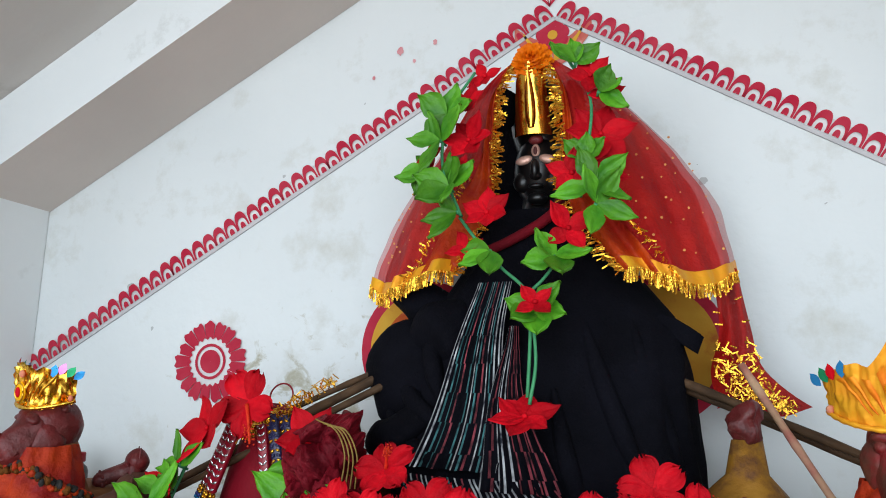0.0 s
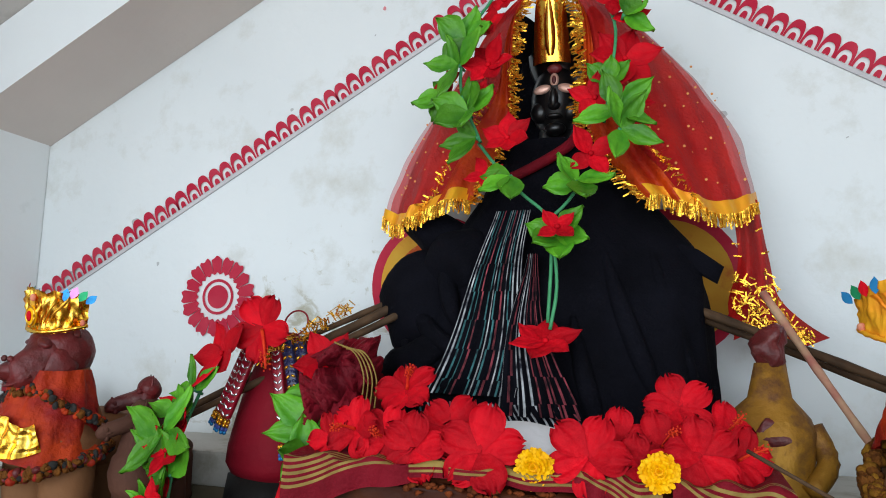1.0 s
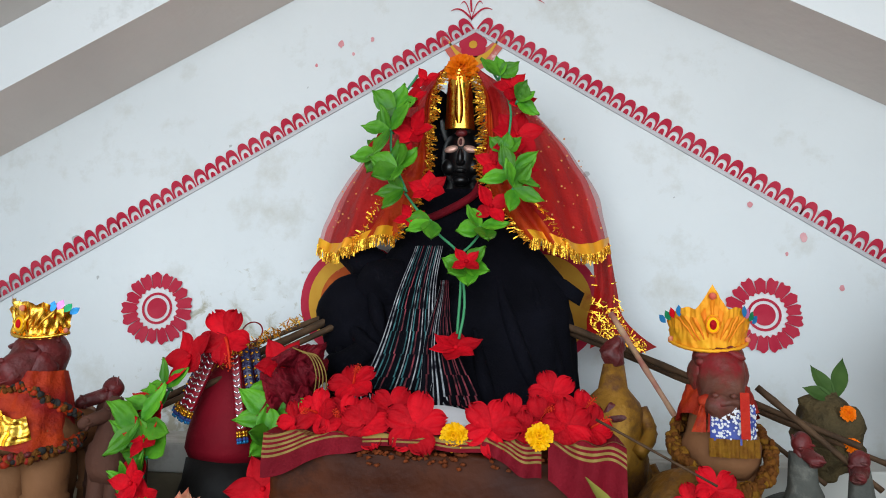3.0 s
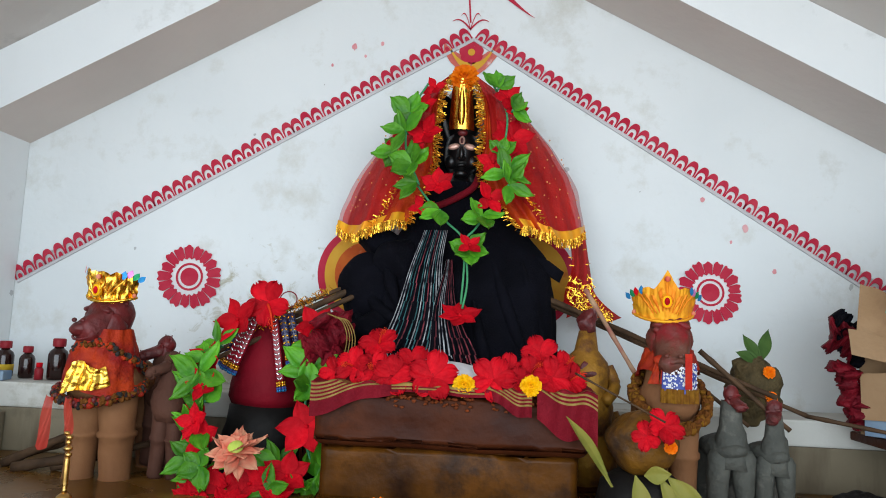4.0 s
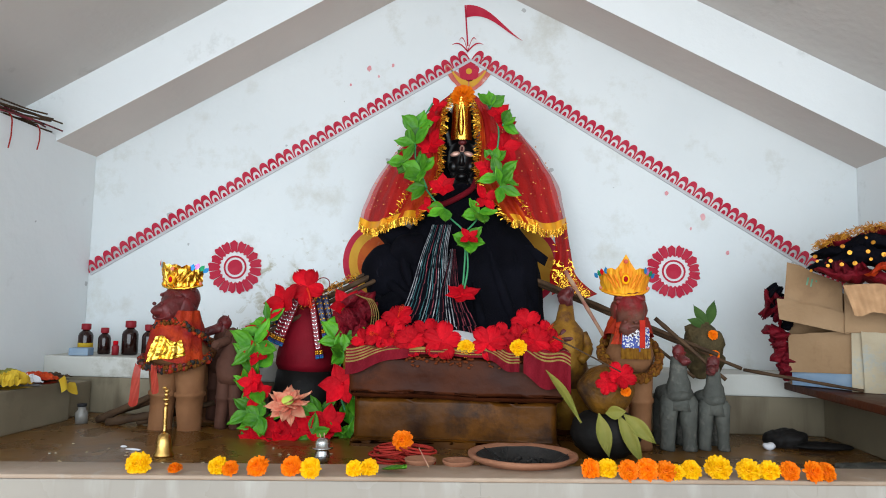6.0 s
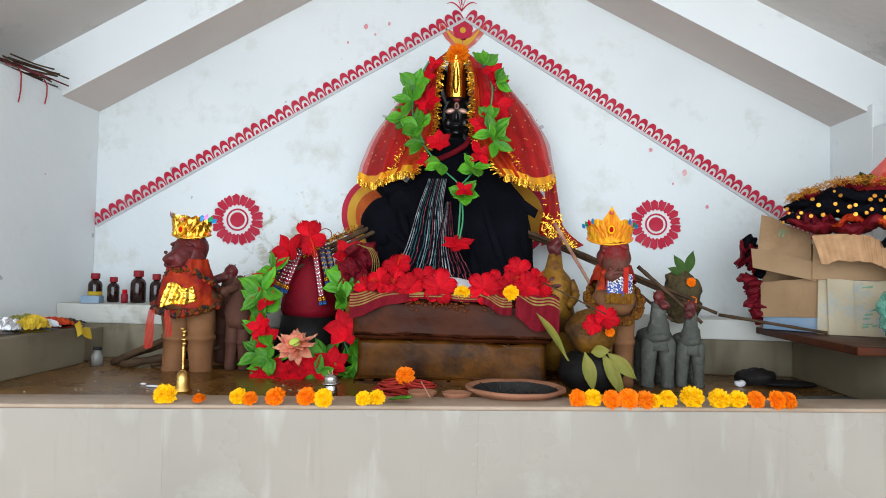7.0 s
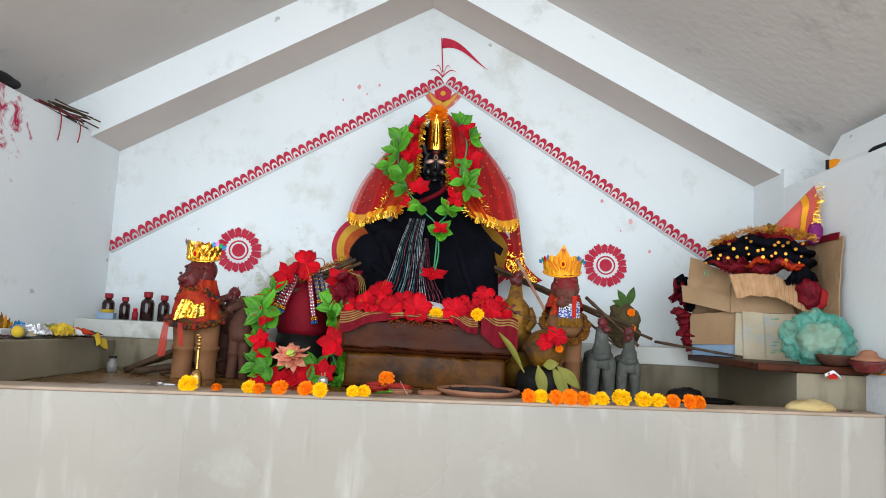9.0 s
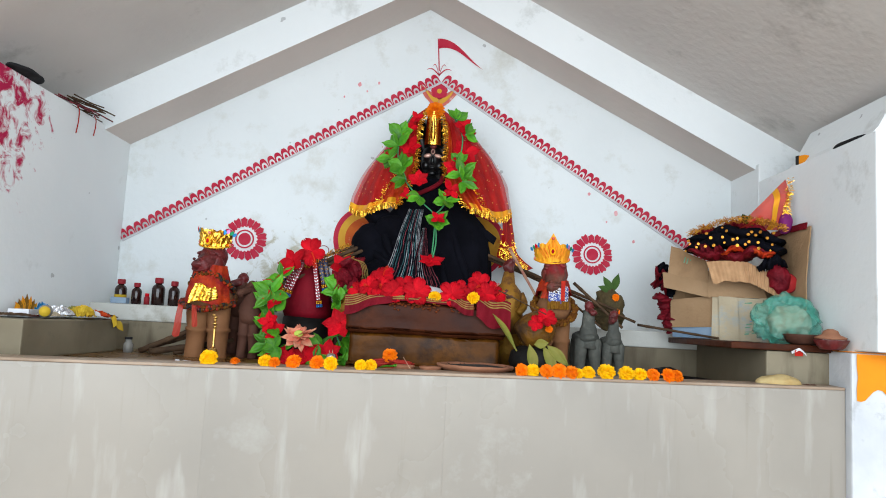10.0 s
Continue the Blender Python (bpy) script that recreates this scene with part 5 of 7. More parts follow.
def squeezed(rows):
    """Shifts the wreath's rows sideways and down to fit the camera's view."""
    return [((-0.42 + (r[0] + 0.42) * (0.7 if r[0] < -0.42 else 1.07)), r[1], r[2] - (0.012 if r[2] < 1.3 else 0.0), *r[3:]) for r in rows]


rl = random.Random(31)
extra = []
for side in (-1, 1):
    for k in range(3):
        z = 1.24 + 0.09 * k
        extra.append((-0.405 + side * (0.125 + 0.012 * math.sin(k * 1.7)) * (1.25 if side < 0 else 1), -0.555 - 0.03 * rl.random() - 0.04 * (z < 1.33), z, side * rl.uniform(0, 35), rl.uniform(-5, 40), rl.uniform(0, 360), rl.uniform(0.6, 0.9), 3, rl.choice(("leaflet", "broad_leaf"))))
branch("flower_wreath", "artificial wreath of red flowers and green leaves round the stone",
       [[(-0.49, -0.52, 1.5), (-0.51, -0.54, 1.42), (-0.51, -0.56, 1.33), (-0.5, -0.58, 1.26)], [(-0.27, -0.54, 1.5), (-0.28, -0.56, 1.42), (-0.285, -0.57, 1.33), (-0.26, -0.57, 1.25)]],
       squeezed([(-0.52, -0.54, 1.495, -20, 25, 60, 0.9, 4, "leaflet"), (-0.545, -0.55, 1.46, -30, 15, 90, 0.95, 3, "leaflet"), (-0.535, -0.57, 1.375, -15, 15, 20, 1.1, 3, "broad_leaf"),
        (-0.545, -0.58, 1.32, -20, 20, 110, 1.1, 4, "leaflet"), (-0.55, -0.59, 1.275, -20, 25, 100, 1.0, 4, "leaflet"), (-0.5, -0.6, 1.25, 0, 30, 160, 0.9, 4, "leaflet"),
        (-0.285, -0.56, 1.452, 10, 25, -5, 1.1, 5, "leaflet"), (-0.29, -0.54, 1.49, 20, 20, -30, 0.9, 4, "broad_leaf"), (-0.26, -0.56, 1.3, 20, 20, -60, 0.95, 4, "broad_leaf"),
        (-0.26, -0.585, 1.245, 20, 25, -90, 1.05, 4, "broad_leaf"), (-0.33, -0.6, 1.265, 0, 25, 20, 1.0, 3, "leaflet"), (-0.45, -0.61, 1.22, 0, 30, 180, 0.9, 4, "leaflet"), (-0.575, -0.56, 1.4, -30, 10, 60, 0.9, 3, "leaflet"), (-0.55, -0.575, 1.43, -20, 15, 20, 1.15, 4, "leaflet"), (-0.235, -0.57, 1.37, 30, 10, -40, 0.9, 3, "leaflet"), (-0.5, -0.635, 1.265, -10, 20, 90, 0.85, 4, "broad_leaf"), (-0.34, -0.635, 1.225, 10, 30, -120, 0.9, 4, "leaflet"), (-0.245, -0.6, 1.205, 20, 20, -110, 1.0, 4, "broad_leaf")] + extra),
       squeezed([(-0.475, -0.52, 1.55, -25, 20, 1.15, 5), (-0.29, -0.52, 1.54, 20, 20, 1.06, 6), (-0.55, -0.54, 1.452, -25, 15, 1.0, 5), (-0.57, -0.55, 1.36, -25, 10, 0.9, 5), (-0.272, -0.635, 1.343, 5, 10, 1.15, 6),
        (-0.52, -0.6, 1.3, -10, 20, 0.9, 5), (-0.3, -0.53, 1.475, 15, 15, 0.8, 5), (-0.49, -0.62, 1.225, -10, 25, 1.06, 6), (-0.43, -0.635, 1.215, 0, 35, 1.1, 6), (-0.375, -0.63, 1.235, 5, 25, 1.02, 6),
        (-0.31, -0.61, 1.25, 15, 20, 0.98, 6), (-0.53, -0.62, 1.2, -20, 30, 0.94, 6), (-0.54, -0.575, 1.41, -15, 15, 0.8, 5), (-0.545, -0.6, 1.335, -15, 15, 0.75, 5), (-0.5, -0.66, 1.21, -20, 60, 0.8, 6), (-0.4, -0.675, 1.205, 0, 70, 0.85, 6), (-0.32, -0.65, 1.21, 10, 60, 0.8, 5)]), (-0.41, -0.55, TOP))
lot = thing("paper_lotus", "salmon paper lotus with a lime green heart", "flower", facing(-0.392, -0.665, 1.292, 6, 52, 0))
for ring, (n_, r, el) in enumerate(((11, 0.064, 2), (9, 0.05, 14), (6, 0.034, 34))):
    for k in range(n_):
        bm = grid_petal(r * rl.uniform(0.82, 1.12), 0.027 * rl.uniform(0.8, 1.25), 0.55, rl.uniform(-0.15, 0.3), 0.05, 0.8, 6, 7, ridge=0.12)
        o = part("petal", bm, M["lotus"], lot)
        o.matrix_basis = pose(0, 0, 0.004 * ring, 0, 0, 360 / n_ * (k + 0.5 * ring) + rl.uniform(-9, 9)) @ pose(0, 0, 0, rl.uniform(-20, 20), -el + rl.uniform(-10, 16), 0)
bm = bm_new()
ball(bm, (0, 0, 0.014), 0.016, 0.016, 0.008, 14, 8, wob=0.003)
part("heart", bm, M["lime"], lot, "lime green heart")


scale_from_camera(1.05, start)

# ---- votive clay horses ----
def horse(name, label, m, mats, leg=0.17, wide=0.085, turn=0.0, neck=0.13, group="votive clay figures", muzzle=1.0, spread=0.52, collar=1.0, ears=1.0, tilt=38, head=1.0):
    """A stout hand-built clay figure on four tapering legs, looking to -y, its head turned by turn degrees."""
    bm = bm_new()
    r = wide * 0.5
    for sx in (-1, 1):
        for y, s in ((0, 1.0), (wide * 1.9, 0.85)):
            L = leg
            c = collar
            lathe(bm, [(r * 0.76 * s, 0), (r * 0.84 * s, L * 0.05), (r * 0.78 * s, L * 0.14), (r * 0.84 * s, L * 0.4), (r * 0.9 * s, L * 0.54), (r * (0.9 + 0.12 * c) * s, L * 0.555), (r * (0.9 + 0.13 * c) * s, L * 0.6), (r * 0.92 * s, L * 0.615), (r * 1.0 * s, L * 0.85), (r * 1.04 * s, L), (r * 0.7, L * 1.12)],
                  24, pose(sx * wide * spread, y, 0) @ pose(0, 0, 0, 0, -sx * 2.0, 0), wob=0.004, seed=sx + y)
    ball(bm, (0, wide * 0.9, leg + wide * 0.35), wide * 0.98, wide * 1.7, wide * 0.62, 28, 18, wob=0.006)
    c = Vector((0, wide * 0.05, leg + wide * 0.3))
    k = 1.0 if collar else 0.72
    lathe(bm, [(wide * 0.7, -0.035), (wide * 0.93 * k, -0.012), (wide * 0.99 * k, 0.012), (wide * 0.84 * k, 0.035), (wide * 0.7 * k, neck * 0.5), (wide * 0.58 * k, neck * 0.85), (wide * 0.5 * k, neck)], 28, Matrix.Translation(c), wob=0.006)
    R = pose(*(c + Vector((0, 0, neck)))) @ pose(0, 0, 0, 0, 0, turn)
    n0 = len(bm.faces)
    bv = len(bm.verts)
    body, wide = wide, wide * head
    ball(bm, (0, 0.0, 0.016), wide * 0.54, wide * 0.56, wide * 0.62, 26, 18, wob=0.006, freq=26)
    Q = pose(0, -wide * 0.12, wide * 0.2) @ pose(0, 0, 0, 90 + tilt, 0, 0)
    W = wide * muzzle
    lathe(bm, [(wide * 0.52, -wide * 0.1), (wide * 0.51, W * 0.2), (wide * 0.46, W * 0.5), (wide * 0.42, W * 0.8), (wide * 0.41, W * 1.0), (wide * 0.41, W * 1.2), (wide * 0.37, W * 1.34), (wide * 0.22, W * 1.44), (wide * 0.03, W * 1.46)], 30, Q, wob=0.01, squash=0.9)
    ball(bm, Q @ Vector((0, wide * 0.14, W * 1.18)), wide * 0.36, wide * 0.26, wide * 0.2, 22, 12, wob=0.008, freq=40)
    ball(bm, Q @ Vector((0, -wide * 0.22, W * 1.24)), wide * 0.32, wide * 0.18, wide * 0.2, 20, 10, wob=0.005, freq=40)
    for s in (-1, 1):
        ball(bm, (s * wide * 0.4, -wide * 0.14, -wide * 0.04), wide * 0.2, wide * 0.3, wide * 0.4, 16, 10, wob=0.005, freq=40)
        ball(bm, (s * wide * 0.36, -wide * 0.38, wide * 0.24), wide * 0.12, wide * 0.12, wide * 0.11, 12, 8)
        ball(bm, (s * wide * 0.3, -wide * 0.42, wide * 0.4), wide * 0.24, wide * 0.14, wide * 0.09, 14, 8, wob=0.004, freq=50, turn=pose(0, 0, 0, 0, s * 18, 0))
        if ears:
            lathe(bm, [(wide * 0.17, 0), (wide * 0.15, wide * 0.15 * ears), (wide * 0.04, wide * 0.42 * ears)], 10, pose(s * wide * 0.36, wide * 0.1, wide * 0.55) @ pose(0, 0, 0, 0, s * 18, 0), wob=0.003, squash=0.6)
        ball(bm, Q @ Vector((s * wide * 0.17, wide * 0.36, W * 1.2)), wide * 0.07, wide * 0.06, wide * 0.06, 8, 6)
    tube(bm, [Q @ Vector((wide * 0.42 * math.cos(a), -wide * 0.04, W * 1.08 + wide * 0.34 * math.sin(a))) for a in [math.pi * k / 14 for k in range(15)]], wide * 0.035, 6)
    wide = body
    bm.verts.ensure_lookup_table()
    for v in bm.verts[bv:]:
        v.co = R @ v.co
    bm.faces.ensure_lookup_table()
    for f in list(bm.faces)[n0:]:
        f.material_index = 1
    return single(name, bm, mats, label, "clay figure", m, group)


start = count()
horse("clay_horse_statue", "large terracotta votive horse with a reddened face", pose(0.46, -0.6, TOP), [M["terracotta"], M["face_red"]], 0.215, 0.064, -8, 0.128, muzzle=0.9, ears=0, tilt=52, head=1.2)
shift((0.018, 0.08, 0), start)
horse("clay_horse_statue", "small dark clay votive horse beside the large one", pose(-0.63, -0.43, TOP), [M["dark_clay"], M["dark_clay"]], 0.15, 0.042, -35, 0.085, muzzle=1.15, ears=1.5, head=0.85, tilt=20)
horse("clay_horse_statue", "small dark clay votive horse beside the large one", pose(-0.69, -0.34, TOP + 0.01), [M["dark_clay"], M["vermilion"]], 0.16, 0.045, -45, 0.095, muzzle=1.15, ears=1.5, head=0.85, tilt=20)
horse("clay_horse_statue", "grey-black clay votive horse with a reddened head", pose(0.604, -0.52, TOP), [M["grey_clay"], M["vermilion"]], 0.125, 0.047, 25, 0.1, muzzle=0.9, spread=0.62, collar=0, ears=1.3, head=0.62, tilt=30)
horse("clay_horse_statue", "grey-black clay votive horse with a reddened head", pose(0.7, -0.5, TOP), [M["grey_clay"], M["vermilion"]], 0.115, 0.04, -30, 0.085, muzzle=0.9, spread=0.62, collar=0, ears=1.3, head=0.7, tilt=30)


def foil_headdress(m, r, heights, label, mats, seed, crumple=0.002):
    """A stamped foil tiara: curved plate whose rim follows heights from the middle out, rolled band, side feathers, stones."""
    t = thing("foil_headdress", label, "headdress", m, "foil headdresses")
    at_q = [k / (len(heights) - 1) for k in range(len(heights))]

    def fan(u, v, k=1.0, off=0.0):
        q = 2 * u - 1
        a = q * 1.36
        top = float(np.interp(abs(q), at_q, heights)) * k
        rr = r * (1 + 0.12 * v) + off + 0.0007 * math.cos(22 * math.pi * q) * v + crumple * noise.noise(Vector((9 * q, 5 * v, seed))) * 2
        return Vector((rr * math.sin(a), -rr * math.cos(a), -0.014 * math.cos(a) + top * v + crumple * noise.noise(Vector((6 * q, 2, seed))) * v))
    bm = bm_new()
    surf(bm, fan, 114, 9)
    part("fan", bm, mats[0], t)
    for ray in range(9):
        u0 = 0.18 + 0.64 * ray / 8
        bm = bm_new()
        surf(bm, lambda u, v: fan(0.5 + (u0 - 0.5) * (0.45 + 0.55 * v) + 0.034 * (u - 0.5) * (0.25 + v), 0.25 + 0.55 * v, 1, 0.0025 + 0.0015 * math.sin(math.pi * u)), 4, 6)
        part("pressed_ray", bm, mats[1], t, "pressed foil ray")
    bm = bm_new()
    tube(bm, [Vector((r * 1.06 * math.sin(a), -r * 1.08 * math.cos(a), 0.004 - 0.014 * math.cos(a))) for a in [-1.35 + 2.7 * k / 40 for k in range(41)]], [0.0032 + 0.0006 * math.sin(k * 2.1) for k in range(41)], 8)
    part("band", bm, mats[0], t, "rolled foil band")
    for s in (-1, 1):
        for k, mn in enumerate(("jewel_blue", "jewel_green", "jewel_pink" if s > 0 else "red_flower", "jewel_blue")):
            p_ = fan(0.5 + s * (0.46 - 0.055 * k), 0.8, 1, 0.004)
            o = part("side_feather", grid_petal(0.02, 0.012, 0.5, 0.1, 0.0, 0.9, 4, 5), M[mn], t, "coloured foil feather")
            o.matrix_basis = Matrix.Translation(p_) @ pose(0, 0, 0, 0, 0, s * 40) @ pose(0, 0, 0, 0, s * (50 - 14 * k) - 90, 0) @ pose(0, 0, 0, -90, 0, 0)
    for u, v, sz, mn in ((0.05, 0.2, 0.005, "lotus"), (0.95, 0.2, 0.005, "lotus"), (0.5, 0.83, 0.006, "lotus")):
        bm = bm_new()
        ball(bm, fan(u, v, 1, 0.003), sz, sz * 0.6, sz, 10, 7)
        part("stone", bm, M[mn], t, "glass stone")
    c_ = fan(0.5, 0.42, 1, 0.006)
    bm = bm_new()
    ball(bm, c_, 0.0125, 0.004, 0.0155, 18, 10)
    part("centre_ornament", bm, M["marigold_y"], t, "oval yellow centre")
    bm = bm_new()
    ball(bm, c_ + Vector((0, -0.004, 0)), 0.0055, 0.003, 0.008, 12, 8)
    part("centre_stone", bm, M["red_flower"], t, "red stone")
    bm = bm_new()
    tube(bm, [c_ + Vector((0.0105 * math.cos(a), -0.002, 0.0135 * math.sin(a))) for a in [2 * math.pi * k / 20 for k in range(21)]], 0.0016, 5)
    part("setting", bm, mats[1], t, "foil rim of the centre")
    return t


start = count()
foil_headdress(pose(0.45, -0.575, 1.604, 8, 0, -6), 0.06, (0.112, 0.088, 0.07, 0.072, 0.068, 0.06, 0.05, 0.038), "orange and yellow foil headdress on the terracotta horse", (M["foil_yellow"], M["foil_orange"]), 3)


def ring_cloth(name, label, m, r0, r1, z0, z1, material, seed, category="cloth", squash=1.0):
    bm = bm_new()

    def f(u, v):
        a = 2 * math.pi * u
        r = r0 + (r1 - r0) * v + 0.004 * math.sin(11 * a + 5 * v + seed)
        z = z0 + (z1 - z0) * v
        p = Vector((r * math.cos(a), r * math.sin(a) * squash, z + 0.008 * math.sin(3 * a + seed) * v))
        return p + 0.006 * noise.noise_vector(p * 16 + Vector((seed, 0, 0)))
    surf(bm, f, 44, 12, wrap=True)
    return single(name, bm, material, label, category, m)


def bead_garland(name, label, m, r, z, count, size, mats, seed, sag=0.03, squash=1.0, thick=3):
    t = thing(name, label, "garland", m)
    rnd_ = random.Random(seed)
    bms = [bm_new() for _ in mats]
    for k in range(count):
        a = 2 * math.pi * k / count
        p = Vector((r * math.cos(a), r * math.sin(a) * squash, z + sag * (math.sin(a) if math.sin(a) > 0 else -abs(math.sin(a)) ** 1.6)))
        for q in range(thick):
            d = Vector((rnd_.uniform(-1, 1), rnd_.uniform(-1, 1), rnd_.uniform(-1, 1))) * size * 0.8
            ball(rnd_.choice(bms), p + d, size * rnd_.uniform(0.5, 1), size * rnd_.uniform(0.5, 1), size * rnd_.uniform(0.5, 1), 7, 5, wob=size * 0.35, freq=60)
    for b_, m_ in zip(bms, mats):
        part("dried_blossoms", b_, m_, t)
    return t


bead_garland("dried_garland", "dried brown marigold garland hanging on the terracotta horse", pose(0.462, -0.6, 1.44), 0.074, -0.012, 100, 0.0085, [M["dried"], M["dried_gold"], M["dried"]], 8, 0.055, thick=8)
ring_cloth("neck_scarf", "red scarf tied round the second terracotta horse", pose(0.459, -0.595, 1.44), 0.046, 0.063, 0.088, 0.04, M["scarf"], 3.0)
bm = bm_new()
ball(bm, (0, 0, 0), 0.014, 0.011, 0.013, 16, 10, wob=0.006, freq=60)
for s in (-1, 1):
    surf(bm, lambda u, v: Vector((s * 0.006 * (1 + v) + 0.016 * (u - 0.5) * (0.4 + v), -0.006 - 0.003 * math.sin(6 * u + 4 * v), -0.004 - 0.042 * v)), 6, 8)
single("scarf_knot", bm, M["scarf"], "red scarf knot at the clay horse's cheek", "cloth", pose(0.425, -0.655, 1.505))
bib = thing("sequin_bib", "blue bib with white sequins and a yellow hem on the horse", "cloth", pose(0.465, -0.6, 1.437))
bm = bm_new()
surf(bm, lambda u, v: Vector((0.064 * math.sin((u - 0.5) * 1.15), -0.07 * math.cos((u - 0.5) * 1.15) - 0.003 * math.sin(12 * u), 0.062 - 0.054 * v + 0.004 * math.sin(9 * u))), 16, 8)
part("bib_cloth", bm, M["blue_bead"], bib)
bm = bm_new()
rnd = random.Random(21)
for k in range(230):
    u, v = rnd.random(), rnd.random()
    p = Vector((0.065 * math.sin((u - 0.5) * 1.1), -0.075 * math.cos((u - 0.5) * 1.1), 0.069 - 0.055 * v))
    bmesh.ops.create_circle(bm, cap_ends=True, segments=6, radius=rnd.uniform(0.001, 0.0027), matrix=Matrix.Translation(p) @ pose(0, 0, 0, 90, 0, math.degrees((u - 0.5) * 1.4)))
tagged(part("sequin_cover", bm, M["white_paper"], bib, "white sequins"), kind="stuff")
bm = bm_new()
surf(bm, lambda u, v: Vector((0.067 * math.sin((u - 0.5) * 1.2), -0.074 * math.cos((u - 0.5) * 1.2) - 0.003 * math.sin(40 * u), 0.014 - 0.028 * v)), 30, 4)
part("hem", bm, M["dried_gold"], bib, "yellow braided hem")
bm = bm_new()
surf(bm, lambda u, v: Vector((0.006 + 0.014 * u, -0.079, 0.085 - 0.07 * v)), 2, 8)
part("ribbon", bm, M["red_cloth"], bib, "red ribbon")

shift((0.018, 0.08, 0), start)

# the large western horse and its dress
start = count()
horse("clay_horse_statue", "large terracotta votive horse caked with red powder", pose(-0.712, -0.6, TOP), [M["terracotta"], M["vermilion"]], 0.195, 0.077, -26, 0.122, muzzle=0.6, ears=0.5, tilt=34, head=1.06)
foil_headdress(pose(-0.704, -0.59, 1.592, 6, 5, -12), 0.056, (0.066, 0.068, 0.06, 0.066, 0.06, 0.062, 0.052, 0.046), "shiny gold foil headdress on the terracotta horse", (M["gold_bright"], M["gold"]), 2, 0.004)
ring_cloth("neck_scarf", "red and orange scarf wrapped round the terracotta horse", pose(-0.712, -0.605, 1.39), 0.05, 0.08, 0.128, 0.0, M["scarf"], 1.0)
bm = bm_new()


def patch(u, v):
    z = 0.062 + 0.008 * math.sin(6 * u) - (0.05 + 0.012 * math.sin(4 * u + 1)) * v
    a = (u - 0.5) * (0.9 + 0.3 * v) + 0.12
    r_ = 0.088 - 0.16 * z + 0.003 * math.sin(26 * u + 3 * v) + 0.004 * noise.noise(Vector((7 * u, 5 * v, 2)))
    return Vector((r_ * math.sin(a), -r_ * math.cos(a), z))


surf(bm, patch, 28, 14)
single("gold_cloth_patch", bm, M["gold_bright"], "shiny gold brocade patch on the horse's chest", "cloth", pose(-0.717, -0.605, 1.385))
for x_, w_, l_, sl in ((-0.062, 0.018, 0.105, -0.012), (-0.012, 0.014, 0.07, 0.004)):
    bm = bm_new()
    surf(bm, lambda u, v: Vector((x_ + sl * v + w_ * (u - 0.5) * (1 + 0.4 * v), -0.072 - 0.02 * (x_ > -0.05) - 0.004 * math.sin(7 * u + 5 * v), 0.0 - l_ * v - 0.006 * math.sin(3 * u))), 8, 14)
    single("red_ribbon", bm, M["ribbon"], "sheer red ribbon hanging from the terracotta horse", "ribbon", pose(-0.717, -0.605, 1.385))
bead_garland("dried_garland", "dried dark flower garland round the terracotta horse", pose(-0.717, -0.6, 1.392), 0.084, 0.0, 100, 0.0075, [M["dried"], M["soot"], M["dried"], M["vermilion"], M["scarf"]], 4, 0.022, thick=10)
bead_garland("dried_garland", "dried brown garland on the terracotta horse's neck", pose(-0.71, -0.59, 1.445), 0.07, 0.0, 80, 0.0065, [M["dried"], M["soot"], M["scarf"]], 6, -0.045, thick=5)
scale_from_camera(1.072, start)

# coconut pot with leaves and hibiscus
start = count()
pot = thing("offering_pot", "brown coconut pot with mango leaves on a black stand", "pot", pose(0.39, -0.66, TOP))
bm = bm_new()
lathe(bm, [(0.05, 0), (0.075, 0.02), (0.088, 0.05), (0.08, 0.085), (0.055, 0.105)], 26, wob=0.004)
part("stand_pot", bm, M["black_pot"], pot, "black clay pot")
bm = bm_new()
ball(bm, (0, 0, 0.16), 0.069, 0.066, 0.062, 30, 20, wob=0.008, freq=22)
part("coconut", bm, M["coconut"], pot)
for x, dx, dz, L, wd in ((-0.028, 0.22, -1.0, 0.105, 0.036), (0.03, 0.8, -0.7, 0.1, 0.036), (0.016, 0.5, -1.0, 0.13, 0.034), (-0.012, 0.6, 0.12, 0.05, 0.032)):
    bm = grid_petal(L, wd, 0.85, -0.12, 0.02, 0.9, 8, 12, ridge=0.3)
    o = part("mango_leaf", bm, M["dry_leaf"], pot, "yellowing mango leaf")
    ex = Vector((dx, -0.32, dz)).normalized()
    ez = Vector((0, -1, 0.1))
    ez = (ez - ex * ez.dot(ex)).normalized()
    ey = ez.cross(ex)
    o.matrix_basis = Matrix.Translation((x, -0.076, 0.112)) @ Matrix((ex, ey, ez)).transposed().to_4x4()
hibiscus(facing(0.415, -0.735, 1.388, 10, 25, 0, 0.7), "red hibiscus lying on the coconut pot", "hibiscus flowers")
hibiscus(facing(0.383, -0.735, 1.37, -20, 20, 40, 0.55), "red hibiscus lying on the coconut pot", "hibiscus flowers", stamen=False)
marigold(0.425, -0.74, 1.352, "mari_o", 0.4, 10, 0, "tiny orange blossom on the coconut pot", "marigolds on the pot")
shift((0.012, 0.045, 0), start)
bm = grid_petal(0.15, 0.034, 0.9, -0.1, 0.02, 0.9, 6, 12, ridge=0.25)
single("mango_leaf", bm, M["dry_leaf"], "yellow-green leaf leaning against the pedestal", "leaf", pose(0.25, -0.655, 1.395) @ pose(0, 0, 0, 20, 48, -25))


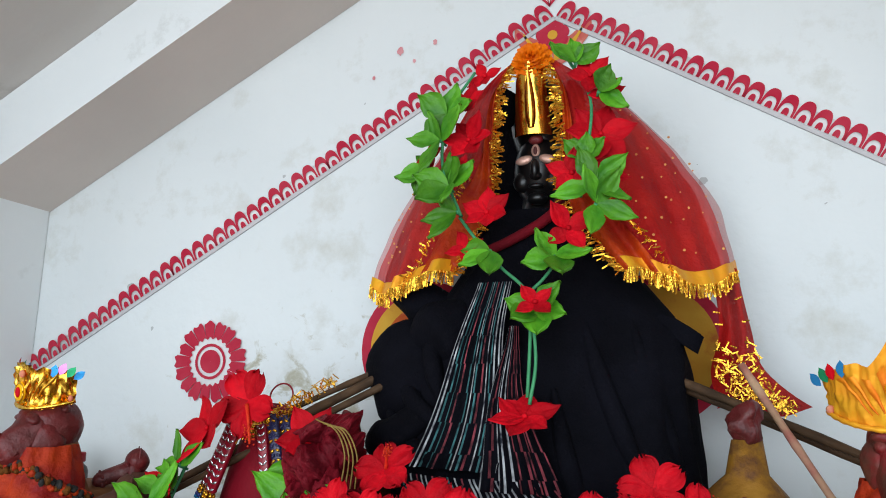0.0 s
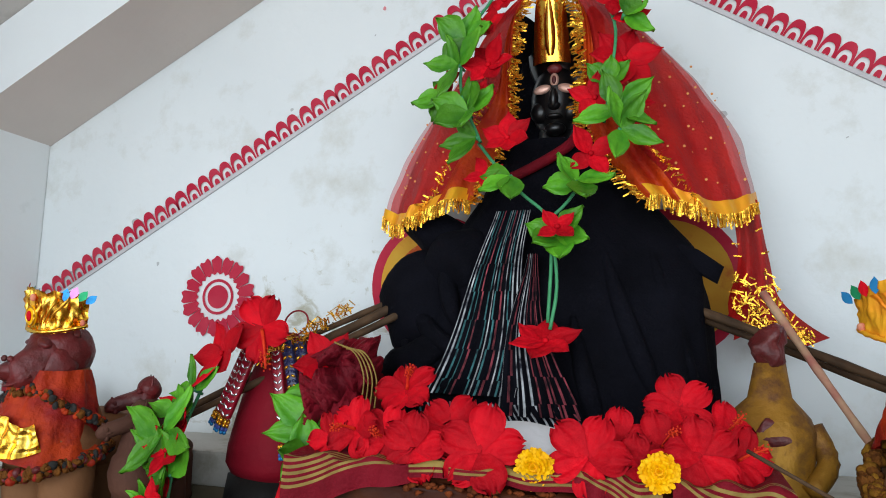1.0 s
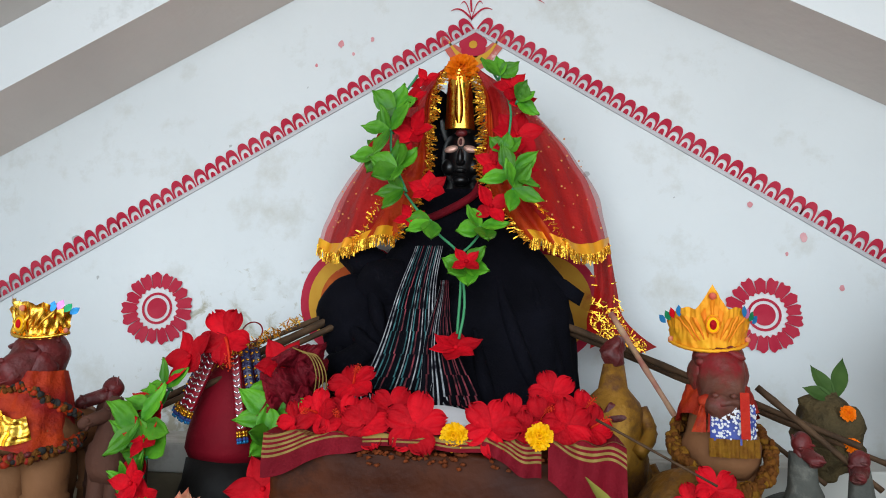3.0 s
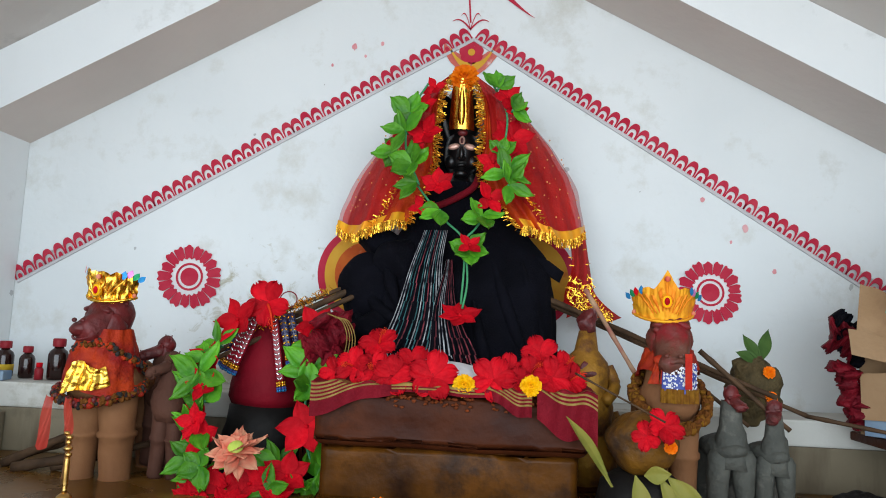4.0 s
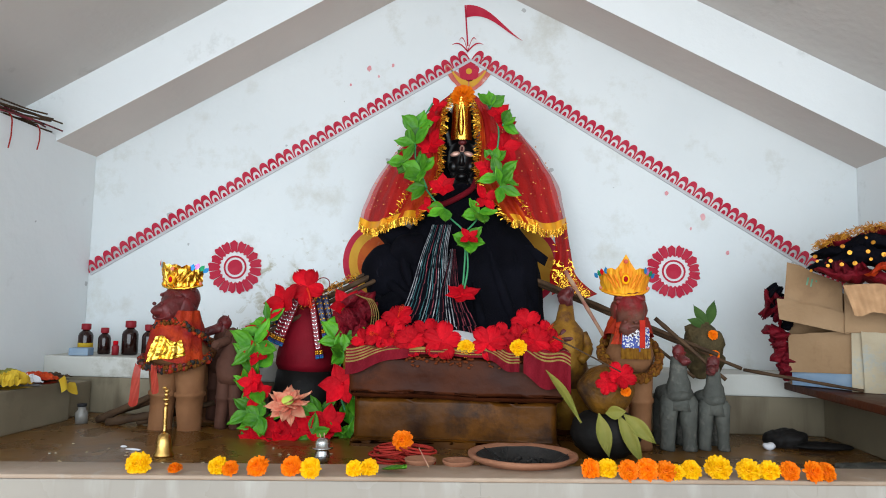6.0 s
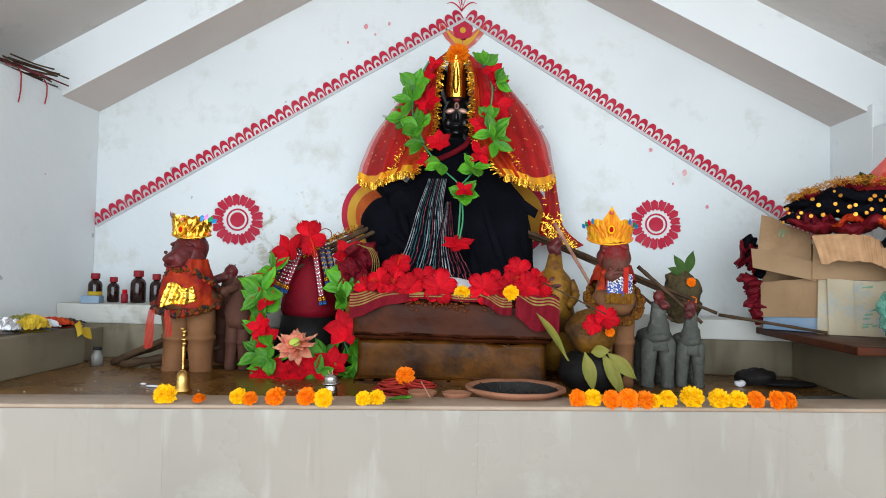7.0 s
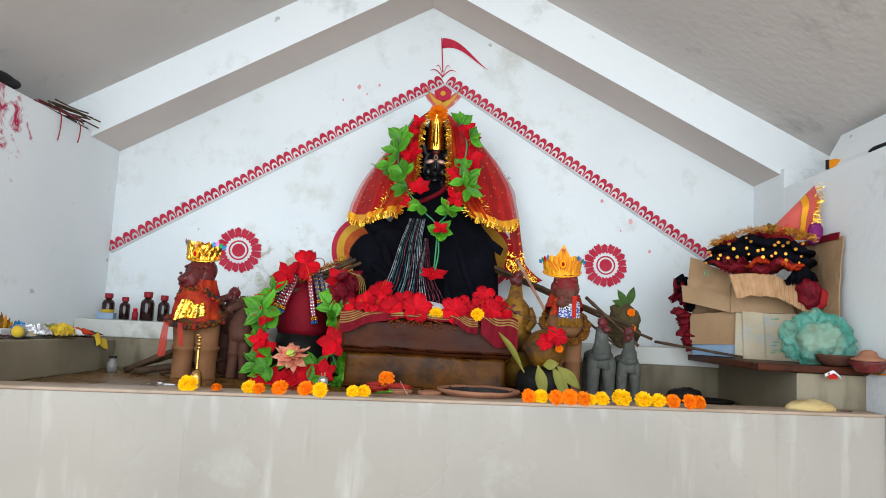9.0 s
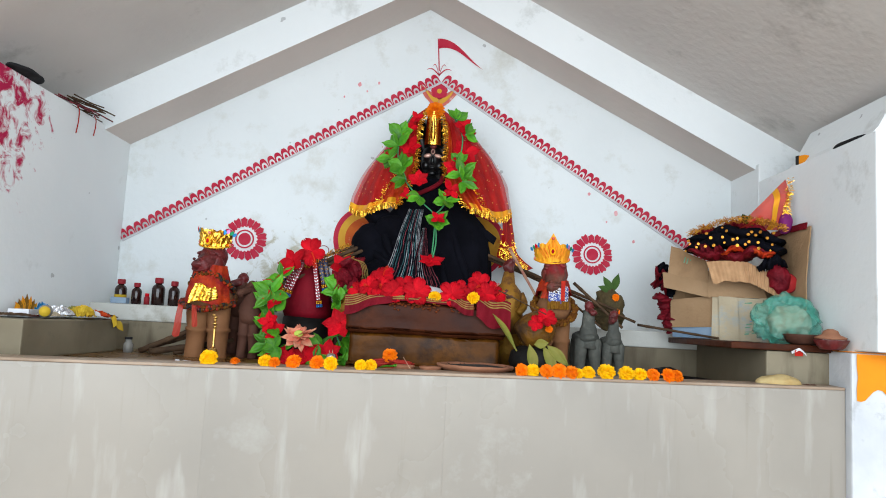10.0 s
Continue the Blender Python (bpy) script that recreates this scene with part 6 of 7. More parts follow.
# ---- painted stone figures behind, sticks, husk plant ----
def lumpy_figure(name, label, m, mats, s=1.0):
    bm = bm_new()
    lathe(bm, [(0.046 * s, 0), (0.05 * s, 0.05 * s), (0.043 * s, 0.085 * s), (0.046 * s, 0.12 * s), (0.04 * s, 0.135 * s), (0.022 * s, 0.155 * s), (0.016 * s, 0.19 * s)], 26, wob=0.007, squash=0.8)
    n0 = len(bm.faces)
    ball(bm, (0, 0, 0.208 * s), 0.02 * s, 0.021 * s, 0.024 * s, 20, 14, wob=0.011, freq=50)
    ball(bm, (0, -0.024 * s, 0.118 * s), 0.024 * s, 0.014 * s, 0.02 * s, 16, 12, wob=0.012, freq=50)
    bm.faces.ensure_lookup_table()
    for f in list(bm.faces)[n0:]:
        f.material_index = 1
    for q in (-1, 1):
        tube(bm, bez([(q * 0.04 * s, 0, 0.125 * s), (q * 0.052 * s, -0.012 * s, 0.09 * s), (q * 0.03 * s, -0.036 * s, 0.062 * s)], 4), 0.011 * s, 10)
    return single(name, bm, mats, label, "stone figure", m, "painted stone figures")


lumpy_figure("painted_stone_statue", "gold-painted stone figure with a reddened head", pose(0.325, -0.38, TOP + 0.14), [M["gold_paint"], M["vermilion"]], 1.22)
lumpy_figure("painted_stone_statue", "gold-painted stone figure with a reddened head", pose(0.345, -0.32, TOP + 0.02), [M["gold_paint"], M["gold_paint"]], 1.3)
lumpy_figure("painted_stone_statue", "red-smeared stone figure behind the flowers", pose(-0.27, -0.36, TOP + 0.16), [M["gold_paint"], M["vermilion"]], 1.0)
fl = thing("maroon_scarf", "crumpled maroon scarf with olive stripes beside the idol", "cloth", pose(-0.262, -0.43, 1.45, 0, 0, 12))
for k, (x, y, z, L, dp, hh, seed, ry) in enumerate(((0.0, 0.0, 0.02, 0.13, 0.09, 0.05, 1.0, 20), (-0.02, -0.01, 0.065, 0.11, 0.07, 0.05, 4.0, -35), (0.012, 0.0, 0.1, 0.1, 0.06, 0.045, 7.0, 40))):
    o = part("cloth_fold", folded_layer((0, 0, 0), L, dp, hh, seed, 0.02), M["crimson"] if k else M["maroon_cloth"], fl)
    o.matrix_basis = pose(x, y, z, 25, ry, 0)
for k in range(4):
    bm = bm_new()
    tube(bm, bez([(-0.012 + 0.006 * k, -0.046, 0.125 - 0.003 * k), (0.02 + 0.005 * k, -0.052, 0.11), (0.034 + 0.006 * k, -0.05, 0.075), (0.03 + 0.007 * k, -0.052, 0.03)], 5), 0.0013, 5)
    part("olive_stripe", bm, M["olive_thread"], fl, "olive woven stripe")
tin = thing("tinsel_strip", "gold tinsel trim lying over the leaning sticks", "tinsel", pose(-0.37, -0.365, 1.58))
bm = bm_new()
for k in range(220):
    w = rl.random()
    p_ = Vector((-0.085 + 0.17 * w, -0.012, -0.043 + 0.095 * w)) + Vector((rl.uniform(-1, 1), rl.uniform(-1, 1), rl.uniform(-1, 1))) * 0.009
    d = Vector((rl.uniform(-1, 1), rl.uniform(-1, 1), rl.uniform(-1, 1))).normalized() * rl.uniform(0.004, 0.009)
    e = d.orthogonal().normalized() * 0.0011
    bm.faces.new([bm.verts.new(x) for x in (p_ - d - e, p_ + d - e, p_ + d + e, p_ - d + e)])
tagged(part("foil_fringe", bm, M["tinsel"], tin, smooth=False), kind="stuff")
bm = bm_new()
tube(bm, [(-0.385 + 0.021 * math.cos(a), -0.37 + 0.006 * math.sin(a), 1.605 + 0.02 * math.sin(a)) for a in [2 * math.pi * k / 28 for k in range(29)]], 0.0016, 6)
single("red_bangle", bm, M["cap"], "thin red bangle hung on the sticks", "bangle")
bm = rough_block(-0.06, 0.06, -0.05, 0.05, 0, 0.3, 0.02, 0.01, 5)
single("rough_stone", bm, M["pedestal"], "dark rough stone beside the pedestal", "stone", pose(-0.28, -0.32, TOP), smooth=True)
bm = rough_block(-0.07, 0.05, -0.05, 0.05, 0, 0.2, 0.02, 0.01, 6)
single("rough_stone", bm, M["pedestal"], "dark rough stone beside the pedestal", "stone", pose(0.33, -0.3, TOP), smooth=True)


def stick(a, b, r, material, label, group="sticks", sag=0.0):
    bm = bm_new()
    a, b = Vector(a), Vector(b)
    n_ = 14
    pts, rs = [], []
    for k in range(n_ + 1):
        t_ = k / n_
        p = (b - a) * t_ + Vector((0, 0, -sag * math.sin(math.pi * t_))) + 0.004 * noise.noise_vector(a + (b - a) * t_ * 3)
        pts.append(p)
        rs.append(r * (1 - 0.25 * t_) * (1.18 if k % 4 == 2 else 1))
    tube(bm, pts, rs, 8)
    return single("wooden_stick", bm, material, label, "stick", Matrix.Translation(a), group)


for a, b, r, mm, lb in (((-0.17, -0.22, 1.69), (-0.62, -0.36, 1.44), 0.009, "bark", "brown bamboo stick leaning behind the red stone"),
                        ((-0.17, -0.24, 1.665), (-0.6, -0.4, 1.43), 0.007, "bark", "brown bamboo stick leaning behind the red stone"),
                        ((-0.17, -0.2, 1.7), (-0.52, -0.31, 1.53), 0.006, "bark", "brown bamboo stick leaning behind the red stone"),
                        ((0.2, -0.2, 1.655), (0.73, -0.44, 1.432), 0.007, "bark", "dark bamboo stick leaning behind the clay horse"),
                        ((0.2, -0.18, 1.645), (0.8, -0.42, 1.395), 0.006, "bark", "thin brown stick leaning behind the clay horse"),
                        ((0.5, -0.42, 1.5), (0.66, -0.46, 1.37), 0.005, "bark", "thin brown stick leaning behind the clay horse"),
                        ((0.56, -0.45, 1.525), (0.73, -0.5, 1.37), 0.006, "bark", "thin brown stick leaning behind the clay horse"),
                        ((0.335, -0.27, 1.66), (0.47, -0.42, 1.4), 0.006, "bark_pale", "pale stick wound with red thread"),
                        ((-1.03, -0.4, TOP + 0.008), (-0.78, -0.42, 1.31), 0.011, "bark", "dry wooden stick propped against the ledge"),
                        ((-1.05, -0.36, TOP + 0.008), (-0.76, -0.38, 1.29), 0.009, "bark", "dry wooden stick propped against the ledge"),
                        ((-0.98, -0.44, TOP + 0.008), (-0.74, -0.4, 1.24), 0.012, "bark", "dry wooden stick propped against the ledge"),
                        ((-0.9, -0.42, TOP + 0.008), (-0.7, -0.36, 1.25), 0.01, "bark", "dry wooden stick propped against the ledge"),
                        ((0.83, -0.34, 1.385), (1.08, -0.5, 1.352), 0.005, "bark", "thin dark twig lying across the shelf"),
                        ((0.27, -0.63, 1.475), (0.42, -0.72, 1.4), 0.0022, "bark", "thin bent twig over the coconut pot")):
    stick(a, b, r, M[mm], lb)
husk = thing("husk_bundle", "dark husk bundle with green leaves on the back shelf", "plant", pose(0.72, -0.33, 1.366))
bm = bm_new()
ball(bm, (0, 0, 0.075), 0.062, 0.055, 0.08, 26, 18, wob=0.02, freq=26)
part("husk", bm, mat("dark_fibre", (0.06, 0.045, 0.022), (0.1, 0.07, 0.03), 30, 0.9, bump=1.0, bscale=70), husk)
for az, el, L in ((20, 70, 0.09), (-25, 60, 0.075), (-70, 40, 0.06)):
    o = part("leaf", grid_petal(L, 0.03, 0.85, 0.1, 0.02, 0.9, 6, 8, ridge=0.2), mat("dark_green_leaf", (0.03, 0.07, 0.015), (0.05, 0.1, 0.02), 30, 0.5), husk)
    o.matrix_basis = pose(0.01, -0.02, 0.14) @ pose(0, 0, 0, 0, 0, 0) @ pose(0, 0, 0, 60, 0, 0) @ pose(0, 0, 0, 0, 0, 90 - az)
for x, z in ((0.012, 0.118), (0.016, 0.062)):
    put("blossom", ME["mari_o"], husk, facing(x, -0.062, z, 0, 10, 0, 0.45), "orange blossom")


# ---- bottles on the shelf ----
def bottle(x, h, r, label, band=None):
    t = thing("medicine_bottle", label, "bottle", pose(x, -0.12, 1.366), "bottles on the shelf")
    bm = bm_new()
    lathe(bm, [(r * 0.9, 0), (r, 0.004), (r, h * 0.6), (r * 0.85, h * 0.69), (r * 0.5, h * 0.76), (r * 0.45, h * 0.8)], 22)
    part("glass_body", bm, M["brown_glass"], t, "dark brown glass body")
    bm = bm_new()
    lathe(bm, [(r * 0.62, h * 0.8), (r * 0.66, h * 0.82), (r * 0.66, h * 0.98), (r * 0.58, h)], 18)
    part("cap", bm, M["cap"], t, "red screw cap")
    if band:
        bm = bm_new()
        lathe(bm, [(r * 1.012, h * band[0]), (r * 1.012, h * band[1])], 22)
        part("paper_label", bm, M["label_yellow"] if band[0] < 0.3 else M["maroon_cloth"], t, "faded paper label")


bottle(-1.25, 0.1, 0.0235, "brown glass medicine bottle with a yellow label", (0.18, 0.36))
bottle(-1.184, 0.088, 0.02, "small brown glass medicine bottle with red cap")
bottle(-1.095, 0.113, 0.026, "larger brown glass medicine bottle with red cap")
bottle(-1.03, 0.102, 0.022, "brown glass medicine bottle behind the clay horse")
t = thing("red_vial", "tiny red plastic vial between the bottles", "bottle", pose(-1.128, -0.15, 1.366))
bm = bm_new()
lathe(bm, [(0.011, 0), (0.011, 0.028), (0.007, 0.034)], 14)
part("body", bm, M["cap"], t)
bm = bm_new()
lathe(bm, [(0.008, 0.034), (0.008, 0.046)], 12)
part("cap", bm, M["red_flower"], t, "red cap")


# ---- altar front: bell, bowl, cups, coil, marigolds ----
bell = thing("prayer_bell", "brass hand bell with a figured handle", "bell", pose(-0.635, -0.815, TOP) @ Matrix.Scale(0.88, 4))
bm = bm_new()
lathe(bm, [(0.026, 0), (0.0265, 0.004), (0.021, 0.012), (0.019, 0.04), (0.014, 0.054), (0.006, 0.06)], 26)
part("bell_cup", bm, M["brass"], bell)
bm = bm_new()
lathe(bm, [(0.006, 0.059), (0.0045, 0.066), (0.0055, 0.085), (0.0055, 0.125), (0.0045, 0.13)], 12)
part("handle", bm, M["brass"], bell, "slim brass handle")
bm = bm_new()
for z, r in ((0.134, 0.007), (0.146, 0.009), (0.158, 0.006), (0.168, 0.0075)):
    ball(bm, (0.002 * math.sin(z * 300), 0, z), r, r * 0.8, 0.006, 12, 8)
ball(bm, (-0.006, 0, 0.176), 0.007, 0.004, 0.004, 10, 8)
part("finial", bm, M["brass"], bell)

bowl = thing("clay_bowl", "wide shallow clay bowl blackened inside with ash", "bowl", pose(0.187, -0.86, TOP))
bm = bm_new()
lathe(bm, [(0.055, 0), (0.068, 0.004), (0.098, 0.028), (0.114, 0.036), (0.119, 0.041), (0.118, 0.046), (0.11, 0.046), (0.1, 0.038), (0.07, 0.014), (0.002, 0.011)], 40, wob=0.002)
part("vessel", bm, M["clay_rim"], bowl)
bm = bm_new()
lathe(bm, [(0.002, 0.018), (0.076, 0.021), (0.1, 0.041)], 36, wob=0.002)
bmesh.ops.delete(bm, geom=[f for f in bm.faces if len(f.verts) > 4 and f.calc_center_median().z > 0.035], context="FACES")
part("ash", bm, M["soot"], bowl, "black ash lining")
bm = bm_new()
rnd = random.Random(12)
for k in range(22):
    a, r = rnd.uniform(0, 6.28), rnd.uniform(0, 0.07)
    ball(bm, (r * math.cos(a), r * math.sin(a), 0.023), 0.008, 0.008, 0.005, 7, 5, wob=0.005, freq=90)
for k in range(5):
    a = rnd.uniform(0, 6.28)
    p = Vector((0.05 * math.cos(a), 0.05 * math.sin(a), 0.02))
    tube(bm, [p, p + Vector((rnd.uniform(-0.05, 0.05), rnd.uniform(-0.03, 0.03), 0.025))], 0.0012, 5)
tagged(part("charcoal", bm, M["soot"], bowl, "charcoal bits and incense sticks"), kind="stuff")
for x, y, s in ((-0.03, -0.91, 1.0), (0.05, -0.912, 1.0)):
    t = thing("clay_lamp_cup", "small pale clay lamp cup on the kerb edge", "cup", pose(x, y, TOP + 0.01), "clay lamp cups")
    bm = bm_new()
    lathe(bm, [(0.014, 0), (0.022, 0.004), (0.033, 0.022), (0.0335, 0.026), (0.03, 0.026), (0.02, 0.008), (0.001, 0.007)], 26, wob=0.0015)
    part("vessel", bm, M["clay_rim"], t)
    bm = bm_new()
    lathe(bm, [(0.001, 0.013), (0.024, 0.0135)], 18)
    part("oil", bm, M["soot"], t, "black oil residue")
t = thing("incense_stick", "burnt incense stick leaning on the lamp cup", "incense", pose(-0.02, -0.925, 1.235))
bm = bm_new()
tube(bm, [(-0.012, 0, 0.012), (0.012, -0.03, -0.02)], 0.0012, 6)
part("stick", bm, M["bark_pale"], t)
coil = thing("thread_coil", "coil of red sacred thread bangles on the altar floor", "thread", pose(-0.075, -0.83, TOP))
rnd = random.Random(17)
for k in range(22):
    cx, cy, r, z = rnd.choice((-0.032, 0.028)) + rnd.uniform(-0.008, 0.008), rnd.uniform(-0.012, 0.012), rnd.uniform(0.022, 0.038), 0.004 + 0.042 * k / 22
    bm = bm_new()
    tl = rnd.uniform(-0.15, 0.15)
    tube(bm, [(cx + r * math.cos(a) * 1.1, cy + r * math.sin(a), z + r * tl * math.cos(a)) for a in [2 * math.pi * q / 20 for q in range(21)]], 0.0026, 6)
    part("strand", bm, M["thread_red"], coil)
marigold(-0.078, -0.835, TOP + 0.058, "mari_o", 0.75, 20, 0, "orange marigold resting on the red thread coil", "marigolds on the altar")
lota = thing("steel_lota", "small dented steel water pot", "pot", pose(-0.262, -0.82, TOP))
bm = bm_new()
lathe(bm, [(0.012, 0), (0.016, 0.005), (0.018, 0.016), (0.014, 0.026), (0.0135, 0.029), (0.023, 0.031), (0.0235, 0.033), (0.016, 0.034), (0.0165, 0.046), (0.012, 0.053), (0.003, 0.055)], 26, wob=0.001)
part("vessel", bm, M["steel"], lota)
bm = bm_new()
tube(bm, [(-0.004, 0, 0.053), (-0.008, 0, 0.064)], 0.0013, 6)
tube(bm, [(0.003, 0, 0.053), (0.003, 0, 0.066)], 0.0013, 6)
part("wicks", bm, M["bark_pale"], lota, "wicks")
gl = thing("glass_vial", "small cloudy glass vial on the altar floor", "bottle", pose(-1.07, -0.42, TOP))
bm = bm_new()
lathe(bm, [(0.017, 0), (0.018, 0.03), (0.011, 0.04), (0.011, 0.048)], 18)
part("glass_body", bm, M["clear_glass"], gl)
bm = bm_new()
lathe(bm, [(0.013, 0.048), (0.013, 0.056)], 16)
part("cap", bm, M["rubber"], gl, "dark cap")

KERB = 1.213
for x, kd, s in ((-0.575, "mari_y", 1.05), (-0.5, "mari_o", 0.62), (-0.42, "mari_y", 0.85), (-0.392, "mari_o", 0.72), (-0.34, "mari_o", 0.95), (-0.275, "mari_o", 0.95), (-0.237, "mari_y", 0.9),
                 (-0.155, "mari_y", 0.75), (-0.128, "mari_y", 0.8), (0.292, "mari_o", 0.9), (0.325, "mari_y", 0.88), (0.362, "mari_o", 0.92), (0.398, "mari_o", 1.0), (0.432, "mari_o", 0.9),
                 (0.452, "mari_y", 0.72), (0.482, "mari_y", 0.9), (0.535, "mari_y", 1.12), (0.59, "mari_y", 1.0), (0.63, "mari_y", 0.9), (0.668, "mari_o", 0.9), (0.71, "mari_o", 0.95), (0.735, "mari_o", 0.9)):
    flat = s < 0.7
    s *= 0.75
    x += 0.014 + 0.04 * (x - 0.29) if x > 0.2 else 0.0
    marigold(x + 0.008, -1.022 + SKEW * x + rng.uniform(-0.01, 0.01), KERB + 0.0095 * x + (0.009 if flat else 0.02 * s), kd, s, 70 if flat else rng.uniform(15, 45), rng.uniform(-25, 25))
tagged(put("loose_leaf", ME["broad_leaf"], None, pose(-0.1, -1.0, KERB + 0.004, 0, 0, -20)), "small green leaf lying on the kerb", "leaf")


# ---- clutter on the east shelf ----
SH = 1.346


def card_panel(name, parent, corners, material, curl=0.0, label="", thick=0.004):
    """A sheet of board through four corners (a to b along the bottom, c to d along the top), slightly bowed."""
    a, b, c, d = [Vector(q) for q in corners]
    nrm = (b - a).cross(d - a).normalized()
    bm = bm_new()

    def f(off):
        def g(u, v):
            p = a.lerp(b, u).lerp(d.lerp(c, u), v)
            return p + nrm * (off + curl * math.sin(math.pi * u) * (0.4 + 0.6 * v) + 0.005 * noise.noise(p * 14) + 0.003 * (1 - 2 * abs(noise.noise(p * 9 + Vector((3, 1, 0)))))) + Vector((0, 0, 0.005 * noise.noise(p * 25) * v))
        return g
    g1 = surf(bm, f(0), 12, 10)
    g2 = surf(bm, f(thick), 12, 10)
    for i in range(12):
        for j in (0, 10):
            bm.faces.new((g1[i][j], g1[i + 1][j], g2[i + 1][j], g2[i][j]))
    for j in range(10):
        for i in (0, 12):
            bm.faces.new((g1[i][j], g1[i][j + 1], g2[i][j + 1], g2[i][j]))
    return part(name, bm, material, parent, label, smooth=False)


carton = thing("cardboard_carton", "torn brown cardboard carton with open flaps on the shelf", "box", pose(0, 0, 0))
card_panel("side_panel", carton, ((0.962, -0.335, 1.384), (1.086, -0.47, 1.392), (1.086, -0.472, 1.506), (0.962, -0.337, 1.488)), M["card"], 0.004)
front = card_panel("front_panel", carton, ((1.066, -0.468, SH), (1.248, -0.545, SH), (1.25, -0.545, 1.5), (1.068, -0.468, 1.505)), M["card_pale"], 0.003, "pale printed front panel")
card_panel("folded_edge", carton, ((1.09, -0.486, SH), (1.15, -0.512, SH), (1.142, -0.512, 1.5), (1.084, -0.486, 1.504)), M["card_pale"], 0.003, "pale folded inner flap")
card_panel("base_print", carton, ((0.972, -0.33, SH + 0.002), (1.088, -0.472, SH + 0.002), (1.088, -0.472, 1.394), (0.972, -0.33, 1.388)), M["card_blue"], 0.002, "blue printed strip")
card_panel("back_panel", carton, ((0.98, -0.29, SH), (1.25, -0.32, SH), (1.25, -0.32, 1.6), (0.98, -0.29, 1.62)), M["card"], 0.003)
raised = card_panel("raised_flap", carton, ((0.936, -0.37, 1.585), (1.062, -0.44, 1.54), (1.066, -0.43, 1.634), (0.946, -0.37, 1.694)), M["card"], 0.008, "raised torn flap")
card_panel("side_flap", carton, ((0.914, -0.39, 1.532), (1.062, -0.47, 1.496), (1.078, -0.465, 1.548), (0.91, -0.385, 1.59)), M["card"], 0.008)
card_panel("inner_flap", carton, ((1.05, -0.47, 1.5), (1.24, -0.53, 1.5), (1.2, -0.52, 1.62), (1.06, -0.45, 1.63)), M["card"], 0.006, "shaded inner flap")
for k in range(4):
    bm = box(bm_new(), -0.002, 0.002, -0.0008, 0.0008, -0.011, 0.011)
    o = part("print_bar", bm, M["ink_green"], raised, "green printed bar", smooth=False)
    o.matrix_basis = pose(0.985 + 0.009 * k, -0.4065 - 0.004 * k, 1.638 - 0.004 * k, 0, 12, -28)
bm = bm_new()


def corrugated(u, v):
    """A torn flap with open flutes that lies flat, then folds down."""
    x = 1.018 + 0.13 * min(u, 0.5) * 2 + 0.125 * max(0, u - 0.5) * 2
    z0 = 1.622 + 0.006 * min(u, 0.5) - 0.062 * max(0, u - 0.5) * 2
    drop = 0.078 - 0.012 * math.sin(math.pi * min(1, u * 2)) + 0.006 * noise.noise(Vector((u * 9, 1, 0)))
    ridge = 0.0026 * math.sin(u * 120) if u > 0.42 else 0.0008 * math.sin(u * 120)
    return Vector((x + 0.018 * v * (1 - 2 * u), -0.535 - 0.075 * u - 0.02 * v - ridge - 0.012 * math.sin(math.pi * u), z0 - drop * v + 0.004 * math.sin(7 * u + 3 * v)))


surf(bm, corrugated, 150, 10)
part("bent_flap", bm, mat("corrugated_board", (0.5, 0.29, 0.15), (0.36, 0.2, 0.1), 30, 0.85, bump=0.2, dirt=(0.24, 0.1, 0.06), dirt_scale=9, dirt_at=0.57), carton, "bent corrugated flap")
rc = random.Random(77)
for k in range(26):  # rows of print too small to read, and blue blots
    a, b = Vector((1.066, -0.468, 0)), Vector((1.248, -0.545, 0))
    u0, z0 = rc.choice((0.56, 0.68, 0.8, 0.9)), 1.362 + 0.005 * k
    nrm = Vector((-0.39, -0.92, 0)) * 0.0085
    p, q = a.lerp(b, u0), a.lerp(b, min(0.985, u0 + rc.uniform(0.05, 0.14)))
    hh = Vector((0, 0, rc.uniform(0.003, 0.0062)))
    up = Vector((0, 0, z0))
    bm = bm_new()
    bm.faces.new([bm.verts.new(x) for x in (p + nrm + up, q + nrm + up + hh * 0.6, q + nrm + up + hh * 1.6, p + nrm + up + hh)])
    part("print_bar", bm, M["ink_green"] if k % 5 else M["card_blue"], front, "green printed bar")
board = thing("cardboard_sheet", "brown cardboard sheet with red edge leaning on the wall", "cardboard", pose(0, 0, 0))
card_panel("sheet", board, ((1.28, -0.4, SH), (1.285, -0.7, SH), (1.312, -0.695, 1.745), (1.31, -0.4, 1.745)), M["card"], 0.003)
card_panel("edge_strip", board, ((1.3, -0.44, 1.736), (1.3, -0.685, 1.736), (1.303, -0.69, 1.758), (1.303, -0.44, 1.756)), M["maroon_cloth"], 0.0, "dull red edge")


def heap(c, rx, ry, rz, amp, freq, seed=0.0, seg=46, rings=30):
    """A crumpled heap: a low dome pushed into ridges."""
    bm = bm_new()

    def f(u, v):
        a, e = 2 * math.pi * u, math.pi * (v - 0.5) * 0.998
        d = Vector((math.cos(a) * math.cos(e), math.sin(a) * math.cos(e), math.sin(e)))
        p = Vector((rx * d.x, ry * d.y, rz * d.z))
        rdg = 1 - 2 * abs(noise.noise((p + Vector((seed, 0, seed))) * freq))
        rd2 = 1 - 2 * abs(noise.noise((p + Vector((0, seed, 3))) * freq * 2.3))
        return Vector(c) + p + d * amp * (rdg * 0.8 + rd2 * 0.4)
    surf(bm, f, seg, rings, wrap=True)
    return bm


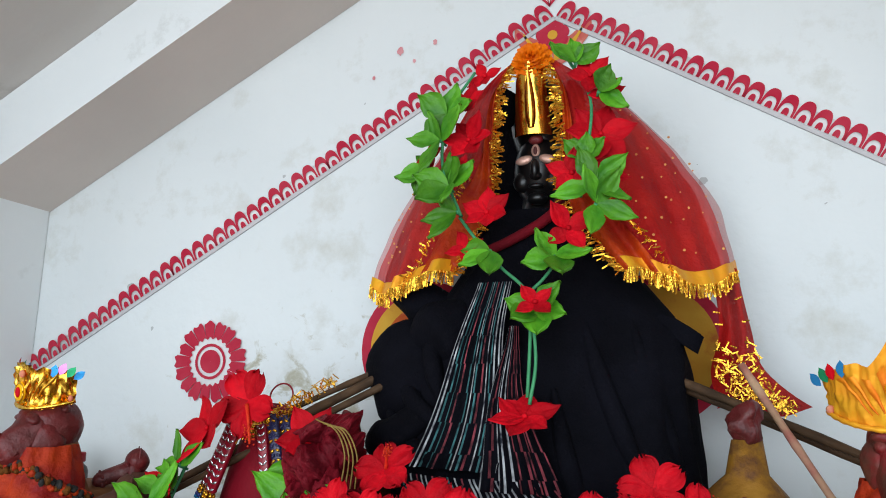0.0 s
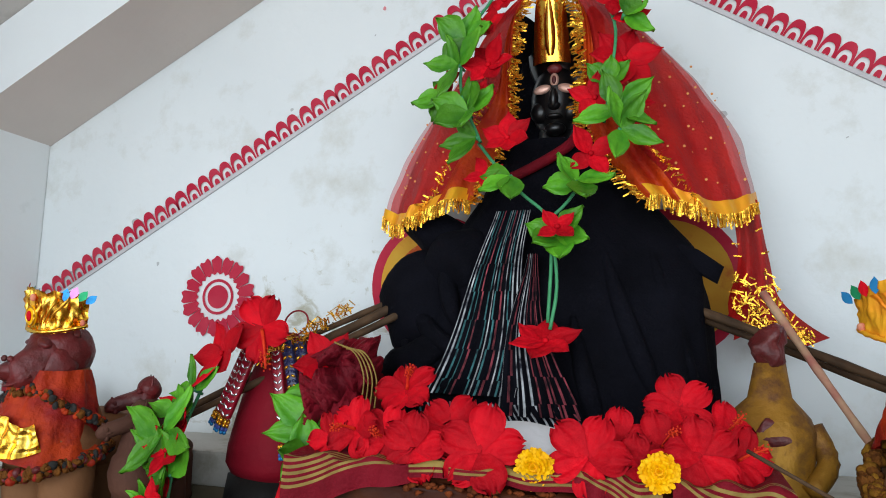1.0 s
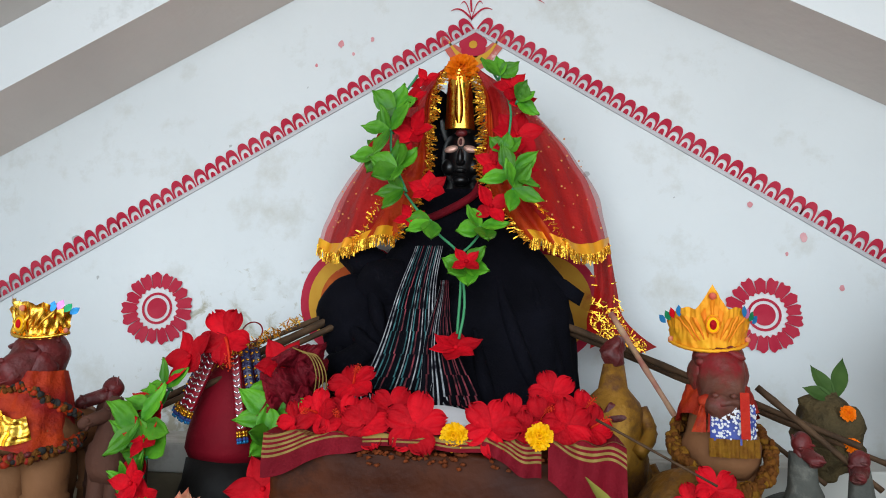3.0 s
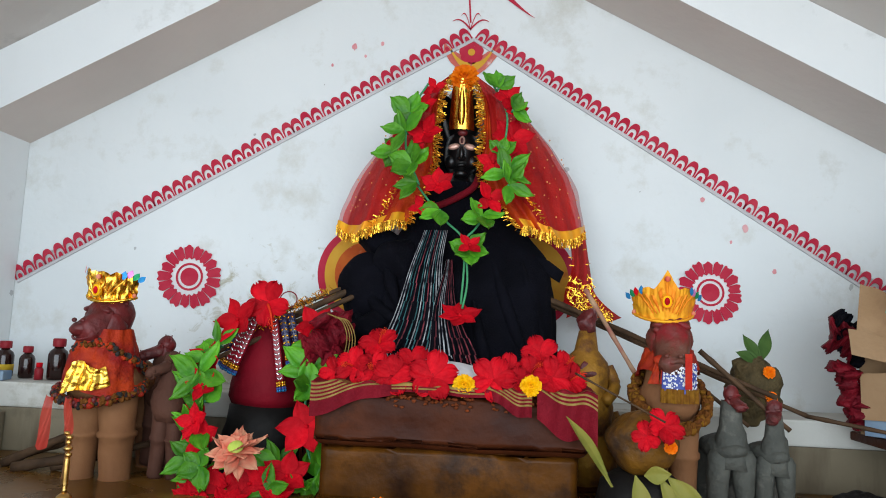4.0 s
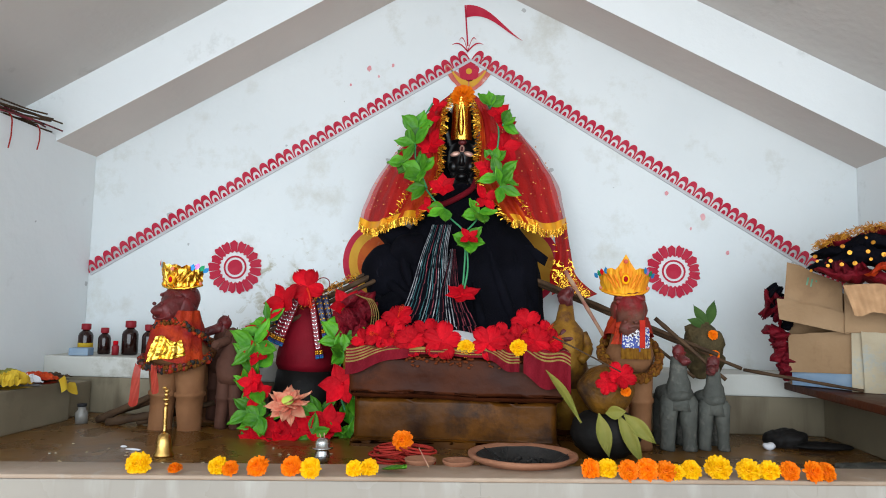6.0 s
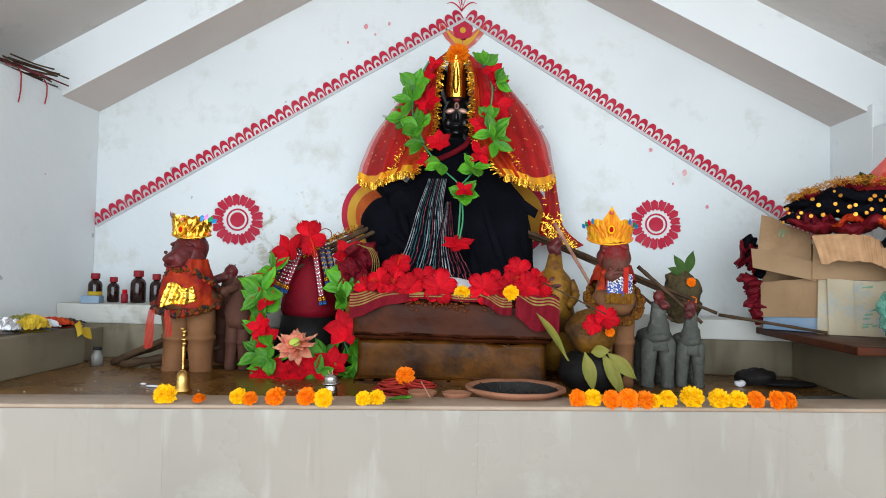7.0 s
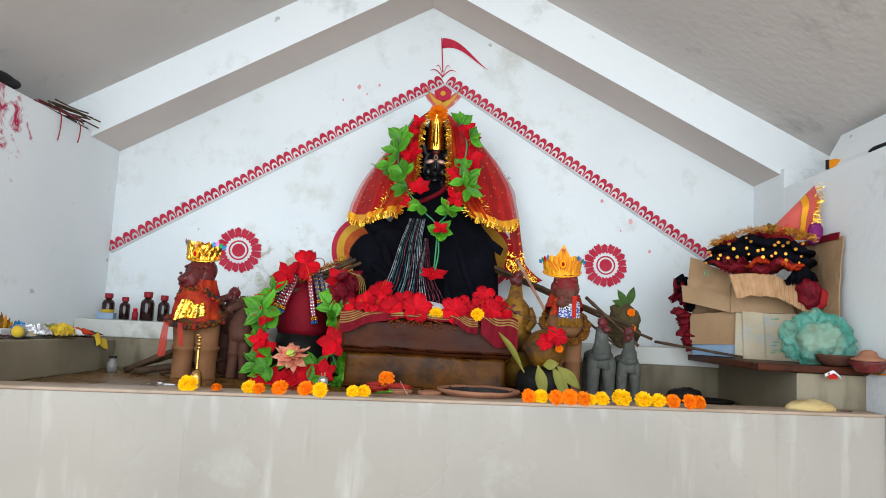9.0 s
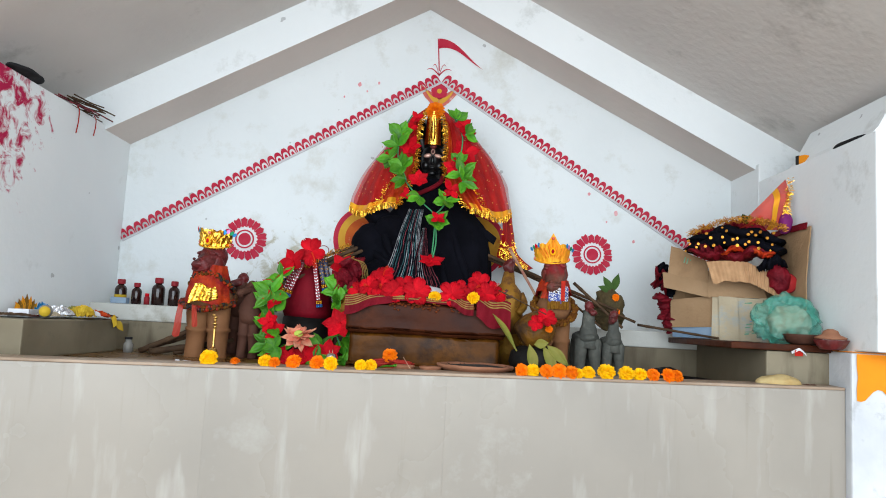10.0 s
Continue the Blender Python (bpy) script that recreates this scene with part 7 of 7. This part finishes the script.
bundle = thing("cloth_bundle", "bundle of black and red gold-dotted cloth on the carton", "cloth", pose(1.135, -0.5, 1.62, 0, 0, -30))
part("red_cloth", folded_layer((0.0, -0.02, 0.03), 0.3, 0.15, 0.034, 5.0), M["crimson"], bundle, "crumpled red cloth")
black = part("black_cloth", folded_layer((0.0, -0.005, 0.066), 0.345, 0.185, 0.05, 2.0, 0.012), M["black_cloth"], bundle)
part("black_cloth", folded_layer((0.005, 0.0, 0.1), 0.33, 0.17, 0.04, 8.0, 0.01), M["black_cloth"], bundle)
part("red_top", folded_layer((-0.01, 0.015, 0.128), 0.27, 0.12, 0.034, 7.0, 0.012), M["maroon_cloth"], bundle, "dark red cloth on top")
part("orange_strip", folded_layer((0.06, -0.075, 0.034), 0.19, 0.05, 0.018, 3.0), M["orange_veil"], bundle, "orange and gold folded strip")
part("red_fold", folded_layer((-0.08, -0.07, 0.046), 0.1, 0.06, 0.03, 4.0), M["crimson"], bundle, "red satin fold")
part("black_end", folded_layer((0.13, -0.06, 0.0), 0.1, 0.05, 0.035, 6.0, 0.02), M["black_cloth"], bundle, "black cloth end")
part("red_edge", heap((0.15, -0.05, -0.05), 0.03, 0.02, 0.045, 0.012, 24, 6.0), M["crimson"], bundle, "hanging red cloth end")
part("purple_cloth", heap((0.165, 0.0, 0.15), 0.02, 0.02, 0.036, 0.006, 18, 9.0), M["purple"], bundle, "purple cloth end")
part("green_cloth", folded_layer((0.06, -0.03, 0.15), 0.08, 0.05, 0.03, 4.0), M["green_cloth"], bundle, "dull green cloth")
rnd = random.Random(51)
bm = bm_new()
for row, (z, y) in enumerate(((0.056, -0.118), (0.076, -0.121), (0.1, -0.112), (0.116, -0.1))):
    for k in range(9):
        x = -0.15 + 0.3 * (k + 0.5 * (row % 2)) / 9 + rnd.uniform(-0.012, 0.012)
        if rnd.random() < 0.3:
            continue
        yy = y + 0.012 * math.sin(5 * x / 0.17 + 6) + 0.9 * x * x - 0.004
        bmesh.ops.create_circle(bm, cap_ends=True, segments=10, radius=rnd.uniform(0.0036, 0.0062), matrix=Matrix.Translation((x, yy, z + rnd.uniform(-0.006, 0.006) + 0.009 * math.sin(3.4 * x / 0.17 + 2) - 0.012 * (x / 0.17) ** 2)) @ pose(0, 0, 0, 90 - 16 * (row > 1), 0, rnd.uniform(-18, 18)))
tagged(part("gold_dots", bm, M["tinsel_dull"], black, "round gold foil dots"), kind="stuff")
bm = bm_new()
for k in range(700):
    u = rnd.random()
    x = -0.155 + 0.33 * u
    p = Vector((x, -0.055 - 0.03 * math.sin(math.pi * u) + rnd.uniform(-0.03, 0.03), 0.1 + 0.052 * math.sin(math.pi * (0.02 + 0.85 * u)) + rnd.uniform(-0.008, 0.012)))
    d = Vector((rnd.uniform(-1, 1), rnd.uniform(-1, 1), rnd.uniform(-1, 1))) * 0.0075
    w = d.cross(Vector((0.3, 1, 0.2))).normalized() * 0.0008
    bm.faces.new([bm.verts.new(x_) for x_ in (p - d - w, p + d - w, p + d + w, p - d + w)])
tagged(part("tinsel_trim", bm, M["tinsel_dull"], bundle, "tangled gold tinsel trim", smooth=False), kind="stuff")
fan_ = thing("red_round_fan", "round sheer red cloth disc leaning on the cardboard sheet", "ornament", pose(1.262, -0.625, 1.553, 90, 0, -24))
part("disc", lathe(bm_new(), [(0.034, -0.0015), (0.035, 0.0), (0.034, 0.0015)], 30), M["fan_red"], fan_)
bm = bm_new()
tube(bm, [(0.035 * math.cos(a), 0.035 * math.sin(a), 0) for a in [2 * math.pi * k / 30 for k in range(31)]], 0.0016, 6)
part("rim", bm, M["crimson"], fan_, "dark red rim")
veil2 = thing("folded_veil", "sheer red-orange veil with gold edge standing on the bundle", "veil", pose(1.215, -0.56, 1.745))
bm = bm_new()


def peak(u, v):
    x = -0.09 + 0.15 * u
    top = 0.19 * (0.15 + 0.85 * u ** 0.9)
    return Vector((x + 0.02 * v, -0.05 * math.sin(math.pi * v) * (1 - 0.4 * u) + 0.008 * math.sin(9 * v + 5 * u), top * v))


surf(bm, peak, 18, 14)
part("veil_sheet", bm, mat("sheer_coral_net", (0.62, 0.06, 0.03), (0.52, 0.03, 0.02), 14, 0.6, alpha=0.85), veil2)
bm = bm_new()
for k in range(160):
    v = rnd.random()
    p = Vector((0.06 + 0.02 * v, -0.03, 0.19 * v)) + Vector((rnd.uniform(-0.012, 0.008), rnd.uniform(-0.01, 0), rnd.uniform(-0.006, 0.006)))
    d = Vector((rnd.uniform(-1, 1), rnd.uniform(-0.5, 0.5), rnd.uniform(-0.6, 0.6))) * 0.009
    w = Vector((0, 0, 0.0012))
    bm.faces.new([bm.verts.new(x) for x in (p - d - w, p + d - w, p + d + w, p - d + w)])
tagged(part("gold_edge", bm, M["tinsel"], veil2, "gold tinsel edge", smooth=False), kind="stuff")
bm = bm_new()
surf(bm, lambda u, v: peak(0.62 + 0.14 * u, v) + Vector((0, -0.006, 0)), 4, 14)
part("yellow_band", bm, M["foil_yellow"], veil2, "woven yellow band")
hang = thing("hanging_cloth", "crumpled red and black cloth hanging from the carton", "cloth", pose(0.935, -0.3, SH))
for k, (x, y, z, L, dp, mm, ry) in enumerate(((0.018, 0.0, 0.1, 0.15, 0.04, "crimson", 84), (0.0, -0.015, 0.12, 0.11, 0.03, "crimson", 72), (0.035, -0.01, 0.07, 0.12, 0.035, "crimson", 96), (0.02, 0.0, 0.2, 0.1, 0.045, "black_cloth", 70), (-0.008, -0.012, 0.2, 0.07, 0.03, "crimson", 30), (-0.004, -0.01, 0.24, 0.06, 0.03, "crimson", -20), (0.01, 0.0, 0.255, 0.07, 0.04, "black_cloth", 35))):
    o = part("cloth_fold", folded_layer((0, 0, 0), L, dp * 1.3, 0.04, 1.7 * k + 0.4, 0.01), M[mm], hang, "black cloth fold" if mm == "black_cloth" else "")
    o.matrix_basis = pose(x, y, z, 0, ry, -20)
bag = thing("plastic_bag", "crumpled translucent green plastic bag stuffed and knotted", "bag", pose(1.218, -0.715, SH))
part("bag_body", heap((0, 0, 0.075), 0.082, 0.06, 0.064, 0.03, 24, 2.5, 110, 70), M["bag"], bag)
part("contents", heap((0.012, 0.004, 0.07), 0.058, 0.04, 0.045, 0.016, 20, 5.5), M["card_pale"], bag, "pale papers inside the bag")
bm = bm_new()
for k in range(9):
    a = k * 0.7
    d = Vector((math.cos(a), math.sin(a) * 0.6, 0))
    surf(bm, lambda u, v: Vector((0.0, -0.02, 0.13)) + d * (0.05 * v) + Vector((-d.y, d.x, 0)) * (u - 0.5) * 0.035 * (0.3 + v) + Vector((0, 0, 0.018 * math.sin(2.6 * v) + 0.006 * math.sin(9 * u + k))), 6, 8)
part("gathered_knot", bm, M["bag"], bag)


def dish(x, y, z, r, h, material, label):
    t = thing("clay_dish", label, "dish", pose(x, y, z), "clay dishes")
    bm = bm_new()
    lathe(bm, [(r * 0.6, 0), (r * 0.75, h * 0.2), (r, h * 0.9), (r, h), (r * 0.9, h), (r * 0.7, h * 0.35), (0.002, h * 0.3)], 28, wob=0.002)
    part("vessel", bm, material, t)
    return t


dish(1.235, -0.79, SH, 0.062, 0.032, M["dark_clay"], "sooty flat clay dish on the shelf edge")
dish(1.268, -0.895, 1.335, 0.05, 0.03, M["vermilion"], "red-stained clay dish with a lid")
bm = bm_new()
lathe(bm, [(0.044, 0), (0.046, 0.006), (0.026, 0.014), (0.02, 0.026), (0.008, 0.032)], 24, wob=0.0015)
single("clay_saucer", bm, M["clay_rim"], "small domed clay saucer upturned on the dish", "saucer", pose(1.266, -0.895, 1.366))
rib = thing("torn_ribbon", "torn white and red paper ribbon hanging from the shelf", "ribbon", pose(1.19, -0.852, 1.33))
bm = bm_new()
surf(bm, lambda u, v: Vector((0.045 * (u - 0.5), -0.004 * v - 0.012 * math.sin(3 * u), 0.006 - 0.03 * abs(u - 0.4) - 0.008 * v)), 14, 2)
part("white_strip", bm, M["white_paper"], rib)
bm = bm_new()
surf(bm, lambda u, v: Vector((0.026 * (u - 0.5) - 0.004, -0.01, -0.002 - 0.018 * v)), 4, 4)
part("red_scrap", bm, M["red_cloth"], rib, "red scrap")
bm = bm_new()
ball(bm, (0, 0, 0.02), 0.068, 0.045, 0.024, 30, 18, wob=0.006, freq=30)
single("bread_loaf", bm, M["sponge"], "yellowed round loaf lying on the altar floor", "bread", pose(1.12, -0.865, TOP + 0.018))
bm = heap((0, 0, 0.008), 0.03, 0.02, 0.01, 0.006, 30, 3.0, 20, 12)
single("torn_scrap", bm, M["dark_clay"], "dark scrap beside the loaf", "scrap", pose(1.21, -0.875, TOP + 0.018))
bm = heap((0, 0, 0.02), 0.05, 0.035, 0.022, 0.012, 22, 6.0)
single("black_rag", bm, M["black_pot"], "crumpled black rag on the altar floor", "rag", pose(0.92, -0.4, TOP))
bm = heap((0, 0, 0.008), 0.08, 0.03, 0.008, 0.004, 22, 6.0)
single("black_rag", bm, M["black_pot"], "flat black rag on the altar floor", "rag", pose(1.0, -0.43, TOP))
bm = heap((0, 0, 0.008), 0.014, 0.01, 0.007, 0.005, 50, 1.0, 18, 12)
single("paper_scrap", bm, M["white_paper"], "crumpled scrap of white paper on the altar floor", "paper", pose(0.855, -0.46, TOP))
bm = box(bm_new(), -0.07, 0.07, -0.06, 0.06, 0, 0.014, 0.005)
single("stone_plate", bm, M["grey_clay"], "flat dark stone plate on the altar floor", "stone", pose(1.0, -0.72, TOP, 0, 0, 12))

# ---- clutter on the west ledge ----
LW = 1.304
ft = thing("foil_ornament", "gold foil ornament with leaf points standing on the ledge", "ornament", pose(-1.285, -0.72, LW))
for k in range(7):
    q = (k - 3) / 3
    o = part("foil_leaf", grid_petal(0.075 * (1 - 0.25 * abs(q)), 0.026, 0.7, 0.05, 0.03, 0.9, 5, 7, ridge=0.3), M["gold_paint"] if k % 2 else M["foil_yellow"], ft)
    o.matrix_basis = pose(0.012 * 0, 0.022 * q, 0.0) @ pose(0, 0, 0, 0, 0, 78) @ pose(0, 0, 0, 0, q * 32 - 90, 0) @ pose(0, 0, 0, -90, 0, 0)
bx = thing("paper_box", "flat white paper box with a red stripe", "box", pose(-1.245, -0.8, LW, 0, 0, 12))
part("body", box(bm_new(), -0.03, 0.03, -0.055, 0.055, 0, 0.026, 0.002), M["white_paper"], bx, smooth=False)
part("stripe", box(bm_new(), 0.0295, 0.0315, -0.05, 0.04, 0.004, 0.009), M["red_paint"], bx, "red printed stripe", smooth=False)
jar = thing("glass_jar", "small cloudy glass jar lying on its side", "jar", pose(-1.17, -0.815, LW + 0.022, 90, 0, 25))
bm = bm_new()
lathe(bm, [(0.015, -0.03), (0.02, -0.026), (0.021, 0.012), (0.014, 0.022), (0.014, 0.03)], 20)
part("glass_body", bm, M["clear_glass"], jar)
bm = bm_new()
lathe(bm, [(0.016, 0.028), (0.016, 0.038)], 16)
part("lid", bm, M["label_yellow"], jar, "yellow lid")


def packet(x, y, sx, sy, h, material, label, seed, z=LW):
    bm = bm_new()

    def f(u, v):
        p = Vector(((u - 0.5) * sx, (v - 0.5) * sy, 0))
        n_ = 1 - abs(noise.noise(Vector((u * 4 + seed, v * 4, seed))))
        edge = math.sin(math.pi * u) ** 0.4 * math.sin(math.pi * v) ** 0.4 if 0 < u < 1 and 0 < v < 1 else 0
        return p + Vector((0.01 * noise.noise(Vector((u * 3, v * 3, seed))), 0, 0.004 + h * n_ * n_ * (0.25 + 0.75 * edge)))
    surf(bm, f, 20, 20)
    surf(bm, lambda u, v: Vector(((u - 0.5) * sx, (v - 0.5) * sy, 0.001)), 2, 2)
    return single("wrapper", bm, material, label, "wrapper", pose(x, y, z, 0, 0, seed * 37), "wrappers on the ledge", smooth=False)


packet(-1.2, -0.68, 0.09, 0.07, 0.04, M["foil_silver"], "crumpled silver foil wrapper on the ledge", 1)
packet(-1.165, -0.6, 0.08, 0.07, 0.045, M["label_yellow"], "crumpled yellow plastic wrapper on the ledge", 2)
packet(-1.24, -0.6, 0.08, 0.08, 0.035, M["foil_silver"], "crumpled silver foil wrapper on the ledge", 3)
packet(-1.17, -0.53, 0.07, 0.06, 0.03, M["white_paper"], "crumpled white plastic wrapper on the ledge", 4)
packet(-1.185, -0.46, 0.1, 0.06, 0.03, M["orange_veil"], "crumpled orange cloth strip on the ledge", 5)
packet(-1.25, -0.5, 0.09, 0.08, 0.04, M["dry_leaf"], "dry brown leaf wrapper on the ledge", 6)
packet(-1.2, -0.4, 0.13, 0.08, 0.022, M["bark"], "dry brown leaf plate on the ledge", 7)
packet(-1.19, -0.76, 0.07, 0.07, 0.02, M["card_pale"], "crumpled pale paper on the ledge", 8)
packet(-1.27, -0.66, 0.05, 0.05, 0.05, M["jewel_blue"], "blue and white wrapper on the ledge", 9)
packet(-1.24, -0.88, 0.12, 0.06, 0.012, M["bark"], "dry stalks lying on the ledge", 10)
yc = bm_new()
surf(yc, lambda u, v: Vector((0.02 * v + 0.008 * math.sin(8 * u), (u - 0.5) * 0.07 - 0.01 * v, 0.006 + 0.012 * math.sin(5 * u) - 0.035 * v * v)), 12, 8)
single("yellow_cloth", yc, M["label_yellow"], "yellow cloth scrap over the ledge corner", "cloth", pose(-1.14, -0.4, LW))
bm = box(bm_new(), -0.03, 0.03, -0.025, 0.025, 0, 0.024, 0.002)
single("paper_packet", bm, M["card_blue"], "small pale blue paper packet on the shelf end", "packet", pose(-1.215, -0.2, 1.366, 0, 0, 10), smooth=False)
for x, y, L, rz in ((-0.73, -0.77, 0.045, -8), (-0.77, -0.74, 0.018, 0)):
    bm = bm_new()
    ball(bm, (0, 0, 0.003), L / 2, 0.003, 0.003, 10, 6)
    single("chalk_stick", bm, M["white_paper"], "short white chalk stick on the altar floor", "chalk", pose(x, y, TOP, 0, 0, rz))
bm = bm_new()
rnd = random.Random(61)
for k in range(60):
    ball(bm, (rnd.uniform(-1.0, 1.0), rnd.uniform(-0.92, -0.68), TOP + 0.0015), rnd.uniform(0.002, 0.006), rnd.uniform(0.002, 0.005), 0.0015, 6, 4, wob=0.001, freq=200)
single("floor_litter", bm, M["card_pale"], "scattered crumbs and petals on the altar floor", "litter", kind="stuff")

# ---- things on top of the side walls ----
bm = bm_new()
ball(bm, (0, 0, 0.014), 0.04, 0.1, 0.014, 24, 12, wob=0.004)
single("rubber_sole", bm, M["rubber"], "old black rubber sole lying on the wall top", "shoe sole", pose(-1.335, -0.79, 2.085, 0, 0, 4))
twigs = thing("twig_bundle", "bundle of dry twigs and feathers on the wall top", "twigs", pose(-1.345, -0.45, 2.086))
rnd = random.Random(71)
for k in range(16):
    bm = bm_new()
    y0 = rnd.uniform(-0.12, 0.02)
    a = Vector((rnd.uniform(-0.03, 0.05), y0, rnd.uniform(0.004, 0.03)))
    tube(bm, bez([a, a + Vector((rnd.uniform(-0.01, 0.03), 0.1, 0.0)), a + Vector((rnd.uniform(0, 0.06), rnd.uniform(0.16, 0.24), rnd.uniform(-0.01, 0.012)))], 4), 0.0028, 5)
    part("twig", bm, M["bark"] if k % 4 else M["red_thread"], twigs)
for y, L in ((-0.02, 0.1), (0.11, 0.075)):
    bm = bm_new()
    tube(bm, bez([(0.02, y, 0.006), (0.03, y, -0.012), (0.028, y + 0.004, -L * 0.6), (0.028, y - 0.004, -L)], 5), 0.0022, 5)
    part("hanging_thread", bm, M["thread_red"], twigs, "red thread hanging down the wall")
hl = thing("matchbox", "small orange and black box on the wall top", "box", pose(1.345, -0.58, 1.987, 0, 0, 20))
part("box_body", box(bm_new(), -0.015, 0.015, -0.02, 0.006, 0, 0.03, 0.002), M["orange_paint"], hl, smooth=False)
part("box_end", box(bm_new(), -0.016, 0.016, 0.006, 0.02, 0, 0.032, 0.002), M["rubber"], hl, "black end", smooth=False)
bm = bm_new()
ball(bm, (0, 0, 0.008), 0.02, 0.09, 0.008, 20, 10, wob=0.003)
single("rubber_strap", bm, M["rubber"], "black rubber strap lying on the wall top", "strap", pose(1.345, -0.87, 1.986))
